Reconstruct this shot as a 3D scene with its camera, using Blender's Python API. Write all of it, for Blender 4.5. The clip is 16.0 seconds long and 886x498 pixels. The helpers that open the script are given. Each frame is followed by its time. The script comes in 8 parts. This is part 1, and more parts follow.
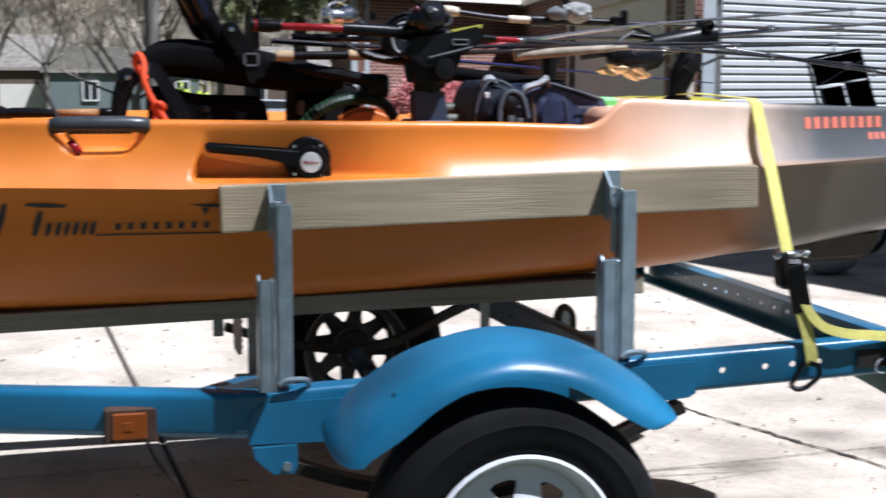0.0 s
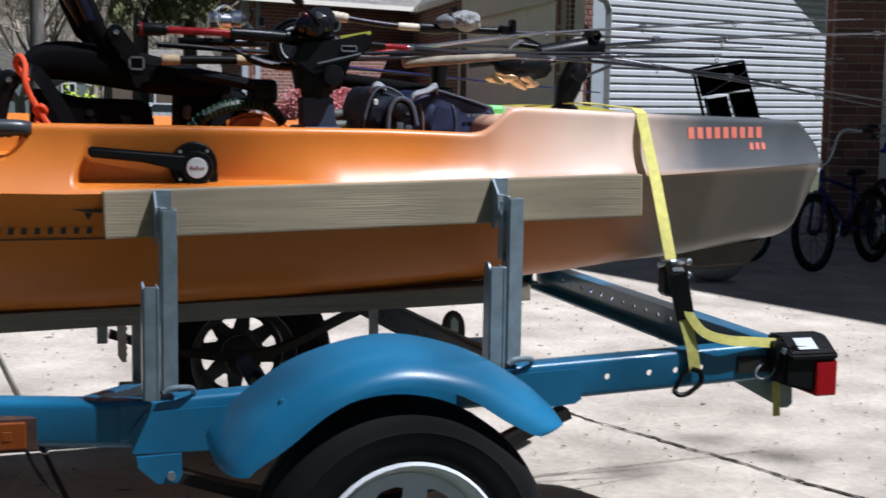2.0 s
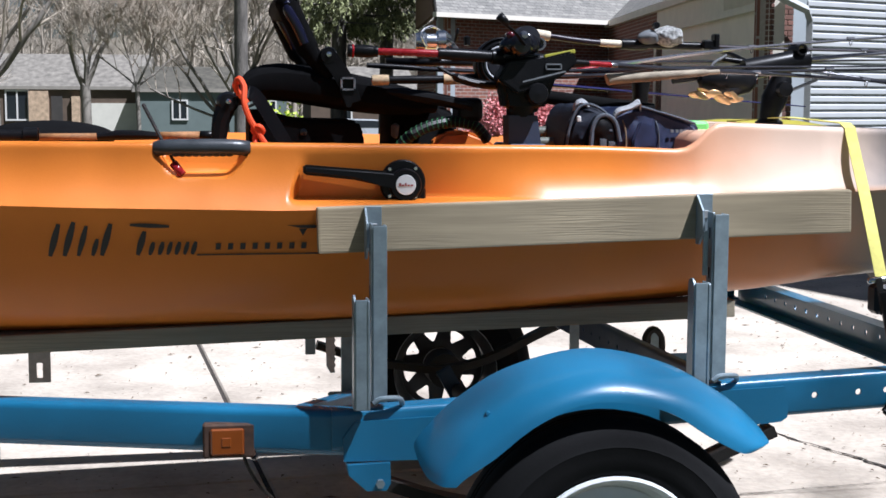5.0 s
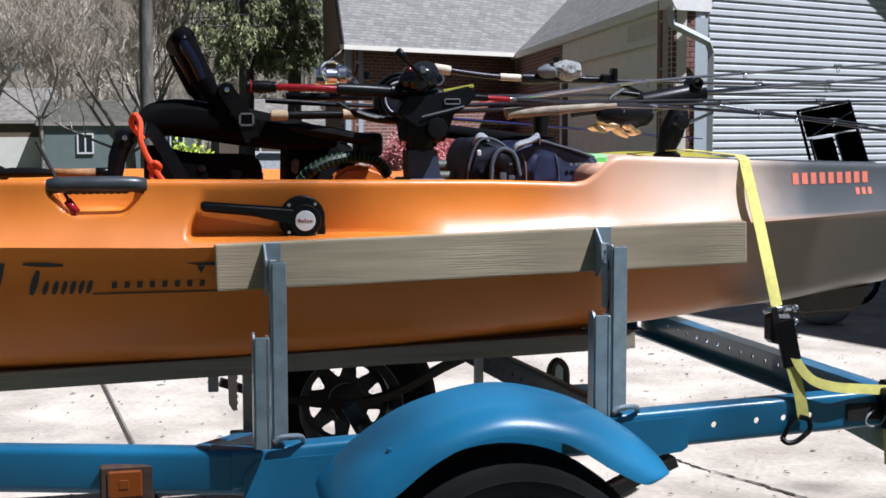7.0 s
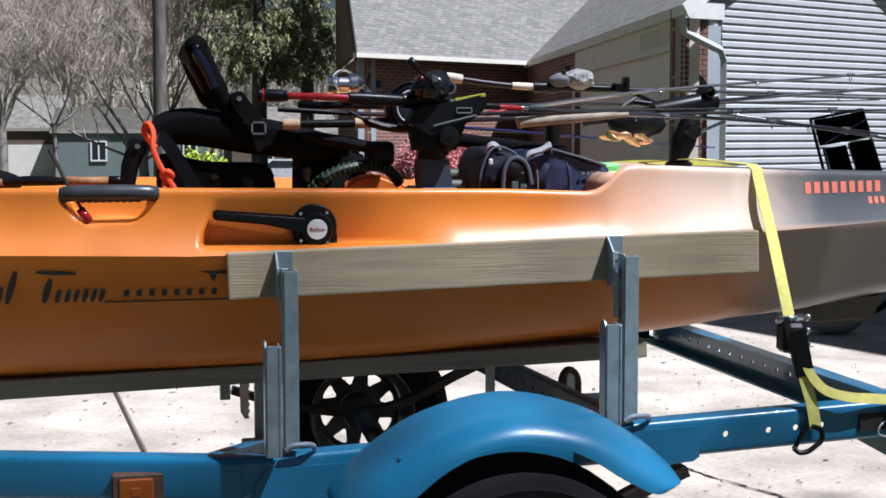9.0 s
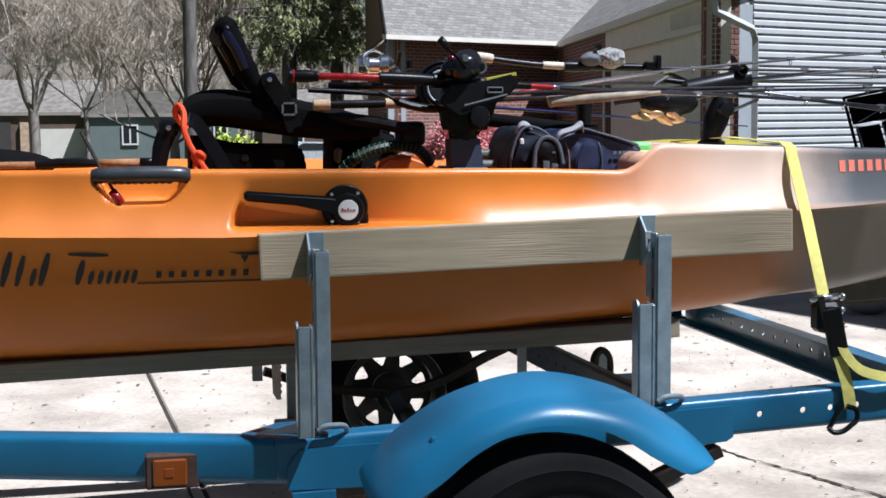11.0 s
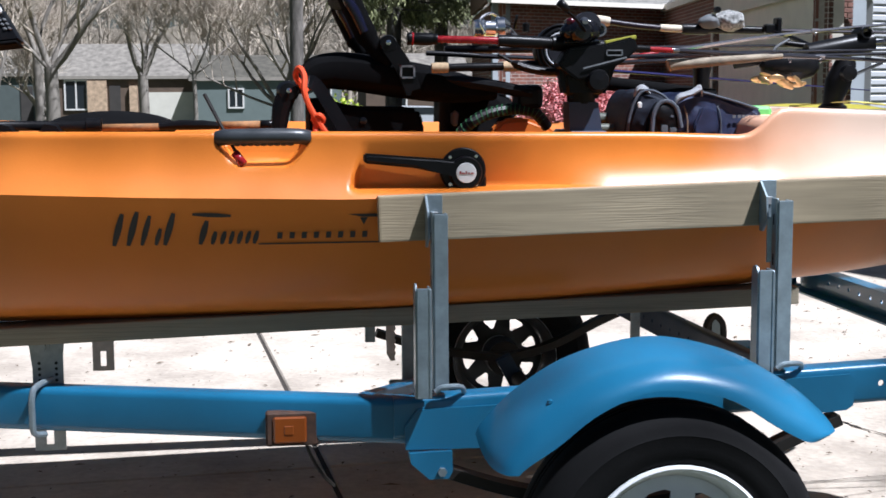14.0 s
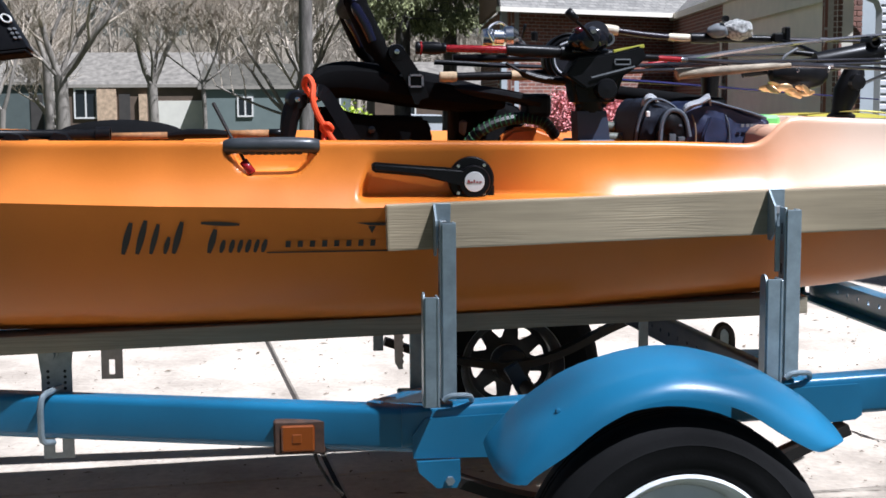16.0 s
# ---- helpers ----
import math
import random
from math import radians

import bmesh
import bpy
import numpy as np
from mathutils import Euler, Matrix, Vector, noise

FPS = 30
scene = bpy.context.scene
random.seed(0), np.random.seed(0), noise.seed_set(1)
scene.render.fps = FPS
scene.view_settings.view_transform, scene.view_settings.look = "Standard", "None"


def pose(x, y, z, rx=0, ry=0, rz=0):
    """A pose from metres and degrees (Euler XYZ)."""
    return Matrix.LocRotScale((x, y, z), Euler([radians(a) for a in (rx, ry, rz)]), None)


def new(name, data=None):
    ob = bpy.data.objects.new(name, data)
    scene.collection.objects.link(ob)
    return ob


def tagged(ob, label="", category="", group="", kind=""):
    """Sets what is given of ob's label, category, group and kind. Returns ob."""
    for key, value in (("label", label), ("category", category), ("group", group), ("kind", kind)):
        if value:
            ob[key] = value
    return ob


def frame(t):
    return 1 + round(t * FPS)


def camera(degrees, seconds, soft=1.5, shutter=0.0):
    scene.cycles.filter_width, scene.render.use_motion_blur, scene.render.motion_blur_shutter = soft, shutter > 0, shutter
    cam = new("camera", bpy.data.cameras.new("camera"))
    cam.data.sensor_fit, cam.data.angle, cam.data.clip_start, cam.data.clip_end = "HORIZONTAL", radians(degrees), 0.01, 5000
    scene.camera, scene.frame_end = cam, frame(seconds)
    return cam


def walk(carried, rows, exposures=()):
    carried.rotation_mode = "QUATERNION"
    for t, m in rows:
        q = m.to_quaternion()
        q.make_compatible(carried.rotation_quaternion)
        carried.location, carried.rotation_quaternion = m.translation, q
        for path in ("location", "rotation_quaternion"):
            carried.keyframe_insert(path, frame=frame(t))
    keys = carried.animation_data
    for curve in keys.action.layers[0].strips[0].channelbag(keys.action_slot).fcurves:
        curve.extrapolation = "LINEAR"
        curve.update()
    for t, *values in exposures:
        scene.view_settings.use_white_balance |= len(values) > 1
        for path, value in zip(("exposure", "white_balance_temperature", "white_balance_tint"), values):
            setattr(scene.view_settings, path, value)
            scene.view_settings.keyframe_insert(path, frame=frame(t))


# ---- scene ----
cam = camera(35.49, 16.0, soft=1.6, shutter=0.5)
# seconds, eye x y z in metres, yaw, pitch, roll in degrees
ROWS = [
    (0.0, -0.178, -2.635, 1.129, -13.02, -6.97, 0.13),
    (0.5, -0.158, -2.636, 1.127, -16.85, -6.85, -0.31),
    (1.0, -0.156, -2.645, 1.129, -18.81, -6.93, 0.35),
    (1.5, -0.151, -2.642, 1.126, -20.20, -6.91, 0.91),
    (2.0, -0.171, -2.636, 1.131, -17.54, -6.68, 0.87),
    (2.5, -0.175, -2.634, 1.132, -16.33, -6.22, 1.11),
    (3.0, -0.200, -2.640, 1.136, -11.80, -6.11, 0.90),
    (3.2, -0.204, -2.646, 1.137, -10.83, -6.00, 0.62),
    (5.3, -0.204, -2.668, 1.139, -9.55, -6.19, 0.20),
    (5.5, -0.193, -2.663, 1.141, -10.42, -6.01, 0.07),
    (6.0, -0.183, -2.663, 1.143, -12.48, -5.45, -0.10),
    (6.5, -0.183, -2.663, 1.146, -13.10, -4.96, -0.23),
    (7.0, -0.182, -2.665, 1.145, -13.25, -4.88, -0.12),
    (7.5, -0.178, -2.667, 1.147, -13.30, -4.82, -0.33),
    (8.0, -0.180, -2.671, 1.150, -13.29, -4.53, -0.19),
    (10.5, -0.181, -2.659, 1.142, -11.68, -5.00, -0.39),
    (11.0, -0.181, -2.659, 1.143, -11.47, -5.30, -0.43),
    (11.5, -0.182, -2.658, 1.143, -11.36, -5.43, -0.07),
    (12.0, -0.183, -2.656, 1.143, -11.28, -5.58, -0.35),
    (12.5, -0.193, -2.651, 1.142, -10.90, -5.79, -0.35),
    (13.0, -0.207, -2.657, 1.141, -9.66, -6.14, -0.11),
    (13.5, -0.212, -2.662, 1.141, -8.15, -6.42, 0.04),
    (14.0, -0.214, -2.661, 1.141, -7.25, -6.74, -0.32),
    (14.5, -0.219, -2.670, 1.144, -6.57, -6.73, -0.05),
    (15.0, -0.218, -2.670, 1.145, -6.35, -6.65, -0.20),
    (15.5, -0.217, -2.670, 1.146, -6.61, -6.55, 0.13),
    (16.0, -0.213, -2.663, 1.142, -6.89, -6.39, -0.30),
]
walk(cam, [(t, pose(x, y, z, 90 + pitch, 0, yaw) @ pose(0, 0, 0, 0, 0, roll)) for t, x, y, z, yaw, pitch, roll in ROWS],
     [(0.0, 0.27, 5720, 13), (0.8, 0.04, 5720, 13), (1.5, -0.20, 5720, 13), (2.5, -0.08, 5720, 13), (5.5, 0.28, 5720, 13), (7.0, 0.08, 5720, 13), (10.5, 0.14, 5720, 13), (13.0, 0.22, 5720, 13), (14.5, 0.34, 5720, 13), (16.0, 0.35, 5720, 13)])

# ---- light ----
SUN = Vector((-0.45, 0.35, -1.0)).normalized()      # the way the sunlight travels
sky = bpy.data.worlds.new("sky")
sky.use_nodes = True
scene.world = sky
sn = sky.node_tree.nodes
st = sn.new("ShaderNodeTexSky")
st.sky_type = "NISHITA"
st.sun_disc = False
st.sun_elevation = math.asin(-SUN.z)
st.sun_rotation = math.atan2(-SUN.x, -SUN.y)
sky.node_tree.links.new(st.outputs[0], sn["Background"].inputs[0])
sn["Background"].inputs[1].default_value = 0.024
sun_data = bpy.data.lights.new("sun", "SUN")
sun_data.energy, sun_data.angle, sun_data.color = 7.6, radians(0.53), (1.0, 0.985, 0.965)
sun = new("sun", sun_data)
sun.rotation_euler = SUN.to_track_quat("-Z", "Y").to_euler()
sun.location = (8, -8, 14)

# ---- materials ----


def mat(name, base, rough=0.6, metal=0.0, var=0.15, scale=20.0, bump=0.0, fine=None, second=None, mix=0.5, coat=0.0, spec=0.5, stretch=(1, 1, 1)):
    """A surface with stains at a large scale and grain at a fine one; second: a colour for the stains."""
    m = bpy.data.materials.new(name)
    m.use_nodes = True
    n, k = m.node_tree.nodes, m.node_tree.links
    b = n["Principled BSDF"]
    co = n.new("ShaderNodeTexCoord")
    mp = n.new("ShaderNodeMapping")
    mp.inputs["Scale"].default_value = stretch
    k.new(co.outputs["Object"], mp.inputs[0])
    n1, n2 = n.new("ShaderNodeTexNoise"), n.new("ShaderNodeTexNoise")
    n1.inputs["Scale"].default_value, n1.inputs["Detail"].default_value = scale, 4
    n2.inputs["Scale"].default_value, n2.inputs["Detail"].default_value = fine or scale * 9, 3
    k.new(mp.outputs[0], n1.inputs[0])
    k.new(mp.outputs[0], n2.inputs[0])
    r1 = n.new("ShaderNodeValToRGB")
    r1.color_ramp.elements[0].position, r1.color_ramp.elements[1].position = 0.3, 0.7
    lo = [c * (1 - var) for c in base]
    hi = list(second) if second else [min(1, c * (1 + var)) for c in base]
    r1.color_ramp.elements[0].color, r1.color_ramp.elements[1].color = (*lo, 1), (*hi, 1)
    k.new(n1.outputs[0], r1.inputs[0])
    mx = n.new("ShaderNodeMix")
    mx.data_type, mx.blend_type = "RGBA", "OVERLAY"
    mx.inputs[0].default_value = min(1, var * 2.2)
    k.new(r1.outputs[0], mx.inputs[6])
    g = n.new("ShaderNodeMapRange")
    g.inputs[3].default_value, g.inputs[4].default_value = 0.3, 0.7
    k.new(n2.outputs[0], g.inputs[0])
    k.new(g.outputs[0], mx.inputs[7])
    k.new(mx.outputs[2], b.inputs["Base Color"])
    rr = n.new("ShaderNodeMapRange")
    rr.inputs[3].default_value, rr.inputs[4].default_value = max(0, rough - 0.12), min(1, rough + 0.12)
    k.new(n1.outputs[0], rr.inputs[0])
    k.new(rr.outputs[0], b.inputs["Roughness"])
    b.inputs["Metallic"].default_value = metal
    b.inputs["Specular IOR Level"].default_value = spec
    b.inputs["Coat Weight"].default_value = coat
    if bump:
        bp = n.new("ShaderNodeBump")
        bp.inputs["Strength"].default_value, bp.inputs["Distance"].default_value = 0.6, bump
        k.new(n2.outputs[0], bp.inputs["Height"])
        k.new(bp.outputs[0], b.inputs["Normal"])
    return m


def plain(name, base, rough=0.5, metal=0.0, emit=0.0):
    m = bpy.data.materials.new(name)
    m.use_nodes = True
    b = m.node_tree.nodes["Principled BSDF"]
    b.inputs["Base Color"].default_value = (*base, 1)
    b.inputs["Roughness"].default_value, b.inputs["Metallic"].default_value = rough, metal
    if emit:
        b.inputs["Emission Color"].default_value, b.inputs["Emission Strength"].default_value = (*base, 1), emit
    return m


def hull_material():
    """Moulded polyethylene: orange that is blown over into charcoal and tan towards the stern, with pale sun glare
    painted on the upper side.
    """
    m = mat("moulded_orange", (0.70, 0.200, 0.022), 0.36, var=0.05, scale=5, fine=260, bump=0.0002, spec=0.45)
    n, k = m.node_tree.nodes, m.node_tree.links
    b = n["Principled BSDF"]
    src = b.inputs["Base Color"].links[0].from_socket
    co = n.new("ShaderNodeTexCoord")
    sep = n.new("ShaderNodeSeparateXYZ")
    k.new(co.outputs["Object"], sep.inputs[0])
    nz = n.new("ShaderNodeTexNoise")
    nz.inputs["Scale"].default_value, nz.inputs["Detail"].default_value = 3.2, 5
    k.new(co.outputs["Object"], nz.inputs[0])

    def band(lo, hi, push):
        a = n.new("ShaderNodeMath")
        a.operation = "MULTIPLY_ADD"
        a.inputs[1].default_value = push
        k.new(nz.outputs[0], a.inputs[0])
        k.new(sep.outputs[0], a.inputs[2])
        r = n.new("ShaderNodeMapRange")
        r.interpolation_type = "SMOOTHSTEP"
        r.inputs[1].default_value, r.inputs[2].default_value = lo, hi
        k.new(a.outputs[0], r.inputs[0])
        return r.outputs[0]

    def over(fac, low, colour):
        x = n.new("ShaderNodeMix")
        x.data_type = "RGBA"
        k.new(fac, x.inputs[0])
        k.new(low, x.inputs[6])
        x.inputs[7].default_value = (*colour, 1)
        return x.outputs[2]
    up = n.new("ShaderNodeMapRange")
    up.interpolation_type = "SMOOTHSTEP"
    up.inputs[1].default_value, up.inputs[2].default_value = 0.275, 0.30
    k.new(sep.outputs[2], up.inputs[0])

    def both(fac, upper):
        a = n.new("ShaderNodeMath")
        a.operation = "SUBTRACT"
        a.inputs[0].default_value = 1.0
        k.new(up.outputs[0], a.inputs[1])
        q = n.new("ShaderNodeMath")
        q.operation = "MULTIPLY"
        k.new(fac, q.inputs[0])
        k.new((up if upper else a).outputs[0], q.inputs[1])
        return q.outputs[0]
    # pale fade above the chine: moulded tone plus sun glare painted in
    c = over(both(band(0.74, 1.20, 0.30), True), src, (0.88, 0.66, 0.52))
    c = over(both(band(1.18, 1.50, 0.30), True), c, (0.095, 0.100, 0.104))
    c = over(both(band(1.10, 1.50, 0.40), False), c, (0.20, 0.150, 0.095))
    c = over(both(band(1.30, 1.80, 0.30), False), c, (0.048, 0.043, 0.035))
    inv = n.new("ShaderNodeMapRange")
    inv.interpolation_type = "SMOOTHSTEP"
    inv.inputs[1].default_value, inv.inputs[2].default_value = -0.55, -1.15
    k.new(sep.outputs[0], inv.inputs[0])
    c = over(inv.outputs[0], c, (0.17, 0.09, 0.03))
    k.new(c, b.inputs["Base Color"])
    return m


def concrete_material():
    m = mat("concrete", (0.44, 0.376, 0.305), 0.9, var=0.26, scale=3.2, fine=38, bump=0.009, second=(0.555, 0.484, 0.400))
    n, k = m.node_tree.nodes, m.node_tree.links
    b = n["Principled BSDF"]
    src = b.inputs["Base Color"].links[0].from_socket
    co = n.new("ShaderNodeTexCoord")
    vo = n.new("ShaderNodeTexVoronoi")
    vo.inputs["Scale"].default_value = 16
    k.new(co.outputs["Object"], vo.inputs[0])
    nz = n.new("ShaderNodeTexNoise")
    nz.inputs["Scale"].default_value = 2.2
    k.new(co.outputs["Object"], nz.inputs[0])
    lim = n.new("ShaderNodeMapRange")
    lim.inputs[1].default_value, lim.inputs[2].default_value = 0.05, 0.09
    lim.inputs[3].default_value, lim.inputs[4].default_value = 0.75, 0.0
    k.new(vo.outputs["Distance"], lim.inputs[0])
    gate = n.new("ShaderNodeMapRange")
    gate.inputs[1].default_value, gate.inputs[2].default_value = 0.44, 0.56
    k.new(nz.outputs[0], gate.inputs[0])
    mul = n.new("ShaderNodeMath")
    mul.operation = "MULTIPLY"
    k.new(lim.outputs[0], mul.inputs[0])
    k.new(gate.outputs[0], mul.inputs[1])
    x = n.new("ShaderNodeMix")
    x.data_type = "RGBA"
    k.new(mul.outputs[0], x.inputs[0])
    k.new(src, x.inputs[6])
    x.inputs[7].default_value = (0.10, 0.08, 0.06, 1)
    k.new(x.outputs[2], b.inputs["Base Color"])
    return m


def wood_material(name, a, c):
    """Planed lumber with long wavy grain along x."""
    m = bpy.data.materials.new(name)
    m.use_nodes = True
    n, k = m.node_tree.nodes, m.node_tree.links
    b = n["Principled BSDF"]
    co = n.new("ShaderNodeTexCoord")
    mp = n.new("ShaderNodeMapping")
    mp.inputs["Scale"].default_value = (0.35, 3, 5.5)
    k.new(co.outputs["Object"], mp.inputs[0])
    w = n.new("ShaderNodeTexWave")
    w.wave_type, w.bands_direction = "BANDS", "Z"
    w.inputs["Scale"].default_value, w.inputs["Distortion"].default_value = 9.5, 12
    w.inputs["Detail"].default_value, w.inputs["Detail Scale"].default_value = 3, 1.2
    k.new(mp.outputs[0], w.inputs[0])
    nz = n.new("ShaderNodeTexNoise")
    nz.inputs["Scale"].default_value, nz.inputs["Detail"].default_value = 60, 4
    mp2 = n.new("ShaderNodeMapping")
    mp2.inputs["Scale"].default_value = (0.08, 1, 1)
    k.new(co.outputs["Object"], mp2.inputs[0])
    k.new(mp2.outputs[0], nz.inputs[0])
    r = n.new("ShaderNodeValToRGB")
    r.color_ramp.elements[0].color, r.color_ramp.elements[1].color = (*a, 1), (*c, 1)
    # the grain stands out in patches and fades between them
    pz = n.new("ShaderNodeTexNoise")
    pz.inputs["Scale"].default_value, pz.inputs["Detail"].default_value = 3.4, 2
    mp3 = n.new("ShaderNodeMapping")
    mp3.inputs["Scale"].default_value = (1, 1, 2.5)
    k.new(co.outputs["Object"], mp3.inputs[0])
    k.new(mp3.outputs[0], pz.inputs[0])
    pm = n.new("ShaderNodeMapRange")
    pm.inputs[1].default_value, pm.inputs[2].default_value = 0.40, 0.62
    pm.inputs[3].default_value, pm.inputs[4].default_value = 0.1, 1.0
    k.new(pz.outputs[0], pm.inputs[0])
    gm = n.new("ShaderNodeMix")
    gm.inputs[2].default_value = 0.55
    k.new(pm.outputs[0], gm.inputs[0])
    k.new(w.outputs[0], gm.inputs[3])
    k.new(gm.outputs[0], r.inputs[0])
    x = n.new("ShaderNodeMix")
    x.data_type, x.blend_type = "RGBA", "OVERLAY"
    x.inputs[0].default_value = 0.35
    k.new(r.outputs[0], x.inputs[6])
    k.new(nz.outputs[0], x.inputs[7])
    k.new(x.outputs[2], b.inputs["Base Color"])
    b.inputs["Roughness"].default_value = 0.75
    bp = n.new("ShaderNodeBump")
    bp.inputs["Strength"].default_value, bp.inputs["Distance"].default_value = 0.25, 0.001
    k.new(gm.outputs[0], bp.inputs["Height"])
    k.new(bp.outputs[0], b.inputs["Normal"])
    return m


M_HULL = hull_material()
M_CONC = concrete_material()
M_BLUE = mat("blue_paint", (0.016, 0.143, 0.272), 0.34, var=0.07, scale=7, fine=400, bump=0.0003, coat=0.3)
# bluish base colour includes the sky's reflection on the posts
M_GALV = mat("galvanised_steel", (0.265, 0.325, 0.36), 0.42, metal=0.5, var=0.14, scale=30, fine=160, bump=0.0003)
M_WOOD = wood_material("treated_lumber", (0.31, 0.25, 0.16), (0.375, 0.305, 0.20))
M_WOOD2 = wood_material("weathered_lumber", (0.27, 0.23, 0.165), (0.33, 0.285, 0.205))
M_TYRE = mat("tyre_rubber", (0.007, 0.007, 0.0075), 0.85, spec=0.15, var=0.2, scale=20, bump=0.0004)
M_ZINC = mat("zinc_plate", (0.40, 0.41, 0.41), 0.5, metal=0.35, var=0.15, scale=40, fine=200, bump=0.0003)
# darker copy of the blue paint, with the shade under the kayak in its colour
M_SHADEBLUE = mat("shaded_blue_paint", (0.008, 0.028, 0.065), 0.45, var=0.2, scale=12, bump=0.0004)
M_RIMB = mat("bare_inner_rim", (0.085, 0.088, 0.092), 0.42, metal=0.3, var=0.2, scale=20, bump=0.0004)
M_RIM = mat("white_wheel_paint", (0.76, 0.78, 0.80), 0.35, var=0.06, scale=15)
M_BLACK = mat("black_plastic", (0.007, 0.007, 0.008), 0.34, spec=0.20, var=0.15, scale=30, bump=0.0003)
M_FOAM = mat("black_mesh_fabric", (0.0045, 0.0045, 0.005), 0.95, spec=0.1, var=0.2, scale=60, fine=900, bump=0.001)
M_STEEL = mat("dark_steel", (0.022, 0.019, 0.017), 0.6, metal=0.3, var=0.25, scale=40, bump=0.0005)
M_CHROME = plain("bright_steel", (0.75, 0.76, 0.78), 0.22, 1.0)
M_YELLOW = mat("yellow_webbing", (0.66, 0.60, 0.16), 0.85, var=0.12, scale=60, fine=700, bump=0.0006)
M_AMBER = plain("amber_lens", (0.19, 0.045, 0.006), 0.25)
M_RED = plain("red_lens", (0.40, 0.004, 0.010), 0.10)
M_CLEAR = plain("clear_lens", (0.65, 0.68, 0.7), 0.2)
M_DECAL = plain("black_decal", (0.035, 0.03, 0.03), 0.5)
M_DECAL2 = plain("coral_decal", (0.78, 0.21, 0.14), 0.5)
M_WHITE = mat("white_trim_paint", (0.72, 0.70, 0.66), 0.55, var=0.05, scale=6)

# ---- building helpers ----
BASES = {}


def thing(name, base, label, category, group="", kind=""):
    ob = new(name)
    ob.location = base
    BASES[ob.name] = Vector(base)
    return tagged(ob, label, category, group, kind)


def link(name, bm, material, parent=None, label="", smooth=True):
    me = bpy.data.meshes.new(name)
    bm.normal_update()
    bm.to_mesh(me)
    bm.free()
    if smooth:
        me.polygons.foreach_set("use_smooth", [True] * len(me.polygons))
    me.materials.append(material)
    ob = new(name, me)
    if parent:
        ob.parent = parent
    if label:
        tagged(ob, label)
    return ob


def part(name, bm, material, parent, label="", smooth=False):
    """Links a mesh given in world places under a thing or a part of one."""
    root = parent
    while root.parent:
        root = root.parent
    bmesh.ops.translate(bm, verts=bm.verts, vec=-BASES[root.name])
    if smooth:
        for e in bm.edges:
            if len(e.link_faces) == 2 and e.calc_face_angle() > 0.6:
                e.smooth = False
    return link(name, bm, material, parent, label, smooth)


def whole(name, bm, material, label, category, group="", kind="", smooth=False):
    """A thing that is one mesh, its origin at its base."""
    xs = [v.co for v in bm.verts]
    base = Vector((sum(c.x for c in xs) / len(xs), sum(c.y for c in xs) / len(xs), min(c.z for c in xs)))
    bmesh.ops.translate(bm, verts=bm.verts, vec=-base)
    if smooth:
        for e in bm.edges:
            if len(e.link_faces) == 2 and e.calc_face_angle() > 0.6:
                e.smooth = False
    ob = link(name, bm, material, None, "", smooth)
    ob.location = base
    BASES[ob.name] = base
    return tagged(ob, label, category, group, kind)


def box(x0, x1, y0, y1, z0, z1, bevel=0.0, bm=None, seg=1):
    out = bm or bmesh.new()
    r = bmesh.ops.create_cube(out, size=1, matrix=Matrix.Translation(((x0 + x1) / 2, (y0 + y1) / 2, (z0 + z1) / 2)) @ Matrix.Diagonal((x1 - x0, y1 - y0, z1 - z0, 1)))
    if bevel:
        es = list({e for v in r["verts"] for e in v.link_edges})
        bmesh.ops.bevel(out, geom=es, offset=bevel, segments=seg, affect="EDGES", profile=0.7)
    return out


def bar(a, b, w, h, bevel=0.0, bm=None, up=(0, 0, 1)):
    """A straight bar from a to b; w across, h along up."""
    out = bm or bmesh.new()
    a, b = Vector(a), Vector(b)
    d = (b - a).normalized()
    s = d.cross(Vector(up)).normalized()
    u = s.cross(d)
    m = Matrix((s, d, u)).transposed().to_4x4()
    m.translation = (a + b) / 2
    r = bmesh.ops.create_cube(out, size=1, matrix=m @ Matrix.Diagonal((w, (b - a).length, h, 1)))
    if bevel:
        es = list({e for v in r["verts"] for e in v.link_edges})
        bmesh.ops.bevel(out, geom=es, offset=bevel, segments=2, affect="EDGES", profile=0.7)
    return out


def smooth_path(pts, steps=6):
    """Catmull-Rom through the points."""
    P = [Vector(p) for p in pts]
    P = [P[0] * 2 - P[1]] + P + [P[-1] * 2 - P[-2]]
    out = []
    for i in range(1, len(P) - 2):
        a, b, c, d = P[i - 1:i + 3]
        for s in range(steps):
            t = s / steps
            out.append(0.5 * (2 * b + (c - a) * t + (2 * a - 5 * b + 4 * c - d) * t * t + (3 * b - a - 3 * c + d) * t ** 3))
    return out + [P[-2]]


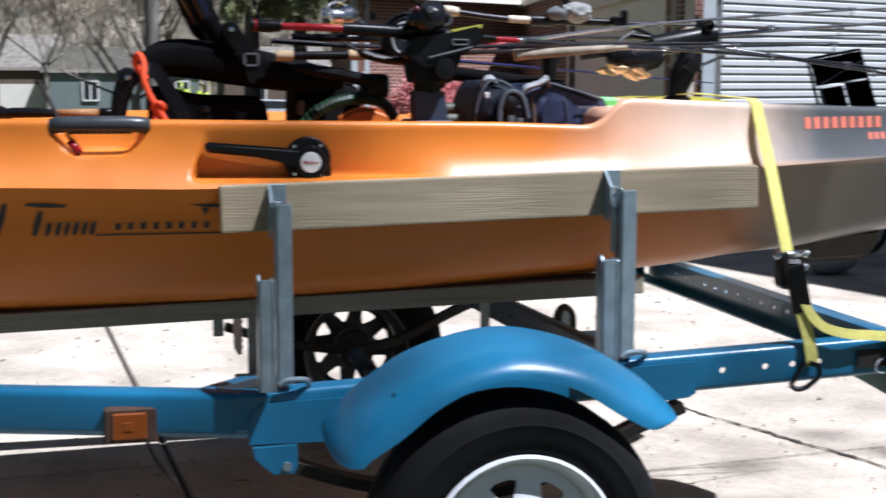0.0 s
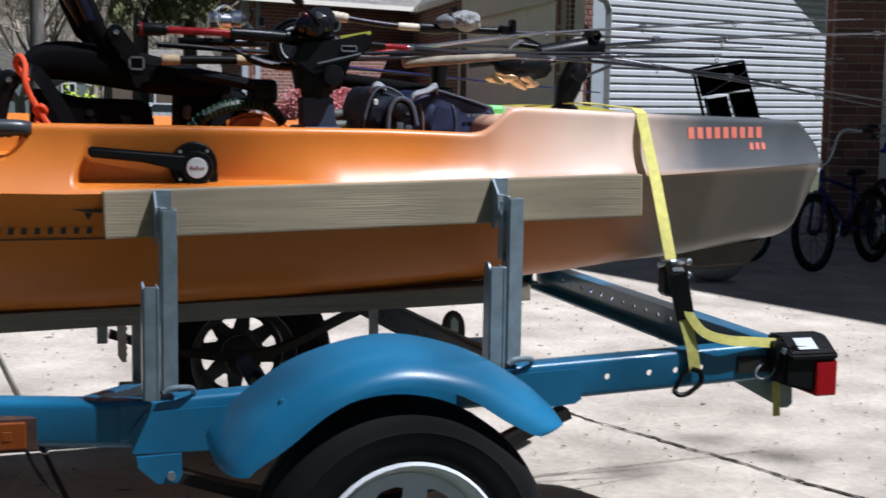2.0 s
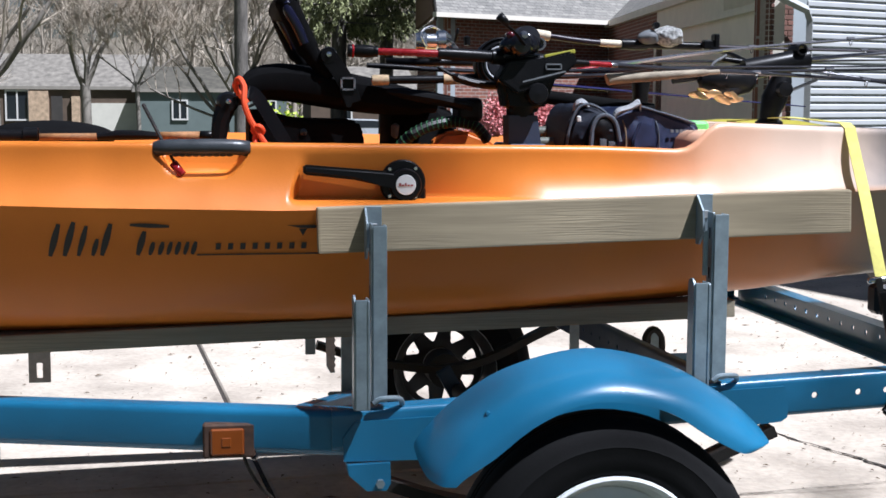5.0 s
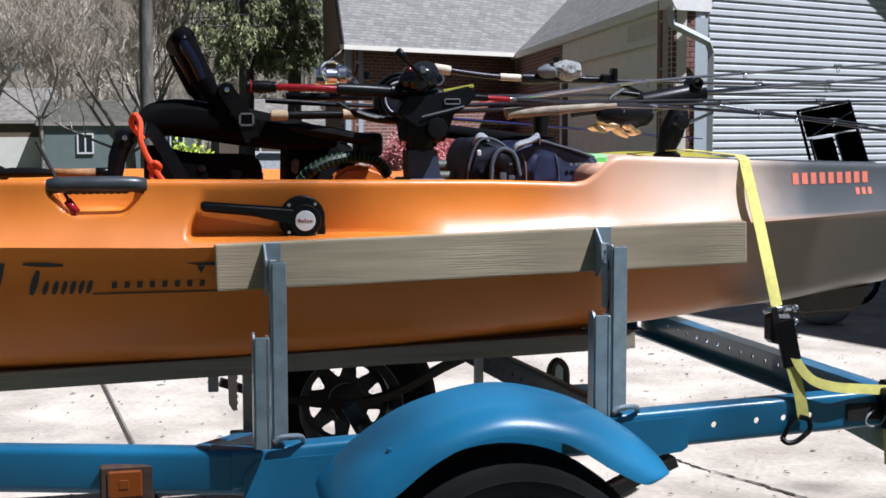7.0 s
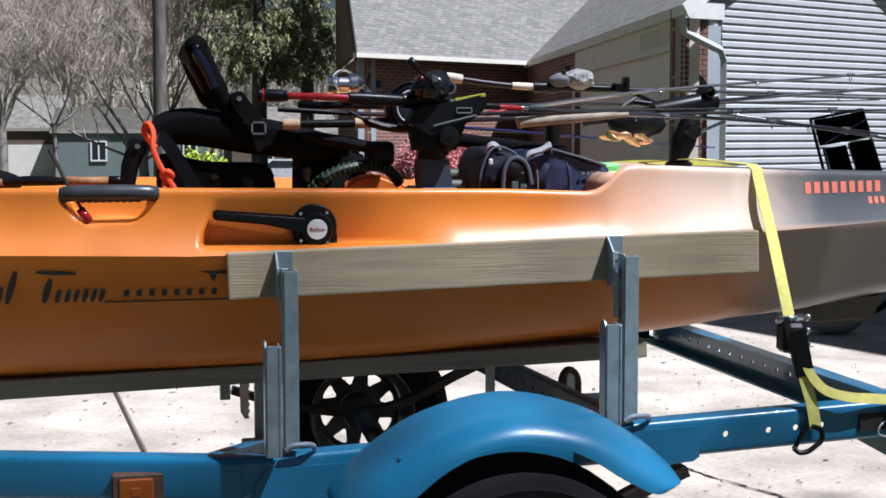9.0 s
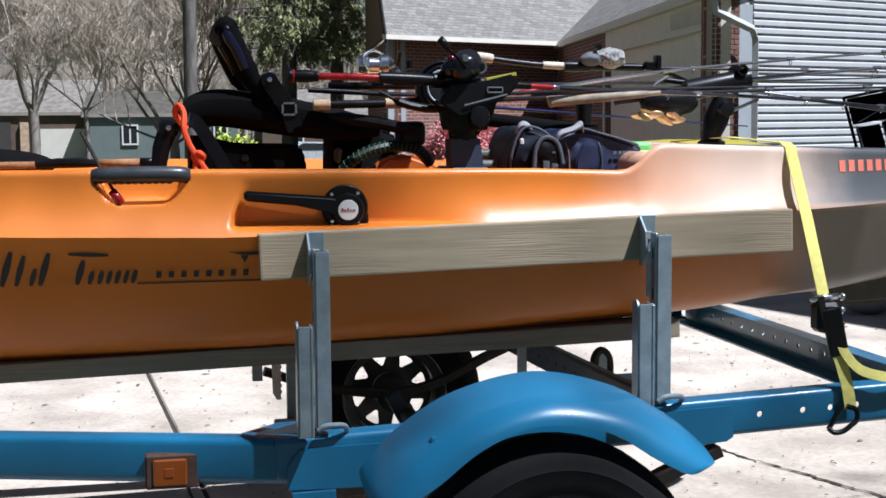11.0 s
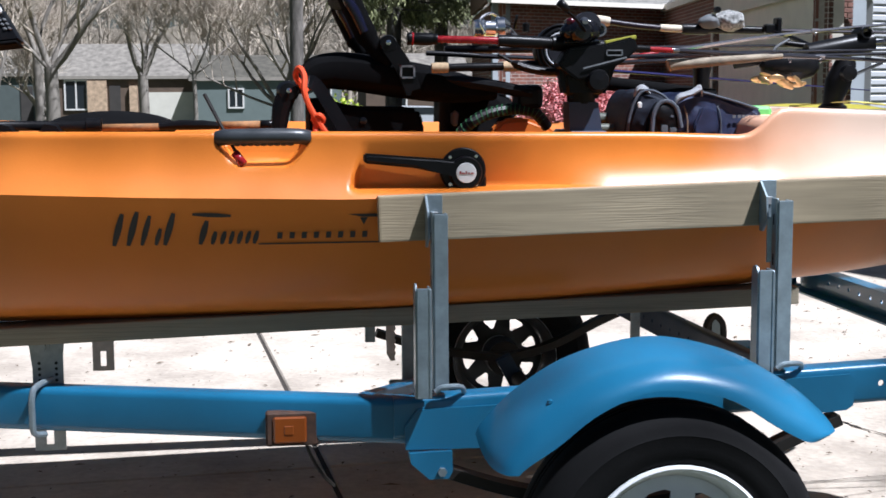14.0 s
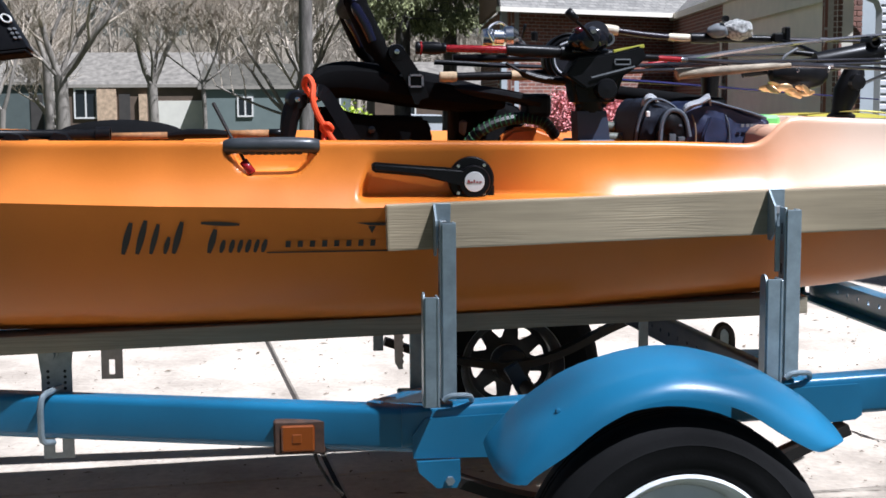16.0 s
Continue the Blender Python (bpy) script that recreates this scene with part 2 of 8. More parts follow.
def tube(pts, r, seg=10, bm=None, flat=1.0, up=(0, 0, 1), caps=True):
    """A round tube along points; r: a radius or one for each point; flat squeezes it along up."""
    out = bm or bmesh.new()
    P = [Vector(p) for p in pts]
    rs = r if isinstance(r, (list, tuple)) else [r] * len(P)
    rings = []
    s = None
    for i, p in enumerate(P):
        d = (P[min(i + 1, len(P) - 1)] - P[max(i - 1, 0)]).normalized()
        if s is None:
            s = d.cross(Vector(up))
            if s.length < 0.05:
                s = d.cross(Vector((0.3, 1, 0)))
        s = (s - d * s.dot(d)).normalized()
        u = s.cross(d)
        rings.append([out.verts.new(p + s * rs[i] * math.cos(2 * math.pi * k / seg) + u * rs[i] * flat * math.sin(2 * math.pi * k / seg)) for k in range(seg)])
    for a, b in zip(rings, rings[1:]):
        for k in range(seg):
            out.faces.new((a[k], a[(k + 1) % seg], b[(k + 1) % seg], b[k]))
    if caps:
        out.faces.new(rings[0][::-1])
        out.faces.new(rings[-1])
    return out


def lathe(profile, centre, axis="Y", seg=32, bm=None):
    """Turns (radius, along) pairs about an axis through centre."""
    out = bm or bmesh.new()
    c = Vector(centre)
    rings = []
    for r, h in profile:
        ring = []
        for k in range(seg):
            a = 2 * math.pi * k / seg
            u, v = r * math.cos(a), r * math.sin(a)
            ring.append(out.verts.new(c + Vector({"X": (h, u, v), "Y": (u, h, v), "Z": (u, v, h)}[axis])))
        rings.append(ring)
    for a, b in zip(rings, rings[1:]):
        for k in range(seg):
            out.faces.new((a[k], a[(k + 1) % seg], b[(k + 1) % seg], b[k]))
    return out


def ribbon(pts, width, thick, across, bm=None):
    """A flat band along points, its width along across."""
    out = bm or bmesh.new()
    P = [Vector(p) for p in pts]
    rings = []
    for i, p in enumerate(P):
        d = (P[min(i + 1, len(P) - 1)] - P[max(i - 1, 0)]).normalized()
        a = Vector(across)
        a = (a - d * a.dot(d)).normalized()
        n = d.cross(a)
        rings.append([out.verts.new(p + a * width / 2 * s + n * thick / 2 * q) for s, q in ((-1, -1), (1, -1), (1, 1), (-1, 1))])
    for a, b in zip(rings, rings[1:]):
        for k in range(4):
            out.faces.new((a[k], a[(k + 1) % 4], b[(k + 1) % 4], b[k]))
    out.faces.new(rings[0][::-1])
    out.faces.new(rings[-1])
    return out


def prism(poly, axis, a, b, bm=None):
    """A polygon pushed along an axis from a to b. The polygon's two numbers are the other two axes in order."""
    out = bm or bmesh.new()

    def at(p, h):
        return {"X": (h, p[0], p[1]), "Y": (p[0], h, p[1]), "Z": (p[0], p[1], h)}[axis]
    A = [out.verts.new(at(p, a)) for p in poly]
    B = [out.verts.new(at(p, b)) for p in poly]
    n = len(poly)
    out.faces.new(A)
    out.faces.new(B[::-1])
    for i in range(n):
        out.faces.new((A[i], B[i], B[(i + 1) % n], A[(i + 1) % n]))
    bmesh.ops.recalc_face_normals(out, faces=out.faces)
    return out


def lerp(table, x):
    """Smooth value at x from (x, value) pairs."""
    if x <= table[0][0]:
        return table[0][1]
    for (a, u), (b, v) in zip(table, table[1:]):
        if x <= b:
            t = (x - a) / (b - a)
            return u + (v - u) * t
    return table[-1][1]


def step(a, b, x):
    t = max(0.0, min(1.0, (x - a) / (b - a)))
    return t * t * (3 - 2 * t)

# ---- ground ----
M_GRASS = mat("spring_grass", (0.045, 0.06, 0.022), 0.9, var=0.3, scale=0.8, fine=60, bump=0.02, second=(0.075, 0.08, 0.035))
M_ROAD = mat("asphalt", (0.06, 0.06, 0.062), 0.9, var=0.15, scale=2, fine=90, bump=0.004)


M_GREYC = plain("grey_wire", (0.30, 0.31, 0.33), 0.5)
M_SOIL = mat("joint_dirt", (0.035, 0.028, 0.022), 0.95, var=0.4, scale=25, fine=200, bump=0.006)


def ground():
    bm = bmesh.new()
    bmesh.ops.create_grid(bm, x_segments=60, y_segments=60, size=1)
    for v in bm.verts:
        v.co.x = math.copysign(abs(v.co.x) ** 3 * 600, v.co.x)
        v.co.y = math.copysign(abs(v.co.y) ** 3 * 600, v.co.y) + 5
        far = step(12, 90, v.co.y)
        v.co.z = -0.10 - 1.6 * far
    whole("ground", bm, M_GRASS, "flat spring lawn reaching to the street", "lawn", kind="structure")
    bm = box(-200, 200, 70, 78, -2.0, -1.36)
    whole("road", bm, M_ROAD, "grey asphalt street in front of far houses", "street", kind="structure")


def driveway():
    root = thing("pavement", (0, 0, -0.10), "pale weathered concrete driveway slabs with leaf litter", "driveway", kind="structure")
    turn = Matrix.Rotation(radians(5.2), 4, "Z")
    shared = {}
    xs = [-9.6, -6.6, -3.35, 0.075, 6.4, 9.6]
    ys = [-0.37, 1.42, 4.4, 7.4, 10.4]
    for i in range(len(xs) - 1):
        for j in range(len(ys) - 1):
            bm = box(xs[i] + 0.008, xs[i + 1] - 0.008, ys[j] + 0.0035, ys[j + 1] - 0.0035, -0.14, random.uniform(-0.002, 0.002), 0.006)
            bmesh.ops.transform(bm, matrix=turn, verts=bm.verts)
            part("slab", bm, M_CONC, root)
    for x in xs[1:-1]:
        bm = box(x - 0.0078, x + 0.0078, ys[0], ys[-1], -0.12, -0.007)
        bmesh.ops.transform(bm, matrix=turn, verts=bm.verts)
        part("joint_filler", bm, M_SOIL, root, "dark dirt in the open joint")
    # old crack that runs across one slab
    rnd = random.Random(4)
    pts = []
    for k in range(90):
        t = k / 89
        pts.append((1.62 + 0.78 * t + 0.012 * noise.noise(Vector((t * 9, 0, 0))) + rnd.uniform(-0.007, 0.007), 1.95 - 2.2 * t, 0.004))
    bm = bmesh.new()
    row = [(bm.verts.new((p[0] - w, p[1], p[2])), bm.verts.new((p[0] + w, p[1], p[2]))) for p in pts for w in (rnd.uniform(0.003, 0.011),)]
    for a, b in zip(row, row[1:]):
        bm.faces.new((a[0], a[1], b[1], b[0]))
    part("crack", bm, M_SOIL, root, "dark open crack in the concrete")
    for x0, y0, x1, y1 in ((1.30, 1.05, 2.10, 1.14), (1.62, 2.04, 2.3, 2.10)):
        bm = bmesh.new()
        row = []
        for k in range(50):
            t = k / 49
            x, y, w = x0 + (x1 - x0) * t, y0 + (y1 - y0) * t + 0.006 * noise.noise(Vector((t * 14, x0, 0))), rnd.uniform(0.0008, 0.0028)
            row.append((bm.verts.new((x, y - w, 0.0035)), bm.verts.new((x, y + w, 0.0035))))
        for a, b in zip(row, row[1:]):
            bm.faces.new((a[0], b[0], b[1], a[1]))
        part("crack", bm, M_SOIL, root, "hairline crack in the concrete")
    bm = bmesh.new()
    for k in range(160):
        p = pts[rnd.randrange(90)]
        r = rnd.uniform(0.0015, 0.004)
        x, y = p[0] + rnd.gauss(0, 0.014), p[1] + rnd.uniform(-0.012, 0.012)
        bmesh.ops.create_cone(bm, segments=5, radius1=r, radius2=r * 0.4, depth=r, cap_ends=True, matrix=Matrix.Translation((x, y, 0.003)))
    part("crumbs", bm, M_CONC, root, "broken crumbs along the crack")


def litter():
    """Leaf scraps and seed pods blown over the concrete."""
    rnd = random.Random(9)
    bm = bmesh.new()
    for k in range(2600):
        x, y = rnd.uniform(-2.5, 5.0), rnd.uniform(0.4, 6.5)
        r = rnd.uniform(0.0015, 0.006) * (2.4 if rnd.random() < 0.05 else 1)
        a = rnd.uniform(0, 6.28)
        st = rnd.uniform(1.0, 2.6)
        c, s = math.cos(a), math.sin(a)
        P = [(-r * st, 0, 0), (0, -r * 0.7, 0.003), (r * st, 0, 0.001), (0, r * 0.7, 0.004)]
        bm.faces.new([bm.verts.new((x + u * c - v * s, y + u * s + v * c, 0.004 + w)) for u, v, w in P])
    whole("leaf_litter", bm, mat("dry_leaf", (0.12, 0.085, 0.05), 0.9, var=0.3, scale=40), "dry brown leaf scraps strewn on the concrete", "leaf litter", kind="stuff")


ground()
driveway()
litter()

# ---- kayak ----
KY = 0.49                                            # centre line
HB = [(-2.12, 0.02), (-2.0, 0.12), (-1.8, 0.22), (-1.5, 0.33), (-1.2, 0.40), (-0.9, 0.44), (-0.5, 0.455), (0.4, 0.455), (0.8, 0.44), (1.1, 0.395), (1.37, 0.305), (1.6, 0.207), (1.70, 0.163), (1.76, 0.125), (1.80, 0.06)]
ZG = [(-2.12, 1.10), (-1.2, 1.075), (-0.75, 1.057), (-0.1, 1.052), (0.57, 1.044), (0.755, 1.037), (0.78, 1.041), (0.80, 1.054), (0.825, 1.078), (0.845, 1.09), (0.87, 1.092), (1.11, 1.082), (1.45, 1.070), (1.60, 1.066), (1.675, 1.063), (1.69, 1.056), (1.80, 0.968)]
ZC = [(-2.12, 0.99), (-0.75, 0.941), (-0.44, 0.93), (-0.07, 0.921), (0.6, 0.925), (1.14, 0.943), (1.45, 0.951), (1.80, 0.962)]
ZB = [(-2.12, 0.97), (-1.9, 0.80), (-1.5, 0.715), (-0.78, 0.680), (0.0, 0.680), (0.36, 0.692), (0.78, 0.718), (1.0, 0.733), (1.19, 0.753), (1.37, 0.764), (1.60, 0.792), (1.695, 0.806), (1.80, 0.953)]
FLOOR = [(-2.12, 0.03), (-1.15, 0.025), (-0.95, -0.17), (0.815, -0.17), (0.85, -0.04), (0.87, -0.03), (1.80, -0.006)]
LEAN = 0.046                                         # how far the side leans in above the chine


def dents(x, z):
    """Masks of the flat recess behind the lever and of the hollow behind the carry handle."""
    left = -0.055 + 0.02 * step(0.937, 1.025, z)
    a = step(left, left + 0.024, x) * (1 - step(0.33, 0.47, x)) * step(0.934, 0.943, z) * (1 - 0.62 * step(0.20, 0.42, x))
    half = 0.043 + 0.046 * min(1.0, max(0.0, z - 0.986) / 0.046) ** 0.6
    b = (1 - step(half - 0.010, half + 0.004, abs(x + 0.2195))) * step(0.982, 0.994, z)
    return a, 0.058 * b


def flare(u):
    """How far the side leans in at u, from the chine (0) to the gunwale (1)."""
    return 1 - (1 - u) ** 2.2


def hull():
    bm = bmesh.new()
    xs = list(np.arange(-2.12, -0.42, 0.03)) + list(np.arange(-0.42, 0.5, 0.005)) + list(np.arange(0.5, 1.796, 0.012)) + [1.80]
    rings = []
    for x in xs:
        hb, zg, zc, zb, fl = (lerp(t, x) for t in (HB, ZG, ZC, ZB, FLOOR))
        half = []
        for i in range(7):
            u = i / 7
            half.append((hb * 0.74 * u, zb - 0.045 * (1 - u) ** 0.5 * (1 if x > -1.9 else 0.2) + 0.012 * u * u))
        bend = 0.6 + 0.4 * step(0.8, 1.3, x)
        for i in range(12):
            u = i / 12
            half.append((hb * (0.74 + 0.26 * u ** bend), zb + 0.012 + (zc - zb - 0.012) * u))
        lean = LEAN * min(1, hb / 0.3)
        for i in range(24):
            u = i / 24
            half.append((hb - lean * (1 - (1 - u) ** 2.2), zc + (zg - 0.012 - zc) * u))
        for i in range(5):
            a = i / 4 * math.pi / 2
            half.append((hb - lean - 0.012 * (1 - math.cos(a)) * min(1, hb / 0.1), zg - 0.012 + 0.012 * math.sin(a)))
        inner = max(0.0, hb - lean - 0.05)
        for i in range(1, 5):
            u = i / 4
            half.append((inner * (1 - 0.06 * u * (fl < -0.05)), zg + fl * u + 0.002))
        for i in range(1, 5):
            half.append((inner * 0.94 * (1 - i / 4), zg + fl + 0.012 * i / 4))
        ring = []
        flat = hb - lean * flare(0.86)
        for h, z in half:
            if z > zc and h > hb * 0.8:
                a, b = dents(x, z)
                h = h - a * max(0.0, h - flat + 0.016 * min(1.0, max(0.0, 1.035 - z) / 0.092)) - b
            ring.append(bm.verts.new((x, KY - max(0.0, h), z)))
        for h, z in half[-2:0:-1]:
            ring.append(bm.verts.new((x, KY + h, z)))
        rings.append(ring)
    n = len(rings[0])
    for a, b in zip(rings, rings[1:]):
        for k in range(n):
            bm.faces.new((a[k], b[k], b[(k + 1) % n], a[(k + 1) % n]))
    bm.faces.new(rings[0])
    bm.faces.new(rings[-1][::-1])
    bmesh.ops.recalc_face_normals(bm, faces=bm.faces)
    return bm


def side_y(x, z):
    """Where the near side of the hull stands at x and z."""
    hb, zg, zc, zb = (lerp(t, x) for t in (HB, ZG, ZC, ZB))
    if z >= zc:
        u = min(1.0, (z - zc) / (zg - 0.012 - zc))
        return KY - hb + LEAN * min(1, hb / 0.3) * (1 - (1 - u) ** 2.2)
    u = max(0.0, (z - zb - 0.012) / (zc - zb - 0.012))
    return KY - hb * (0.74 + 0.26 * u ** (0.6 + 0.4 * step(0.8, 1.3, x)))


def decal(bm, poly, lift=0.0022):
    """A thin sticker on the near side, from corners in x and z."""
    f = [bm.verts.new((x, side_y(x, z) - lift, z)) for x, z in poly]
    bm.faces.new(f)


# grey base colour stands in for sky sheen on the black rubber
M_GRIP = mat("sky_sheen_grip_rubber", (0.045, 0.05, 0.056), 0.34, var=0.15, scale=30, bump=0.0004)
M_SKEG = mat("scuffed_plastic", (0.10, 0.075, 0.055), 0.6, var=0.25, scale=30, bump=0.0006)


def kayak():
    root = thing("kayak", (0, KY, 0.66), "orange moulded fishing kayak fading to charcoal at the stern", "kayak")
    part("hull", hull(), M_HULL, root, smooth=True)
    # carry handle
    y = side_y(-0.22, 1.03)
    bm = tube(smooth_path([(-0.312, y + 0.020, 1.038), (-0.29, y + 0.004, 1.043), (-0.22, y, 1.044), (-0.15, y + 0.004, 1.043), (-0.127, y + 0.020, 1.038)], 5), 0.0155, 12)
    grip = part("carry_handle", bm, M_GRIP, root, "black moulded grip with finger ridges", True)
    for k in range(9):
        bm = lathe([(0.0, -0.0085), (0.008, -0.006), (0.0095, 0), (0.008, 0.006), (0.0, 0.0085)], (-0.270 + k * 0.0130, y + 0.002, 1.0335), "X", 10)
        part("ridge", bm, M_GRIP, grip, smooth=True)
    # steering lever on its round plate
    cx, cz = 0.176, 0.972
    cy = side_y(cx, 1.034) + 0.013
    bm = lathe([(0.0, 0.0), (0.046, 0.0), (0.046, -0.016), (0.043, -0.019), (0.0, -0.019)], (cx, cy, cz), "Y", 36)
    bm = box(cx + 0.01, cx + 0.047, cy - 0.017, cy, cz - 0.046, cz - 0.01, 0.004, bm)
    plate = part("lever_plate", bm, M_BLACK, root, "round black plate held by steel screws", True)
    for a in (48, 135, 225, 312):
        s = (cx + 0.038 * math.cos(radians(a)), cy - 0.019, cz + 0.038 * math.sin(radians(a)))
        part("screw", lathe([(0.0, -0.003), (0.0035, -0.0028), (0.0045, 0), (0.0045, 0.002)], s, "Y", 10), M_CHROME, plate, smooth=True)
    bm = lathe([(0.0, -0.013), (0.030, -0.013), (0.033, -0.009), (0.033, 0.004)], (cx + 0.004, cy - 0.02, cz - 0.004), "Y", 30)
    prism([(cx - 0.020, cz - 0.012), (cx - 0.05, cz - 0.004), (cx - 0.10, cz + 0.007), (cx - 0.194, cz + 0.017), (cx - 0.200, cz + 0.022), (cx - 0.200, cz + 0.033), (cx - 0.194, cz + 0.037), (cx - 0.10, cz + 0.029), (cx - 0.05, cz + 0.025), (cx - 0.020, cz + 0.022)], "Y", cy - 0.040, cy - 0.012, bm)
    bmesh.ops.bevel(bm, geom=[e for e in bm.edges if len(e.link_faces) == 2 and e.calc_face_angle(0) > 1.2 and e.verts[0].co.x < cx - 0.03], offset=0.006, segments=3, affect="EDGES")
    lever = part("lever", bm, M_BLACK, root, "black turning lever", True)
    part("badge", lathe([(0.0, -0.0145), (0.0195, -0.0145), (0.0205, -0.0125)], (cx + 0.004, cy - 0.0202, cz - 0.004), "Y", 30), plain("badge_white", (0.8, 0.8, 0.8), 0.35), lever, "round white badge with a red mark")
    bm = bmesh.new()
    for x0, x1, z0, z1 in ((-0.014, -0.010, -0.002, 0.004), (-0.009, -0.004, -0.002, 0.001), (-0.002, 0.001, -0.002, 0.004), (0.003, 0.007, -0.002, 0.001), (0.009, 0.014, -0.002, 0.001)):
        box(cx + 0.004 + x0, cx + 0.004 + x1, cy - 0.0360, cy - 0.0352, cz - 0.004 + z0, cz - 0.004 + z1, 0, bm)
    part("red_mark", bm, plain("badge_red", (0.35, 0.06, 0.06), 0.4), lever)
    part("drain_bolt", lathe([(0.0, -0.006), (0.006, -0.005), (0.009, -0.001), (0.009, 0.02)], (0.398, side_y(0.398, 1.034) + 0.012, 0.950), "Y", 12), M_STEEL, root, smooth=True)
    # maker's mark as plain shapes, and the band of small blocks beside it
    oz = 0.832

    def stroke(pts, width):
        """A painted stroke through points (x, z), thinner towards its ends."""
        P = [Vector((x, 0, z)) for x, z in pts]
        P = smooth_path(P, 5) if len(P) > 2 else [P[0].lerp(P[1], k / 8) for k in range(9)]
        edge = []
        for i, p in enumerate(P):
            d = (P[min(i + 1, len(P) - 1)] - P[max(i - 1, 0)]).normalized()
            w = width / 2 * (0.55 + 0.45 * math.sin(math.pi * i / (len(P) - 1)))
            q = Vector((-d.z, 0, d.x)) * w
            edge.append(((p + q).x, (p + q).z, (p - q).x, (p - q).z))
        bm = bmesh.new()
        for a, b in zip(edge, edge[1:]):
            decal(bm, [(a[0], a[1]), (b[0], b[1]), (b[2], b[3]), (a[2], a[3])])
        bmesh.ops.remove_doubles(bm, verts=bm.verts, dist=0.0002)
        part("painted_stroke", bm, M_DECAL, root)

    for x0, rise, w in ((-0.510, 0.064, 0.013), (-0.483, 0.068, 0.013), (-0.457, 0.060, 0.011), (-0.430, 0.034, 0.010), (-0.413, 0.064, 0.013),
                        (-0.345, 0.048, 0.013), (-0.322, 0.026, 0.010), (-0.304, 0.026, 0.010), (-0.288, 0.026, 0.009), (-0.272, 0.026, 0.010), (-0.256, 0.026, 0.009), (-0.241, 0.026, 0.010)):
        stroke([(x0, oz + 0.003), (x0 + 0.30 * rise, oz + 0.003 + rise)], w)
    stroke([(-0.358, oz + 0.064), (-0.284, oz + 0.060)], 0.0085)
    bm = bmesh.new()
    for k in range(16):
        x0 = -0.232 + k * 0.0160
        decal(bm, [(x0, oz + 0.0005), (x0 + 0.0160, oz + 0.0005), (x0 + 0.0160, oz + 0.0035), (x0, oz + 0.0035)])
    bmesh.ops.remove_doubles(bm, verts=bm.verts, dist=0.0002)
    part("painted_line", bm, M_DECAL, root)
    for k in range(8):
        x0 = -0.196 + k * 0.0238
        bm = bmesh.new()
        decal(bm, [(x0, oz + 0.012), (x0 + 0.010, oz + 0.012), (x0 + 0.011, oz + 0.025), (x0 + 0.001, oz + 0.025)])
        part("painted_block", bm, M_DECAL, root)
    bm = bmesh.new()
    decal(bm, [(-0.058, oz + 0.060), (0.02, oz + 0.060), (0.02, oz + 0.053), (-0.030, oz + 0.054)])
    decal(bm, [(-0.034, oz + 0.053), (-0.018, oz + 0.053), (-0.026, oz + 0.038)])
    part("painted_arrow", bm, M_DECAL, root)
    bm = bmesh.new()
    sx = [1.308 + 0.0275 * k for k in range(9)]
    for k, x0 in enumerate(sx):
        decal(bm, [(x0, 1.022), (x0 + 0.0175, 1.022), (x0 + 0.0175, 1.048), (x0, 1.048)], 0.0012)
    for k in range(3):
        x0 = 1.503 + 0.020 * k
        decal(bm, [(x0, 0.995), (x0 + 0.012, 0.995), (x0 + 0.012, 1.011), (x0, 1.011)], 0.0012)
    part("stern_lettering", bm, M_DECAL2, root, "sun-faded coral model mark on the charcoal stern")
    bm = prism([(1.36, 0.75), (1.66, 0.77), (1.642, 0.742), (1.632, 0.702), (1.60, 0.690), (1.47, 0.684), (1.42, 0.694)], "Y", KY - 0.05, KY + 0.05)
    bmesh.ops.bevel(bm, geom=bm.edges[:], offset=0.012, segments=3, affect="EDGES")
    part("skeg", bm, M_SKEG, root, "scuffed brown skeg under the stern", True)


kayak()


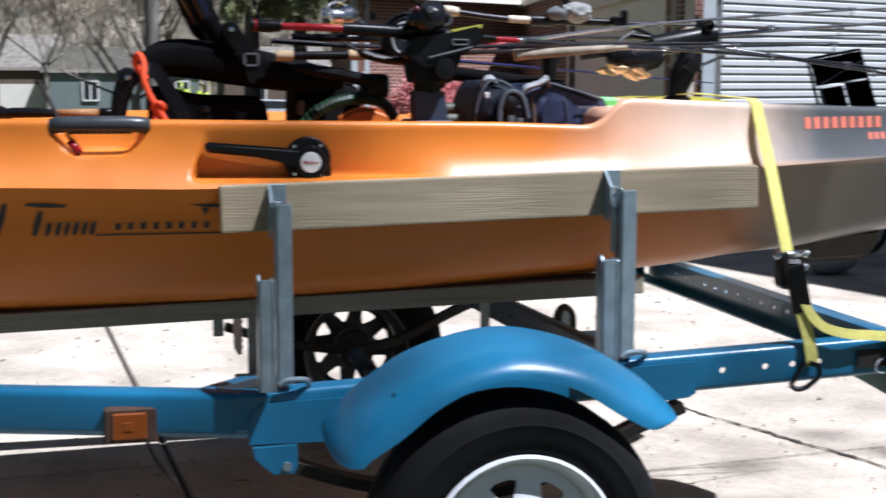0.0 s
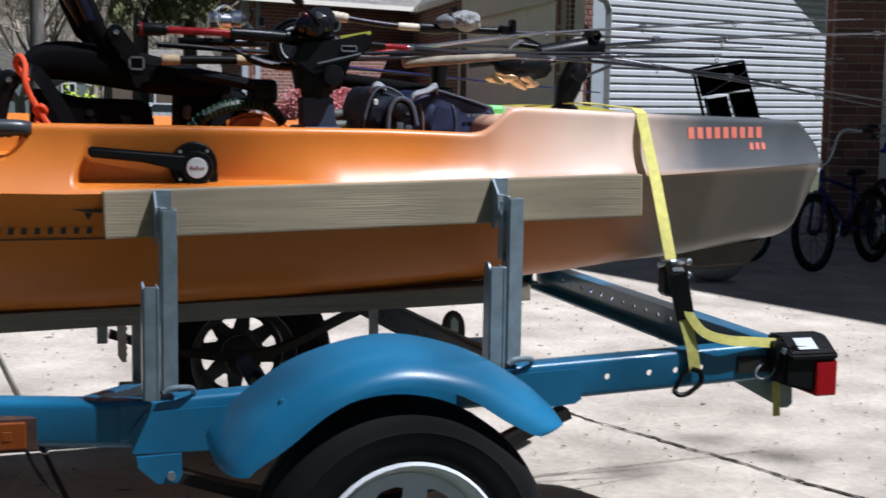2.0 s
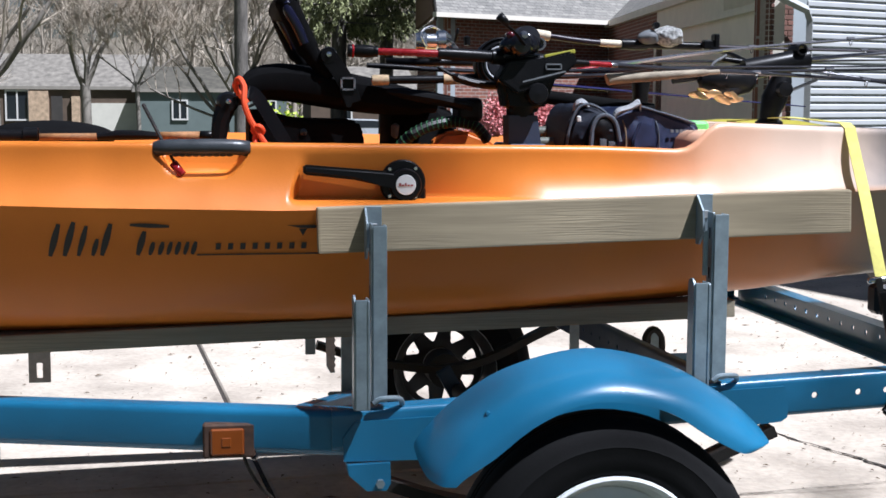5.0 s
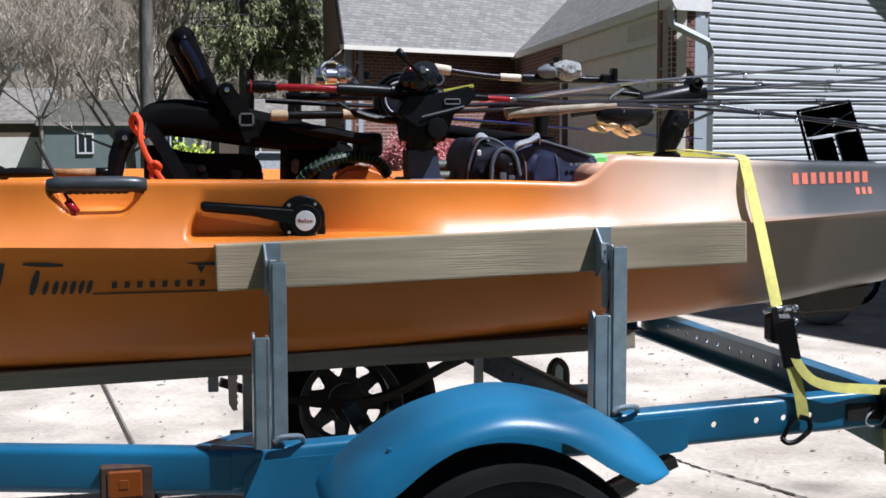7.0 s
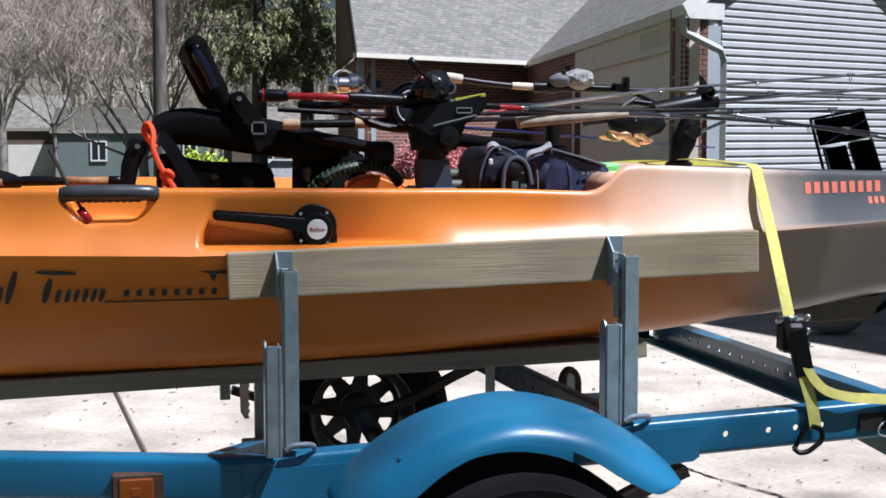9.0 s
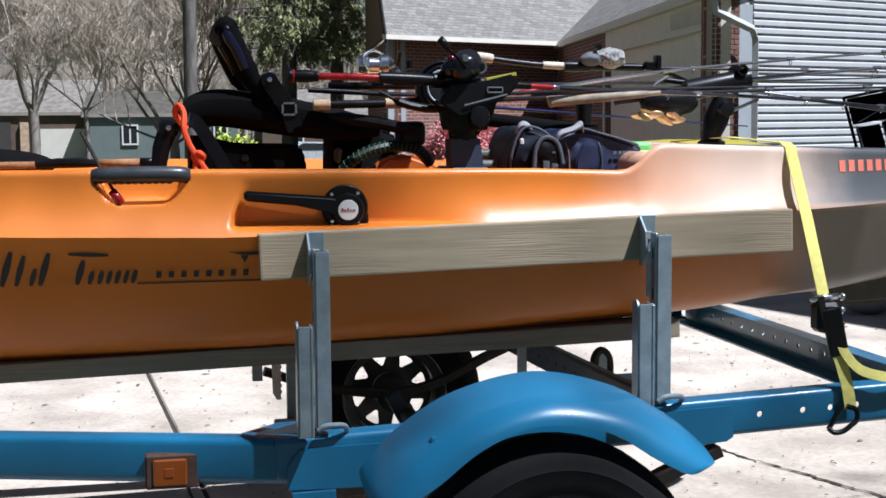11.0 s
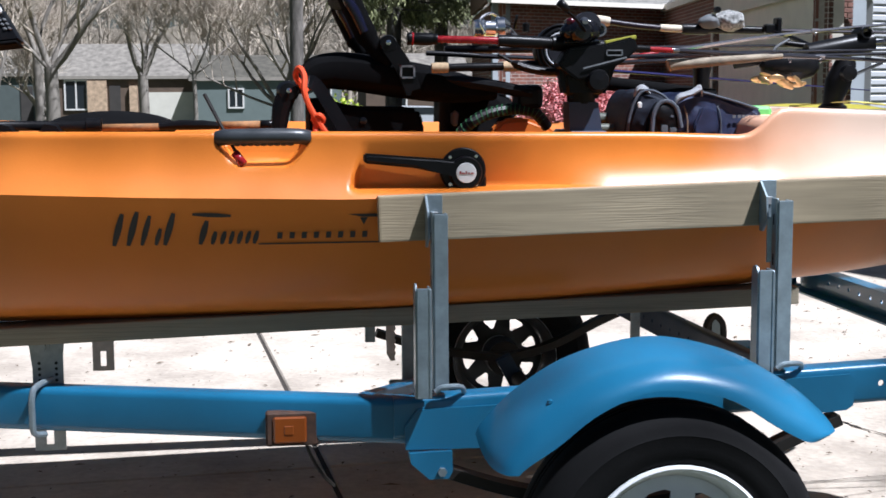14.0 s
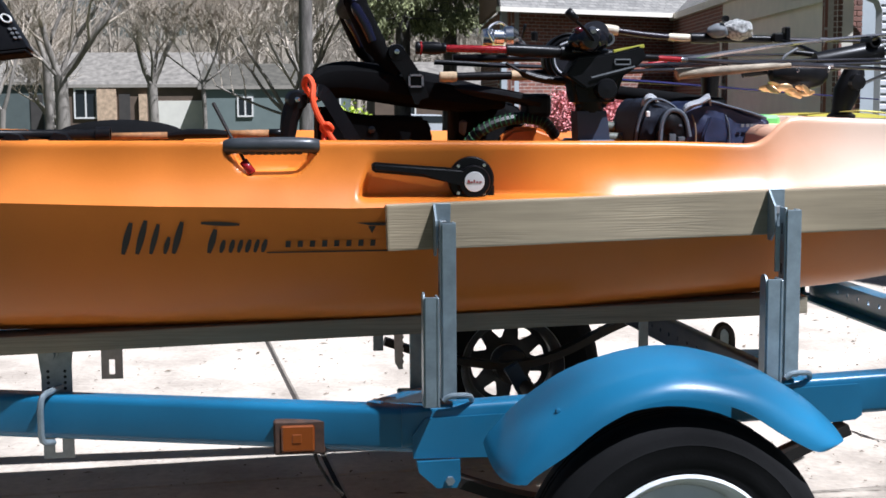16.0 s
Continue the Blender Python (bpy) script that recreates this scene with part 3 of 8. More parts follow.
def second_kayak():
    """A slim kayak beside the first one, narrow at the bow, its stern reaching a little further back."""
    root = thing("kayak", (0.2, 1.14, 0.66), "yellow kayak lying beside the orange one", "kayak")
    bm = bmesh.new()
    wide = [(-2.0, 0.02), (-1.2, 0.10), (-0.5, 0.13), (0.2, 0.19), (0.8, 0.24), (1.2, 0.23), (1.5, 0.18), (1.7, 0.12), (1.8, 0.07), (1.86, 0.03)]
    top = [(-2.0, 0.98), (-0.8, 0.93), (0.0, 0.96), (0.9, 0.98), (1.05, 1.04), (1.2, 1.084), (1.45, 1.084), (1.65, 1.05), (1.86, 1.0)]
    low = [(-2.0, 0.92), (-1.5, 0.72), (-0.8, 0.69), (0.8, 0.70), (1.4, 0.76), (1.7, 0.83), (1.86, 0.96)]
    rings = []
    for i in range(70):
        x = -2.0 + 3.86 * i / 69
        hb, zt, zl = lerp(wide, x), lerp(top, x), lerp(low, x)
        yc = 1.17 - 0.07 * step(0.8, 1.8, x)
        zc = zl + (zt - zl) * 0.62
        half = [(hb * 0.7 * k / 5, zl + 0.02 * (k / 5) ** 2) for k in range(6)]
        half += [(hb * (0.7 + 0.3 * (k / 5) ** 0.6), zl + 0.02 + (zc - zl - 0.02) * k / 5) for k in range(1, 6)]
        half += [(hb * math.cos(k / 6 * math.pi / 2), zc + (zt - zc) * math.sin(k / 6 * math.pi / 2) ** 0.8) for k in range(1, 7)]
        ring = [bm.verts.new((x, yc - h, z)) for h, z in half] + [bm.verts.new((x, yc + h, z)) for h, z in half[-2:0:-1]]
        rings.append(ring)
    n = len(rings[0])
    for a, b in zip(rings, rings[1:]):
        for k in range(n):
            bm.faces.new((a[k], b[k], b[(k + 1) % n], a[(k + 1) % n]))
    bm.faces.new(rings[0])
    bm.faces.new(rings[-1][::-1])
    bmesh.ops.recalc_face_normals(bm, faces=bm.faces)
    part("hull", bm, mat("moulded_yellow", (0.46, 0.40, 0.05), 0.42, var=0.06, scale=6), root, smooth=True)


second_kayak()

# ---- trailer ----


def channel(a, b, height, flange, holes=(), hole_r=0.009, inward=1, wall=0.005, r=0.009):
    """A steel channel with rounded edges whose top outer edge runs from a to b, with round holes through its web."""
    bm = bmesh.new()
    a, b = Vector(a), Vector(b)
    L = (b - a).length
    d = (b - a) / L
    inn = Vector((-d.y, d.x, 0)).normalized() * inward

    def at(s, h, q):
        return a + d * s + Vector((0, 0, -h)) + inn * q

    def quad(p):
        bm.faces.new([bm.verts.new(x) for x in p])
    cells, s = [], 0.0
    for c in sorted(holes):
        cells += [(s, c - hole_r * 1.6, None), (c - hole_r * 1.6, c + hole_r * 1.6, c)]
        s = c + hole_r * 1.6
    cells.append((s, L, None))
    hm = height / 2
    for s0, s1, c in cells:
        for q, lo, hi in ((0, r, height - r), (wall, wall, height - wall)):
            if c is None:
                quad([at(s0, lo, q), at(s1, lo, q), at(s1, hi, q), at(s0, hi, q)])
            else:
                quad([at(s0, lo, q), at(s1, lo, q), at(s1, hm - hole_r * 1.6, q), at(s0, hm - hole_r * 1.6, q)])
                quad([at(s0, hm + hole_r * 1.6, q), at(s1, hm + hole_r * 1.6, q), at(s1, hi, q), at(s0, hi, q)])
                n = 16
                sq, rd = [], []
                for k in range(n):
                    t = 2 * math.pi * k / n
                    cx, cz = math.cos(t), math.sin(t)
                    m = max(abs(cx), abs(cz))
                    sq.append((c + cx / m * hole_r * 1.6, hm + cz / m * hole_r * 1.6))
                    rd.append((c + cx * hole_r, hm + cz * hole_r))
                for k in range(n):
                    j = (k + 1) % n
                    quad([at(*sq[k], q), at(*sq[j], q), at(*rd[j], q), at(*rd[k], q)])
                    if q == 0:
                        quad([at(*rd[k], 0), at(*rd[j], 0), at(*rd[j], wall), at(*rd[k], wall)])
    arc = [(r - r * math.cos(t), r - r * math.sin(t)) for t in [k * math.pi / 8 for k in range(5)]]
    for flip in (0, 1):
        def hh(v):
            return height - v if flip else v
        line = [(q, hh(h)) for q, h in arc] + [(flange, hh(0)), (flange, hh(wall)), (wall, hh(wall))]
        for (q0, h0), (q1, h1) in zip(line, line[1:]):
            for s0, s1, c in cells:
                quad([at(s0, h0, q0), at(s1, h0, q0), at(s1, h1, q1), at(s0, h1, q1)])
        for s in (0, L):
            quad([at(s, hh(0), r), at(s, hh(0), flange), at(s, hh(wall), flange), at(s, hh(wall), r)])
            bm.faces.new([bm.verts.new(at(s, h, q)) for q, h in [(q, hh(h)) for q, h in arc] + [(r, hh(wall)), (wall, hh(r))]])
    for s in (0, L):
        quad([at(s, r, 0), at(s, r, wall), at(s, height - r, wall), at(s, height - r, 0)])
    bmesh.ops.remove_doubles(bm, verts=bm.verts, dist=0.0004)
    bmesh.ops.recalc_face_normals(bm, faces=bm.faces)
    return bm


HUB = Vector((0.510, -0.236, 0.281))
FARY = 1.65
TC = (HUB.y + FARY) / 2


FEND_TOP = [(0.170, 0.482), (0.182, 0.504), (0.247, 0.568), (0.354, 0.630), (0.506, 0.662), (0.655, 0.632), (0.766, 0.574), (0.816, 0.534), (0.836, 0.515)]
FEND_LIP = [(0.217, 0.456), (0.234, 0.471), (0.288, 0.506), (0.367, 0.564), (0.469, 0.600), (0.594, 0.582), (0.690, 0.526), (0.745, 0.497), (0.772, 0.489)]


def fender():
    """A rolled steel arch: a flat crown that turns down to a lip on the outer side."""
    bm = bmesh.new()
    top = smooth_path([(x, 0, z) for x, z in FEND_TOP], 6)
    lip = smooth_path([(x, 0, z) for x, z in FEND_LIP], 6)
    rings = []
    n = len(top)
    for i in range(n):
        ring = []
        cap = max(0.0, 1 - i / 10)
        for k in range(13):
            w = k / 12
            drop = w ** 2.0
            p = top[i].lerp(lip[i], drop)
            yy = -0.115 - 0.205 * math.sin(w * math.pi / 2) ** 0.9
            fall = cap * 0.018 * math.sin(w * math.pi)
            ring.append(Vector((p.x, yy, p.z)) + (top[0] - top[3]).normalized() * fall)
        # the tail closes in a rounded end
        close = max(0.16, math.sqrt(max(0.0, 1 - (1 - min(1.0, (n - 1 - i) / 7)) ** 2)))
        mid = ring[7].copy()
        rings.append([bm.verts.new(mid + (q - mid) * close) for q in ring])
    for a, b in zip(rings, rings[1:]):
        for k in range(12):
            bm.faces.new((a[k], b[k], b[k + 1], a[k + 1]))
    bmesh.ops.recalc_face_normals(bm, faces=bm.faces)
    bmesh.ops.solidify(bm, geom=bm.faces[:], thickness=0.005)
    return bm


def tyre(c, s, q=0.0):
    R = 0.281
    return lathe([(0.160 + q, 0.055 * s), (0.172 + q, 0.070 * s), (0.192, 0.075 * s), (0.214, 0.0785 * s), (0.232, 0.0785 * s), (0.235, 0.0795 * s), (0.238, 0.0775 * s), (0.250, 0.075 * s), (0.266, 0.066 * s), (R - 0.004, 0.052 * s), (R, 0.03 * s), (R, 0.012 * s), (R - 0.008, 0.010 * s), (R - 0.008, 0.006 * s), (R, 0.004 * s), (R, -0.004 * s), (R - 0.008, -0.006 * s), (R - 0.008, -0.010 * s), (R, -0.012 * s), (R, -0.03 * s), (R - 0.004, -0.052 * s), (0.266, -0.066 * s), (0.250, -0.075 * s), (0.238, -0.0775 * s), (0.235, -0.0795 * s), (0.232, -0.0785 * s), (0.214, -0.0785 * s), (0.192, -0.075 * s), (0.172 + q, -0.070 * s), (0.160 + q, -0.055 * s)], c, "Y", 56)


VENT = [(0.1200, 7.0), (0.1165, 11.8), (0.107, 10.8), (0.094, 7.4), (0.084, 4.6), (0.0795, 2.2)]


def vented_face(bm, c, s, lead, tail, depth):
    """A dished disc with eight rounded three-cornered vents; lead and tail: plain (radius, height) rings outside and inside them."""
    c = Vector(c)
    rings = [(r, h, 8.0) for r, h in lead] + [(r, -0.034 - (0.12 - r) * 0.30 + depth, w) for r, w in VENT] + [(r, h, 4.0) for r, h in tail]
    rows = []
    for r, h, w in rings:
        row = []
        for q in range(8):
            for i in range(12):
                a = -22.5 + (22.5 - w) * i / 3 if i < 3 else -w + 2 * w * (i - 3) / 6 if i < 9 else w + (22.5 - w) * (i - 9) / 3
                t = radians(a + 45 * q + 15)
                row.append(bm.verts.new(c + Vector((r * math.cos(t), h * s, r * math.sin(t)))))
        rows.append(row)
    lo, hi = len(lead), len(lead) + len(VENT) - 1
    for j, (a, b) in enumerate(zip(rows, rows[1:])):
        for k in range(96):
            if lo <= j < hi and 3 <= k % 12 < 9:
                continue
            bm.faces.new((a[k], a[(k + 1) % 96], b[(k + 1) % 96], b[k]))


def rim(c, s, k=1.0):
    """A spoked steel wheel: a rolled flange, a dished face with eight vents, and a hub."""
    bm = lathe([(0.162, -0.080 * s), (0.1665, -0.077 * s), (0.1665, -0.070 * s), (0.161, -0.066 * s), (0.153, -0.062 * s), (0.149, -0.048 * s), (0.139, -0.034 * s), (0.138, -0.008 * s), (0.138, 0.03 * s), (0.152, 0.054 * s), (0.1665, 0.064 * s)], c, "Y", 48)
    vented_face(bm, c, s, [(0.140, -0.038), (0.126, -0.044)], [(0.066, -0.064), (0.050, -0.056), (0.034, -0.054)], -0.014)
    lathe([(0.040, -0.050 * s), (0.036, -0.085 * s), (0.030, -0.092 * s), (0.0, -0.094 * s)], c, "Y", 24, bm)
    bmesh.ops.scale(bm, vec=(k, 1, k), verts=bm.verts, space=Matrix.Translation(-Vector(c)))
    return bm


def rim_back(c, s, k=1.0):
    """The bare inner side of the wheel's face and barrel."""
    bm = lathe([(0.1355, -0.018 * s), (0.1355, 0.03 * s), (0.150, 0.056 * s), (0.164, 0.067 * s)], c, "Y", 48)
    vented_face(bm, c, s, [(0.1355, -0.032), (0.126, -0.039)], [(0.055, -0.056)], -0.009)
    bmesh.ops.scale(bm, vec=(k, 1, k), verts=bm.verts, space=Matrix.Translation(-Vector(c)))
    return bm


def trailer():
    root = thing("boat_trailer", (HUB.x, TC, 0.0), "blue painted steel boat trailer with timber guides and galvanised brackets", "trailer")
    # frame
    part("side_rail", channel((0.02, -0.06, 0.541), (1.43, -0.06, 0.599), 0.080, 0.045, [0.985, 1.080, 1.141, 1.200], 0.0065, r=0.012), M_BLUE, root, smooth=True)
    part("side_rail", channel((1.43, 2 * TC + 0.06, 0.596), (0.02, 2 * TC + 0.06, 0.552), 0.080, 0.045), M_BLUE, root, smooth=True)
    part("tongue_rail", channel((-2.35, 0.66, 0.540), (0.052, -0.0595, 0.5395), 0.090, 0.045, r=0.015), M_BLUE, root, smooth=True)
    part("tongue_rail", channel((0.035, 2 * TC + 0.063, 0.552), (-2.35, 2 * TC - 0.66, 0.556), 0.086, 0.045), M_BLUE, root, smooth=True)
    part("tongue", box(-3.3, -2.25, TC - 0.04, TC + 0.04, 0.468, 0.552, 0.008), M_BLUE, root)
    part("rear_crossmember", channel((1.445, 2 * TC + 0.05, 0.592), (1.445, -0.05, 0.595), 0.086, 0.055, [0.22 + 0.072 * k for k in range(14)], 0.007, -1), M_BLUE, root, smooth=True)
    part("mid_crossmember", channel((0.88, -0.01, 0.535), (0.80, 2 * TC + 0.01, 0.535), 0.075, 0.022, [0.5 + 0.07 * k for k in range(12)], 0.006, -1), M_SHADEBLUE, root, smooth=True)
    for side in (-1, 1):
        # an oblique brace between the rails, its top turned over towards the rail
        y0, y1 = TC + side * (TC + 0.002), TC + side * (TC - 0.150)
        bm = bar((-0.066, y0, 0.499), (0.082, y1, 0.499), 0.005, 0.075)
        d = Vector((0.148, y1 - y0, 0)).normalized()
        off = Vector((d.y, -d.x, 0)) * (-side * 0.011)
        bar(Vector((-0.040, y0 - side * 0.026, 0.5365)) + off, Vector((0.082, y1, 0.5365)) + off, 0.024, 0.004, 0, bm)
        part("gusset", bm, M_BLUE, root)
    # axle plates, springs and axle
    bm = prism([(0.065, 0.521), (0.164, 0.524), (0.276, 0.527), (0.276, 0.440), (0.041, 0.443), (0.040, 0.488)], "Y", -0.066, -0.0615)
    part("axle_plate", bm, M_BLUE, root)
    bm = prism([(0.78, 0.557), (0.935, 0.563), (0.944, 0.551), (0.944, 0.499), (0.930, 0.490), (0.78, 0.478)], "Y", -0.066, -0.0615)
    part("axle_plate", bm, M_BLUE, root)
    bm = prism([(0.048, 0.438), (0.131, 0.440), (0.132, 0.400), (0.124, 0.385), (0.086, 0.385), (0.051, 0.417)], "Y", -0.075, -0.02)
    hanger = part("spring_hanger", bm, M_BLUE, root)
    part("bolt", lathe([(0.0, -0.008), (0.009, -0.008), (0.009, 0.0)], (0.111, -0.075, 0.400), "Y", 6), M_GALV, hanger)
    for y in (-0.045, 2 * TC + 0.045):
        P = smooth_path([(0.105, y, 0.40), (0.25, y, 0.352), (0.42, y, 0.320), (0.522, y, 0.318), (0.64, y, 0.346), (0.80, y, 0.422), (0.92, y, 0.470)], 6)
        part("leaf_spring", ribbon(P, 0.045, 0.022, (0, 1, 0)), M_STEEL, root, "dark leaf spring")
    part("axle", tube([(HUB.x, HUB.y + 0.03, HUB.z), (HUB.x, FARY - 0.03, HUB.z)], 0.022, 12), M_STEEL, root, smooth=True)
    f = fender()
    part("fender", f, M_BLUE, root, "rounded blue steel fender", True)
    g = fender()
    bmesh.ops.scale(g, vec=(1, -1, 1), verts=g.verts)
    bmesh.ops.translate(g, verts=g.verts, vec=(0, 2 * TC, 0))
    bmesh.ops.reverse_faces(g, faces=g.faces)
    part("fender", g, M_BLUE, root, "rounded blue steel fender", True)
    part("fender_bolt", lathe([(0.0, -0.0035), (0.004, -0.003), (0.0055, 0.004)], (0.284, -0.264, 0.574), "Y", 10), M_BLUE, root, smooth=True)
    for cy, s, cx, k in ((HUB.y, 1, HUB.x, 1.08), (FARY, -1, HUB.x + 0.012, 1.0)):
        w = part("wheel", tyre((cx, cy, HUB.z), s, 0.15 * (k - 1)), M_TYRE, root, "black rubber tyre on a white spoked wheel", True)
        part("rim", rim((cx, cy, HUB.z), s, k), M_RIM, w, "white painted steel rim with eight vents", True)
        part("rim_back", rim_back((cx, cy, HUB.z), s, k), M_RIMB, w, "dark unpainted inner side of the rim", True)
        part("brake_drum", lathe([(0.0, 0.06 * s), (0.055, 0.06 * s), (0.058, 0.0), (0.058, -0.03 * s)], (cx, cy, HUB.z), "Y", 24), M_STEEL, w, "black hub drum", True)
    # marker lamp
    lamp = part("marker_lamp", box(-0.226, -0.124, -0.006, 0.020, 0.443, 0.511, 0.004), mat("rusty_steel", (0.05, 0.024, 0.014), 0.8, var=0.4, scale=60, bump=0.0006), root, "rusty square marker lamp")
    part("lens", box(-0.212, -0.146, -0.011, -0.004, 0.449, 0.503, 0.004), M_AMBER, lamp, "amber plastic lens")
    part("lens_boss", box(-0.190, -0.172, -0.0125, -0.010, 0.467, 0.485, 0.001), M_AMBER, lamp)
    part("cable", tube(smooth_path([(-0.15, 0.02, 0.458), (-0.14, 0.02, 0.42), (-0.115, 0.05, 0.37), (-0.09, 0.10, 0.33)], 5), 0.004, 6), M_BLACK, root, smooth=True)
    # guide posts: galvanised channels clamped to the rail
    for xs, ws, xp, wp, dz, zs, zp in ((0.0585, 0.030, 0.0955, 0.031, 0.0, 0.770, 0.902), (0.727, 0.033, 0.777, 0.033, 0.024, 0.790, 0.917)):
        # the sleeve: a rounded web to the viewer, its side flange running up into a round ear
        bm = box(xs + 0.003, xs + ws, -0.103, -0.0985, 0.550 + dz, zs - 0.008, 0.0018, seg=2)
        box(xs + ws - 0.0045, xs + ws, -0.100, -0.066, 0.550 + dz, zs - 0.008, 0.0012, bm)
        ear = [(-0.100, 0.550 + dz), (-0.066, 0.550 + dz)] + [(-0.083 + 0.017 * math.cos(a), zs - 0.017 + 0.017 * math.sin(a)) for a in [k * math.pi / 10 for k in range(11)]]
        prism(ear, "X", xs, xs + 0.004, bm)
        sleeve = part("post_sleeve", bm, M_GALV, root, "galvanised channel sleeve with a rounded ear")
        part("lip", box(xs + ws - 0.004, xs + ws + 0.0005, -0.1048, -0.1020, 0.551 + dz, zs - 0.010, 0.0006), M_GALV, sleeve)
        bm = box(xp + 0.004, xp + wp, -0.064, -0.059, 0.556 + dz, zp - 0.004, 0.0020, seg=2)
        box(xp, xp + 0.0045, -0.061, -0.030, 0.556 + dz, zp, 0.0012, bm)
        box(xp + wp - 0.0045, xp + wp, -0.061, -0.030, 0.556 + dz, zp - 0.004, 0.0012, bm)
        post = part("guide_post", bm, M_GALV, root, "galvanised channel post")
        for zz in (0.60, 0.68, 0.76, 0.84):
            part("slot", box(xp - 0.0006, xp + 0.001, -0.049, -0.043, zz + dz, zz + 0.022 + dz, 0.0002), M_STEEL, post)
        xb = xp - (0.006 if xp < 0.5 else 0.014)
        top = 0.930 + dz * 0.8
        bm = prism([(-0.003, top), (-0.040, top - 0.030), (-0.046, top - 0.075), (-0.020, top - 0.10), (-0.003, top - 0.10)], "X", xb, xb + 0.004)
        box(xb, xb + 0.034, -0.0045, -0.0005, top - 0.085, top + 0.001, 0.0008, bm)
        bracket = part("board_bracket", bm, M_GALV, root, "bent galvanised angle bracket")
        if xp > 0.5:
            part("leg", box(xb, xb + 0.010, -0.050, -0.044, 0.79, top - 0.07, 0.001), M_GALV, bracket)
        else:
            part("leg", prism([(xp, zp - 0.004), (xp + wp, zp - 0.004), (xb + 0.034, top - 0.042), (xb + 0.004, top - 0.030)], "Y", -0.056, -0.0525), M_GALV, bracket)
        part("bolt", lathe([(0.0, -0.010), (0.008, -0.010), (0.009, 0.0)], (xb + 0.019, -0.0045, top - 0.04), "Y", 6), M_ZINC, bracket)
        P = smooth_path([(xp + 0.004, -0.072, 0.556 + dz), (xp + 0.016, -0.074, 0.565 + dz), (xp + 0.040, -0.072, 0.566 + dz), (xp + 0.056, -0.064, 0.562 + dz), (xp + 0.062, -0.050, 0.550 + dz)], 5)
        part("clamp_rod", tube(P, 0.0055, 10), M_GALV, root, smooth=True)
    # timber: side guide and the bunk under the hull
    bm = box(0.0, 1.10, 0.0, 0.038, -0.0445, 0.0445, 0.004, seg=2)
    bmesh.ops.transform(bm, matrix=Matrix.Translation((0, 0, 0.8835)) @ Matrix.Rotation(radians(-1.45), 4, "Y"), verts=bm.verts)
    part("guide_board", bm, M_WOOD, root, "sawn treated lumber board", False)
    for y0 in (0.165, 0.78, 1.02, 1.46):
        bm = box(-1.75, 0.918 if y0 < 0.3 else 0.905, y0, y0 + 0.089, -0.019, 0.019, 0.004, seg=2)
        bmesh.ops.transform(bm, matrix=Matrix.Translation((0, 0, 0.663 if y0 < 0.3 else 0.676)) @ Matrix.Rotation(radians(-1.55), 4, "Y"), verts=bm.verts)
        part("bunk_board", bm, M_WOOD2, root, "weathered bunk board", False)
    # bunk brackets on the tongue rail
    for xc, yc, zt, zl, k in ((-0.672, 0.215, 0.655, 0.397, 1.0), (-0.655, 1.02, 0.66, 0.398, 0.9)):
        # a plate with ears above and an open slot below
        bm = prism([(xc - 0.036 * k, zt), (xc + 0.042 * k, zt), (xc + 0.036 * k, zt - 0.06), (xc + 0.036 * k, zl + 0.052), (xc - 0.026 * k, zl + 0.052), (xc - 0.026 * k, zt - 0.085)], "Y", yc - 0.004, yc)
        for q in ((-0.026 * k, -0.003, zl, zl + 0.052), (0.012, 0.036 * k, zl, zl + 0.052), (-0.003, 0.012, zl, zl + 0.012)):
            box(xc + q[0], xc + q[1], yc - 0.004, yc, q[2], q[3], 0, bm)
        br = part("bunk_bracket", bm, M_ZINC, root, "galvanised slotted bracket")
        part("bolt", lathe([(0.0, -0.014), (0.010, -0.014), (0.011, -0.004), (0.017, -0.004), (0.017, 0.0)], (xc - 0.006, yc - 0.004, zt - 0.040), "Y", 12), M_ZINC, br, smooth=True)
        for q in range(4):
            for sx in (-0.012, 0.022):
                part("punch_hole", lathe([(0.0, -0.0006), (0.0035, -0.0006), (0.0035, 0.001)], (xc + sx, yc - 0.004, zt - 0.075 - 0.012 * q), "Y", 8), M_STEEL, br)
    P = smooth_path([(-0.655, 0.19, 0.552), (-0.680, 0.150, 0.546), (-0.688, 0.136, 0.530), (-0.689, 0.134, 0.49), (-0.687, 0.138, 0.452), (-0.668, 0.16, 0.444)], 4)
    part("clamp_rod", tube(P, 0.0065, 8), M_GALV, root, smooth=True)
    for x, y, w, z0 in ((0.085, 0.45, 0.032, 0.44), (0.722, 0.82, 0.026, 0.46), (0.06, 1.30, 0.03, 0.40)):
        part("bunk_bracket", box(x, x + w, y, y + 0.006, z0, 0.672, 0.002), M_GALV, root, "galvanised bunk bracket")
    teeth = [(0.104 - 0.004 * (k % 2), 0.545 - 0.008 * k) for k in range(12)]
    part("notched_strap", prism([(0.076, 0.672), (0.104, 0.672)] + teeth + [(0.102, 0.446), (0.090, 0.445), (0.080, 0.463)], "Y", 0.796, 0.80), M_ZINC, root, "pale notched hanger strap")
    part("axle_strut", bar((0.466, 1.3, 0.345), (0.525, 1.3, 0.235), 0.03, 0.045), M_SHADEBLUE, root)
    part("cross_strut", box(0.055, 0.125, 0.40, 0.46, 0.42, 0.47, 0.004), M_BLUE, root)
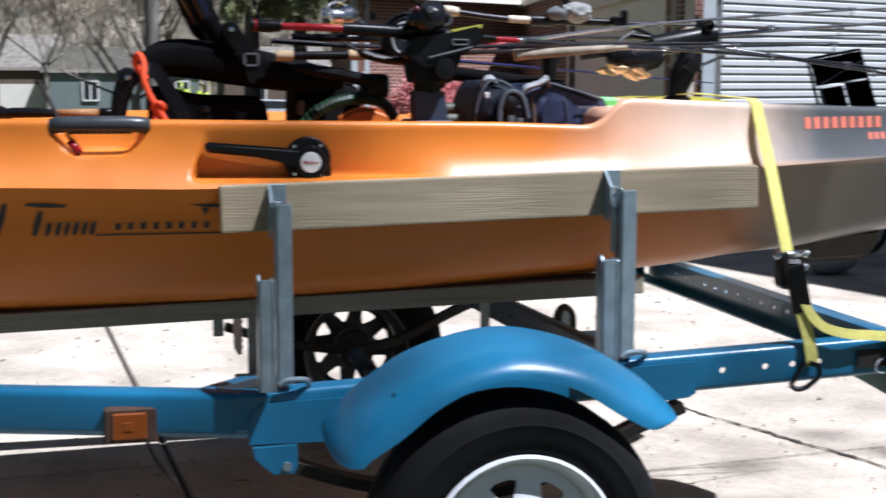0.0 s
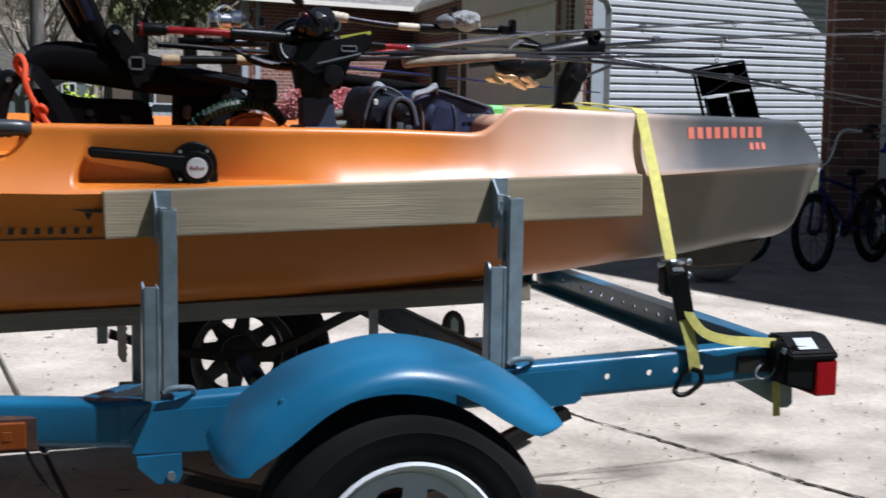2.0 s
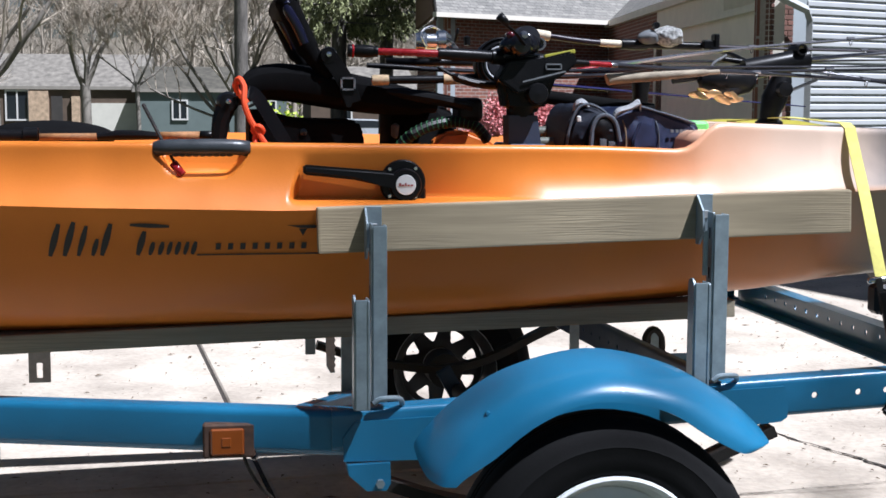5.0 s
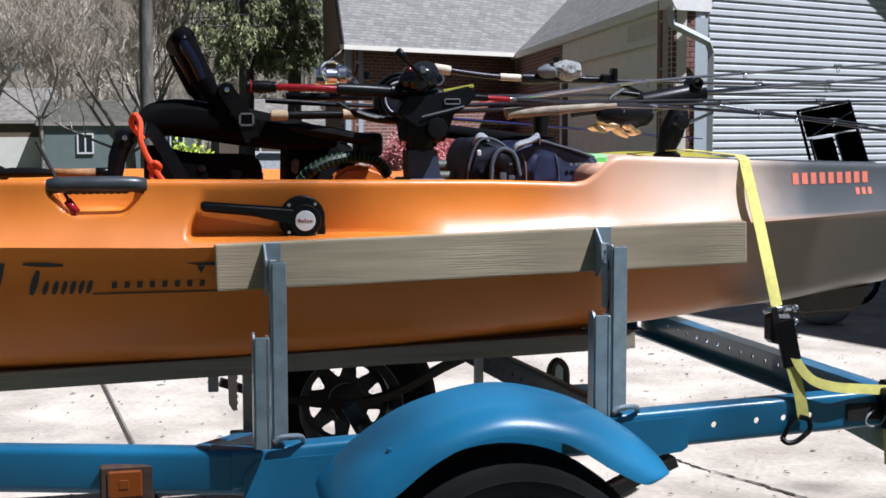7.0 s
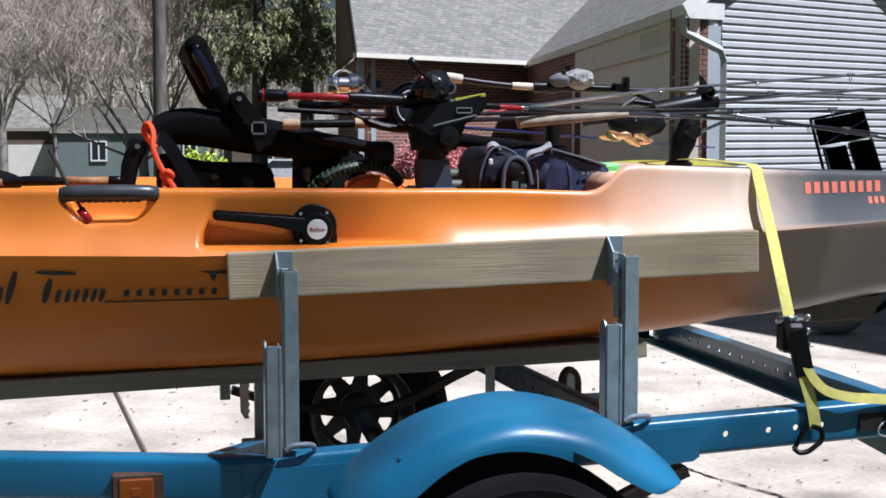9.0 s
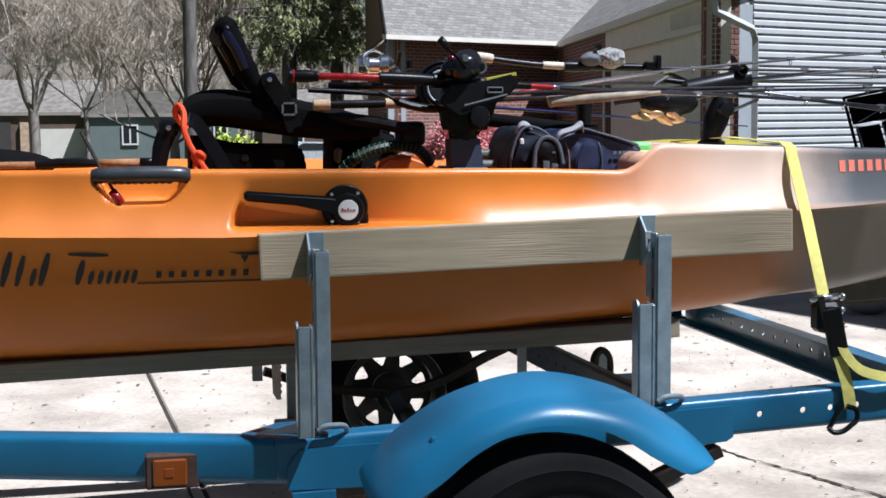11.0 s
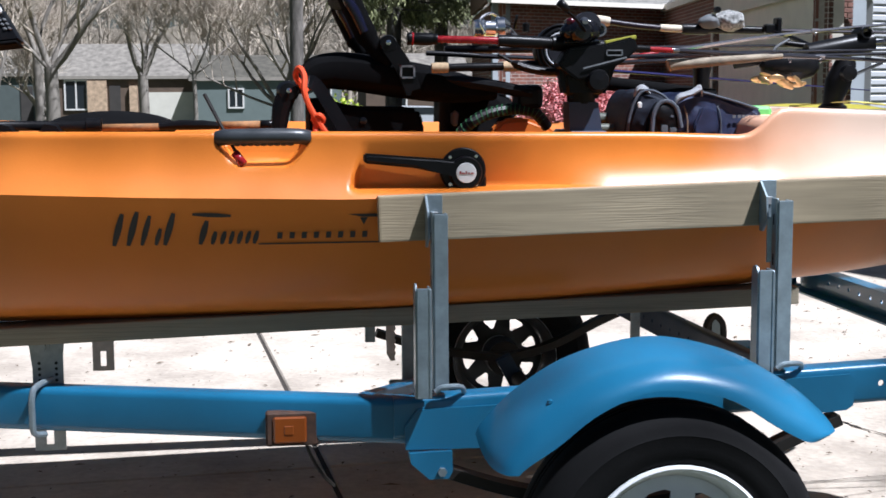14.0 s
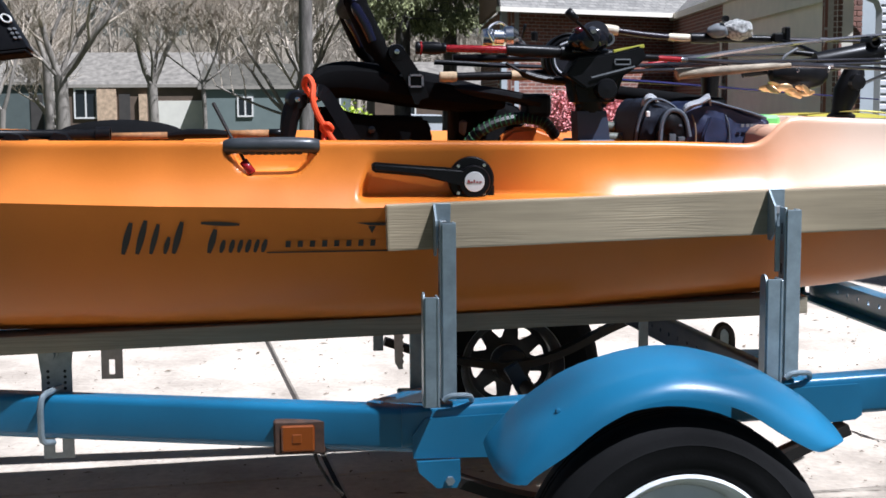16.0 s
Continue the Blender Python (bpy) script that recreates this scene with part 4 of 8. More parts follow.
    part("far_clamp", tube(smooth_path([(1.055, 1.2, 0.38), (1.055, 1.2, 0.44), (1.075, 1.2, 0.465), (1.098, 1.2, 0.44), (1.10, 1.2, 0.38)], 4), 0.013, 8), M_STEEL, root, smooth=True)
    part("far_plate", box(1.06, 1.20, 1.15, 1.25, 0.372, 0.384), M_BLUE, root)
    part("far_post", box(1.066, 1.09, 1.19, 1.196, 0.38, 0.46), M_GALV, root)
    # tail lamp
    bm = prism([(1.385, 0.516), (1.45, 0.498), (1.509, 0.487), (1.509, 0.576), (1.496, 0.592), (1.402, 0.600), (1.385, 0.586)], "Y", -0.12, -0.03)
    bmesh.ops.bevel(bm, geom=bm.edges[:], offset=0.006, segments=2, affect="EDGES")
    tail = part("tail_lamp", bm, M_BLACK, root, "black tail lamp with a red lens")
    part("lens", box(1.456, 1.507, -0.127, -0.036, 0.490, 0.566, 0.006, seg=3), M_RED, tail, "red plastic lens")
    bm = prism([(-0.130, 0.568), (-0.03, 0.568), (-0.03, 0.614), (-0.078, 0.614), (-0.130, 0.582)], "X", 1.392, 1.506)
    bmesh.ops.bevel(bm, geom=bm.edges[:], offset=0.004, segments=2, affect="EDGES")
    part("lamp_cap", bm, M_BLACK, tail)
    part("licence_lens", bar((1.416, -0.105, 0.6005), (1.462, -0.105, 0.6005), 0.036, 0.003, 0.001, up=(0, -0.524, 0.852)), M_CLEAR, tail)
    part("mount", box(1.374, 1.402, -0.10, -0.045, 0.548, 0.604, 0.008, seg=2), M_BLACK, tail)
    part("mount_bolt", lathe([(0.0, -0.012), (0.008, -0.012), (0.009, 0.0)], (1.392, -0.10, 0.585), "Y", 6), M_GALV, tail)
    part("rusty_tab", box(1.302, 1.392, -0.066, -0.0615, 0.534, 0.571, 0.002), M_STEEL, root, "rust-brown lamp tab")
    P = smooth_path([(1.362, -0.07, 0.556), (1.343, -0.078, 0.546), (1.338, -0.08, 0.532), (1.352, -0.082, 0.524), (1.374, -0.083, 0.532), (1.386, -0.085, 0.562), (1.392, -0.08, 0.59)], 5)
    part("cable", tube(P, 0.0020, 6), M_GREYC, root, "thin grey lamp wire", smooth=True)
    part("rear_plate", prism([(1.312, 0.512), (1.460, 0.519), (1.463, 0.452), (1.452, 0.444), (1.436, 0.444)], "Y", -0.026, -0.02), M_GALV, root, "dull steel plate below the lamp")


trailer()


def strap():
    root = thing("ratchet_strap", (1.17, -0.05, 0.5), "yellow webbing strap with a black ratchet buckle over the stern", "strap")
    top = side_y(1.167, 1.06)
    P = [(1.165, KY + 0.40, 0.98), (1.165, KY + 0.36, 1.083), (1.165, KY, 1.098), (1.166, top + 0.02, 1.089), (1.167, top - 0.003, 1.079), (1.167, top - 0.012, 1.06), (1.167, 0.075, 0.93), (1.167, -0.005, 0.775)]
    part("webbing", ribbon(P, 0.026, 0.002, (1, 0, 0)), M_YELLOW, root)
    part("webbing", ribbon(smooth_path([(1.172, -0.045, 0.70), (1.177, -0.058, 0.655), (1.190, -0.068, 0.60), (1.199, -0.072, 0.545)], 4), 0.026, 0.002, (1, 0, 0.12)), M_YELLOW, root)
    bm = box(1.140, 1.190, -0.040, 0.004, 0.700, 0.762, 0.008)
    buckle = part("buckle", bm, M_BLACK, root, "black ratchet buckle")
    part("handle", bar((1.160, -0.052, 0.752), (1.180, -0.055, 0.655), 0.040, 0.014, 0.004, up=(0, 1, 0)), M_BLACK, buckle)
    part("frame_plate", prism([(1.136, 0.775), (1.148, 0.778), (1.160, 0.72), (1.150, 0.70)], "Y", -0.046, -0.042), M_STEEL, buckle)
    part("pin", tube([(1.132, -0.02, 0.768), (1.192, -0.02, 0.774)], 0.007, 8), M_CHROME, buckle, smooth=True)
    for z in (0.776, 0.748, 0.718):
        part("ratchet_tooth", tube([(1.190, -0.035, z), (1.197, -0.035, z - 0.004)], 0.008, 8), M_CHROME, buckle, smooth=True)
    part("hook", tube(smooth_path([(1.188, -0.076, 0.552), (1.206, -0.080, 0.545), (1.208, -0.082, 0.525), (1.192, -0.084, 0.512), (1.176, -0.084, 0.502), (1.158, -0.082, 0.500), (1.148, -0.076, 0.508)], 5), 0.0055, 8), M_BLACK, root, smooth=True)
    part("hook", tube(smooth_path([(1.182, -0.070, 0.552), (1.168, -0.070, 0.535), (1.158, -0.07, 0.515), (1.150, -0.07, 0.505)], 5), 0.005, 8), M_BLACK, root, smooth=True)
    P = smooth_path([(1.176, -0.05, 0.712), (1.186, -0.062, 0.666), (1.215, -0.075, 0.628), (1.268, -0.080, 0.611), (1.33, -0.075, 0.604), (1.398, -0.07, 0.597)], 5)
    part("loose_end", ribbon(P, 0.021, 0.002, (0.4, 0.3, 1)), M_YELLOW, root)
    part("loose_tip", ribbon([(1.408, -0.044, 0.53), (1.411, -0.046, 0.48), (1.413, -0.046, 0.432)], 0.017, 0.002, (1, 0, 0)), M_YELLOW, root)


strap()

# ---- fishing gear on the kayak ----
M_RED2 = mat("red_lacquer", (0.36, 0.012, 0.018), 0.25, var=0.1, scale=40)
M_CORKB = mat("oiled_cork", (0.36, 0.17, 0.065), 0.7, var=0.25, scale=90, bump=0.0006)
M_CORK = mat("cork", (0.55, 0.40, 0.24), 0.85, var=0.2, scale=120, bump=0.0006)
M_PALE = mat("pale_cork", (0.70, 0.62, 0.48), 0.8, var=0.15, scale=120)
M_GLOSSB = plain("gloss_black", (0.006, 0.006, 0.008), 0.16)
M_GRAPH = plain("graphite_blank", (0.035, 0.035, 0.042), 0.20, 0.25)
M_SILVER = plain("silver_blank", (0.30, 0.30, 0.32), 0.18, 0.8)
M_PURPLE = plain("plum_blank", (0.014, 0.006, 0.016), 0.42)
M_INDIGO = plain("indigo_blank", (0.02, 0.02, 0.09), 0.2)
M_NAVY = mat("navy_nylon", (0.018, 0.022, 0.034), 0.6, var=0.3, scale=40, fine=600, bump=0.0008)
M_NAVY.node_tree.nodes["Principled BSDF"].inputs["Specular IOR Level"].default_value = 0.15
M_ROYAL = mat("blue_nylon", (0.020, 0.030, 0.080), 0.55, var=0.25, scale=40, fine=600, bump=0.0008)
M_VINYL = plain("clear_vinyl_pouch", (0.10, 0.11, 0.12), 0.18)
M_GREYN = mat("grey_nylon", (0.16, 0.17, 0.18), 0.75, var=0.15, scale=40, fine=600, bump=0.0006)
M_CORD = plain("orange_cord", (0.85, 0.09, 0.02), 0.6)
M_SLATE = mat("slate_plastic", (0.030, 0.042, 0.075), 0.5, var=0.1, scale=30)
M_GOLD = plain("gold_blade", (0.60, 0.38, 0.19), 0.3, 0.8)
M_WOODH = mat("bare_wood", (0.33, 0.275, 0.205), 0.8, var=0.45, scale=60, stretch=(0.4, 1, 1), bump=0.0005)
M_GREENS = plain("green_stripe", (0.015, 0.10, 0.03), 0.6)
M_LIME = plain("lime_plastic", (0.16, 0.55, 0.14), 0.5)
M_YELL = mat("yellow_plastic", (0.40, 0.38, 0.05), 0.45, var=0.08, scale=20)
# blue of the mirrored sky is mixed into the screen's base colour
M_SCREEN = plain("dark_screen", (0.012, 0.015, 0.045), 0.22)
M_OLIVE = mat("olive_plastic", (0.11, 0.12, 0.095), 0.5, var=0.12, scale=30)
M_WHITEP = plain("white_plastic", (0.75, 0.75, 0.73), 0.4)


M_NAVYG = plain("gloss_navy_tube", (0.010, 0.010, 0.028), 0.12)


def seat():
    root = thing("kayak_chair", (0.1, 0.49, 0.89), "black folded mesh kayak seat with padded frame", "chair")
    P = smooth_path([(-0.140, 0, 1.148), (-0.105, 0, 1.170), (-0.04, 0, 1.174), (0.06, 0, 1.160), (0.14, 0, 1.147), (0.21, 0, 1.136), (0.285, 0, 1.126)], 5)
    bm = bmesh.new()
    rings = []
    for i, p in enumerate(P):
        u = i / (len(P) - 1)
        th = 0.020 + 0.023 * math.sin(math.pi * min(1, u * 1.02 + 0.02)) ** 0.5
        ring = []
        for k in range(20):
            a = 2 * math.pi * k / 20
            yy = math.copysign(abs(math.cos(a)) ** 0.45, math.cos(a)) * 0.19
            ring.append(bm.verts.new((p.x, 0.50 + yy, p.z + th * math.copysign(abs(math.sin(a)) ** 0.7, math.sin(a)))))
        rings.append(ring)
    for a, b in zip(rings, rings[1:]):
        for k in range(20):
            bm.faces.new((a[k], a[(k + 1) % 20], b[(k + 1) % 20], b[k]))
    bm.faces.new(rings[0][::-1])
    bm.faces.new(rings[-1])
    part("seat_cushion", bm, M_FOAM, root, "black padded mesh cushion", True)
    bm = box(0.330, 0.385, 0.30, 0.40, 1.088, 1.142, 0.022, seg=4)
    part("end_bracket", bm, M_BLACK, root)
    for y in (0.33, 0.66):
        P = smooth_path([(0.055, y, 1.190), (0.012, y, 1.235), (-0.014, y, 1.285), (-0.032, y, 1.325), (-0.036, y, 1.340)], 5)
        part("backrest_frame", tube(P, [0.020] * 6 + [0.0245] * (len(P) - 6), 14, flat=1.0), M_FOAM, root, "padded black tube", True)
        P = smooth_path([(-0.002, y - 0.014, 1.255), (-0.016, y - 0.016, 1.287), (-0.034, y - 0.016, 1.320), (-0.040, y - 0.008, 1.340)], 5)
        part("tube", tube(P, 0.0125, 12), M_NAVYG, root, "glossy navy frame tube", True)
        part("hinge", lathe([(0.0, -0.012), (0.017, -0.011), (0.019, 0.0), (0.019, 0.014)], (0.048, y - 0.022, 1.230), "Y", 16), M_BLACK, root, smooth=True)
        part("hinge_bolt", lathe([(0.0, -0.004), (0.0055, -0.003), (0.006, 0.0)], (0.048, y - 0.034, 1.232), "Y", 10), M_CHROME, root, smooth=True)
        part("side_strap", ribbon(smooth_path([(0.05, y - 0.03, 1.225), (0.075, y - 0.03, 1.19), (0.09, y - 0.03, 1.16), (0.10, y - 0.03, 1.13)], 4), 0.035, 0.004, (1, 0, 0.5)), M_BLACK, root)
        bm = box(0.072, 0.104, y - 0.040, y - 0.034, 1.156, 1.160)
        for q in ((0.072, 0.104, 1.180, 1.184), (0.072, 0.076, 1.156, 1.184), (0.100, 0.104, 1.156, 1.184)):
            box(q[0], q[1], y - 0.040, y - 0.034, q[2], q[3], 0, bm)
        part("strap_buckle", bm, M_GREYN, root, "grey plastic buckle frame")
        part("leg_tube", tube(smooth_path([(0.16, y, 1.155), (0.26, y - 0.02, 1.142), (0.36, y - 0.02, 1.122)], 4), 0.014, 10), M_BLACK, root, smooth=True)
        P = [(-0.165, y - 0.03, 1.13), (-0.18, y - 0.03, 1.09), (-0.19, y - 0.03, 1.02), (-0.19, y - 0.03, 0.90)]
        part("front_bracket", tube(P, [0.021, 0.019, 0.015, 0.015], 10), M_BLACK, root, smooth=True)
        part("bracket_bolt", lathe([(0.0, -0.004), (0.0055, -0.003), (0.006, 0.0)], (-0.164, y - 0.053, 1.132), "Y", 10), M_CHROME, root, smooth=True)
    part("top_tube", tube(smooth_path([(-0.037, 0.33, 1.341), (-0.040, 0.36, 1.342), (-0.040, 0.63, 1.342), (-0.037, 0.66, 1.341)], 5), 0.0245, 14), M_FOAM, root, smooth=True)
    bm = prism([(-0.12, 0.89), (0.125, 0.89), (0.128, 1.06), (0.115, 1.092), (0.0, 1.094), (-0.045, 1.102), (-0.08, 1.114), (-0.12, 1.113)], "Y", 0.34, 0.66)
    bmesh.ops.bevel(bm, geom=bm.edges[:], offset=0.008, segments=2, affect="EDGES")
    base = part("seat_base", bm, M_FOAM, root, "black padded seat base", True)
    part("snap", lathe([(0.0, -0.003), (0.008, -0.002), (0.009, 0.002)], (-0.004, 0.339, 1.066), "Y", 12), M_GLOSSB, base, smooth=True)
    part("buckle_tab", prism([(0.074, 1.150), (0.106, 1.150), (0.094, 1.120), (0.086, 1.120)], "Y", 0.294, 0.300), M_BLACK, root)
    for y in (0.30, 0.63):
        part("bracket_knob", lathe([(0.0, -0.020), (0.018, -0.018), (0.023, -0.006), (0.023, 0.008), (0.0, 0.012)], (-0.165, y, 1.130), "Y", 18), M_BLACK, root, smooth=True)
    part("carry_strap", ribbon(smooth_path([(-0.15, 0.29, 1.15), (-0.115, 0.27, 1.15), (-0.085, 0.26, 1.11), (-0.05, 0.25, 1.05), (-0.03, 0.25, 1.02)], 4), 0.028, 0.003, (1, 0, 0.6)), M_BLACK, root)


seat()


def gear_sack():
    bm = bmesh.new()
    bmesh.ops.create_icosphere(bm, subdivisions=4, radius=1)
    for v in bm.verts:
        d = v.co.normalized()
        q = Vector([math.copysign(abs(c) ** 0.55, c) for c in d])
        f = 1 + 0.10 * noise.noise(d * 2.2) + 0.04 * noise.noise(d * 6.0)
        v.co = Vector((0.275 + q.x * 0.085 * f, 0.53 + q.y * 0.12 * f, 0.995 + q.z * (0.150 - 0.03 * d.x) * f))
    whole("gear_sack", bm, M_FOAM, "black soft gear sack standing behind the kayak seat", "bag", smooth=True)


gear_sack()


def cord():
    P = smooth_path([(-0.128, 0.24, 1.13), (-0.150, 0.23, 1.16), (-0.143, 0.22, 1.178), (-0.133, 0.21, 1.16), (-0.134, 0.20, 1.13), (-0.124, 0.20, 1.10), (-0.108, 0.20, 1.072), (-0.098, 0.20, 1.055), (-0.085, 0.20, 1.035), (-0.07, 0.20, 1.0), (-0.07, 0.2, 0.89)], 5)
    bm = tube(P, 0.0065, 8)
    tube(smooth_path([(-0.118, 0.205, 1.076), (-0.105, 0.195, 1.082), (-0.096, 0.20, 1.072), (-0.108, 0.205, 1.062), (-0.118, 0.205, 1.076)], 4), 0.0055, 8, bm)
    tube(smooth_path([(-0.108, 0.205, 1.07), (-0.113, 0.205, 1.055), (-0.110, 0.20, 1.03), (-0.11, 0.2, 0.89)], 4), 0.0055, 8, bm)
    whole("paracord_loop", bm, M_CORD, "bright orange knotted cord loop on the seat", "cord", smooth=True)


cord()


def fishing_rod(label, pts, sections, blank, tip_r=0.0015, base_r=0.0055, guides_at=(), guide_drop=0.012):
    """A rod along pts; sections: (t0, t1, radius, material) of the grip, measured along it."""
    P = smooth_path(pts, 8)
    ln = [0.0]
    for a, b in zip(P, P[1:]):
        ln.append(ln[-1] + (b - a).length)
    tot = ln[-1]

    def at(s):
        for i in range(len(P) - 1):
            if ln[i + 1] >= s or i == len(P) - 2:
                return P[i].lerp(P[i + 1], (s - ln[i]) / max(1e-6, ln[i + 1] - ln[i]))
    base = Vector(pts[0])
    root = thing("fishing_rod", base, label, "fishing rod", "rods on the kayak")
    start = max([s[1] for s in sections] + [0])
    n = 24
    Q = [at(start * 0.9 + (tot - start * 0.9) * k / n) for k in range(n + 1)]
    part("blank", tube(Q, [base_r + (tip_r - base_r) * k / n for k in range(n + 1)], 8), blank, root, smooth=True)
    for s0, s1, r, m in sections:
        Q = [at(s0 + (s1 - s0) * k / 4) for k in range(5)]
        part("grip_section", tube(Q, [r * 0.93, r, r, r, r * 0.93], 12), m, root, smooth=True)
    for s in guides_at:
        c = at(s)
        bm = bmesh.new()
        ring = [c + Vector((0, guide_drop * 0.55 * math.cos(k * math.pi / 6), -guide_drop * 0.6 + guide_drop * 0.55 * math.sin(k * math.pi / 6))) for k in range(13)]
        tube(ring, 0.0011, 6, bm)
        tube([c + Vector((-0.010, 0, 0.002)), c + Vector((0.010, 0, 0.002))], 0.0048, 8, bm)
        part("line_guide", bm, M_SILVER, root, smooth=True)
    return root


M_MAROON = plain("maroon_lacquer", (0.07, 0.008, 0.014), 0.2)


def casting_reel(c, name_label, body, s=1.0):
    root = thing("fishing_reel", (c[0], c[1], c[2] - 0.03 * s), name_label, "fishing reel", "reels on the rods")
    c = Vector(c)
    bm = bmesh.new()
    bmesh.ops.create_icosphere(bm, subdivisions=3, radius=1, matrix=Matrix.Translation(c) @ Matrix.Diagonal((0.043 * s, 0.036 * s, 0.029 * s, 1)))
    for v in bm.verts:
        d = v.co - c
        if d.z < -0.010 * s:
            v.co.z = c.z - 0.010 * s + (d.z + 0.010 * s) * 0.55
        v.co.x += 0.006 * s * step(0.0, 0.03 * s, d.z)
    part("reel_body", bm, M_GLOSSB, root, smooth=True)
    part("level_wind", lathe([(0.010 * s, -0.018 * s), (0.014 * s, -0.018 * s), (0.014 * s, 0.018 * s), (0.010 * s, 0.018 * s)], c + Vector((0.036 * s, 0, 0.004 * s)), "Y", 14), M_SILVER, root, smooth=True)
    part("thumb_bar", tube([c + Vector((-0.022 * s, -0.02 * s, 0.020 * s)), c + Vector((-0.022 * s, 0.02 * s, 0.020 * s))], 0.008 * s, 10), M_MAROON, root, "dark red thumb bar", True)
    part("reel_foot", tube([c + Vector((-0.035 * s, 0, -0.020 * s)), c + Vector((0.040 * s, 0, -0.020 * s))], 0.007 * s, 8, flat=0.5), M_SILVER, root, smooth=True)
    part("spool", lathe([(0.0, -0.020 * s), (0.026 * s, -0.018 * s), (0.020 * s, 0.0), (0.026 * s, 0.018 * s)], c + Vector((0.012 * s, 0, 0.014 * s)), "Y", 18), M_GRAPH, root, smooth=True)
    part("side_cover", lathe([(0.0, -0.010), (0.016 * s, -0.009), (0.024 * s, 0.0), (0.025 * s, 0.006)], c + Vector((-0.004 * s, -0.034 * s, 0.0)), "Y", 20), M_GLOSSB, root, smooth=True)
    part("cast_knob", lathe([(0.0, -0.006), (0.007, -0.005), (0.009, 0.004)], c + Vector((0.0, -0.040 * s, 0.020 * s)), "Y", 12), M_SILVER, root, smooth=True)
    part("crank", tube(smooth_path([c + Vector((0, -0.045 * s, 0)), c + Vector((-0.022 * s, -0.052 * s, 0.024 * s)), c + Vector((-0.05 * s, -0.052 * s, 0.046 * s))], 4), 0.0045 * s, 8, flat=0.6), M_BLACK, root, smooth=True)
    part("knob", tube([c + Vector((-0.038 * s, -0.056 * s, 0.040 * s)), c + Vector((-0.056 * s, -0.06 * s, 0.056 * s))], [0.007 * s, 0.009 * s], 10), M_BLACK, root, smooth=True)
    return root


fishing_rod("long casting rod with black and red grip", [(0.073, 0.15, 1.235), (0.30, 0.15, 1.229), (0.695, 0.24, 1.210), (1.385, 0.38, 1.179), (2.154, 0.60, 1.1055)],
            [(0.0, 0.009, 0.0130, M_BLACK), (0.009, 0.013, 0.0136, M_RED2), (0.013, 0.052, 0.0128, M_BLACK), (0.052, 0.062, 0.011, M_BLACK), (0.062, 0.185, 0.0075, M_RED2), (0.185, 0.30, 0.0125, M_BLACK), (0.30, 0.335, 0.016, M_BLACK), (0.335, 0.46, 0.013, M_BLACK), (0.46, 0.53, 0.0075, M_BLACK), (0.53, 0.585, 0.006, M_RED2), (0.585, 0.60, 0.0062, M_SILVER)], M_GRAPH, guides_at=(0.95, 1.25, 1.48, 1.65))
casting_reel((0.430, 0.15, 1.248), "black low-profile casting reel with a red cap", M_BLACK, 1.02)
fishing_rod("spare casting rod with split cork grip", [(0.14, 0.30, 1.178), (0.40, 0.30, 1.183), (0.93, 0.31, 1.20), (1.45, 0.33, 1.212), (1.80, 0.35, 1.215)],
            [(0.0, 0.036, 0.0115, M_CORK), (0.036, 0.155, 0.009, M_BLACK), (0.155, 0.195, 0.0115, M_CORK), (0.195, 0.33, 0.012, M_BLACK)], M_GRAPH, guides_at=(0.80, 1.05, 1.3))


def disc_reel(c):
    """A large round reel with ribbed rims, seen edge rings first."""
    root = thing("fishing_reel", (c[0], c[1], c[2] - 0.055), "black round reel hanging under its rod", "fishing reel", "reels on the rods")
    part("frame", lathe([(0.030, -0.022), (0.050, -0.020), (0.054, -0.012), (0.054, 0.022), (0.030, 0.022)], c, "Y", 36), M_BLACK, root, smooth=True)
    for r, y in ((0.053, -0.021), (0.044, -0.024), (0.035, -0.025)):
        part("rim_ring", lathe([(r - 0.003, y), (r, y - 0.003), (r + 0.003, y), (r, y + 0.003), (r - 0.003, y)], c, "Y", 36), M_GREYC if r < 0.04 else M_BLACK, root, smooth=True)
    part("spool", lathe([(0.0, -0.018), (0.028, -0.018), (0.030, 0.016)], c, "Y", 24), M_GRAPH, root, smooth=True)


disc_reel((0.412, 0.27, 1.214))
fishing_rod("plum coloured spinning rod with pale cork", [(0.612, 0.80, 1.304), (0.79, 0.80, 1.283), (1.10, 0.80, 1.276), (1.9, 0.80, 1.262)],
            [(0.0, 0.042, 0.0125, M_PALE), (0.042, 0.175, 0.0075, M_PURPLE), (0.175, 0.232, 0.0095, M_PALE), (0.232, 0.30, 0.014, M_BLACK), (0.30, 0.47, 0.010, M_BLACK)], M_PURPLE, guides_at=(0.9, 1.1))
fishing_rod("silver rod standing slightly upwards over the stern", [(0.66, 0.58, 1.206), (1.03, 0.60, 1.258), (1.5, 0.60, 1.298), (2.02, 0.60, 1.328)], [(0.0, 0.06, 0.006, M_RED2)], M_SILVER, base_r=0.0055, guides_at=(0.46, 0.72, 0.98, 1.2))
fishing_rod("grey rod lying across the rear holder", [(0.92, 0.62, 1.187), (1.10, 0.62, 1.213), (1.30, 0.62, 1.243), (1.77, 0.60, 1.277), (2.3, 0.6, 1.30)], [(0.0, 0.14, 0.011, M_BLACK), (0.14, 0.20, 0.014, M_BLACK), (0.20, 0.30, 0.009, M_WHITEP)], M_SILVER, base_r=0.0058, guides_at=(0.7, 0.95, 1.15))
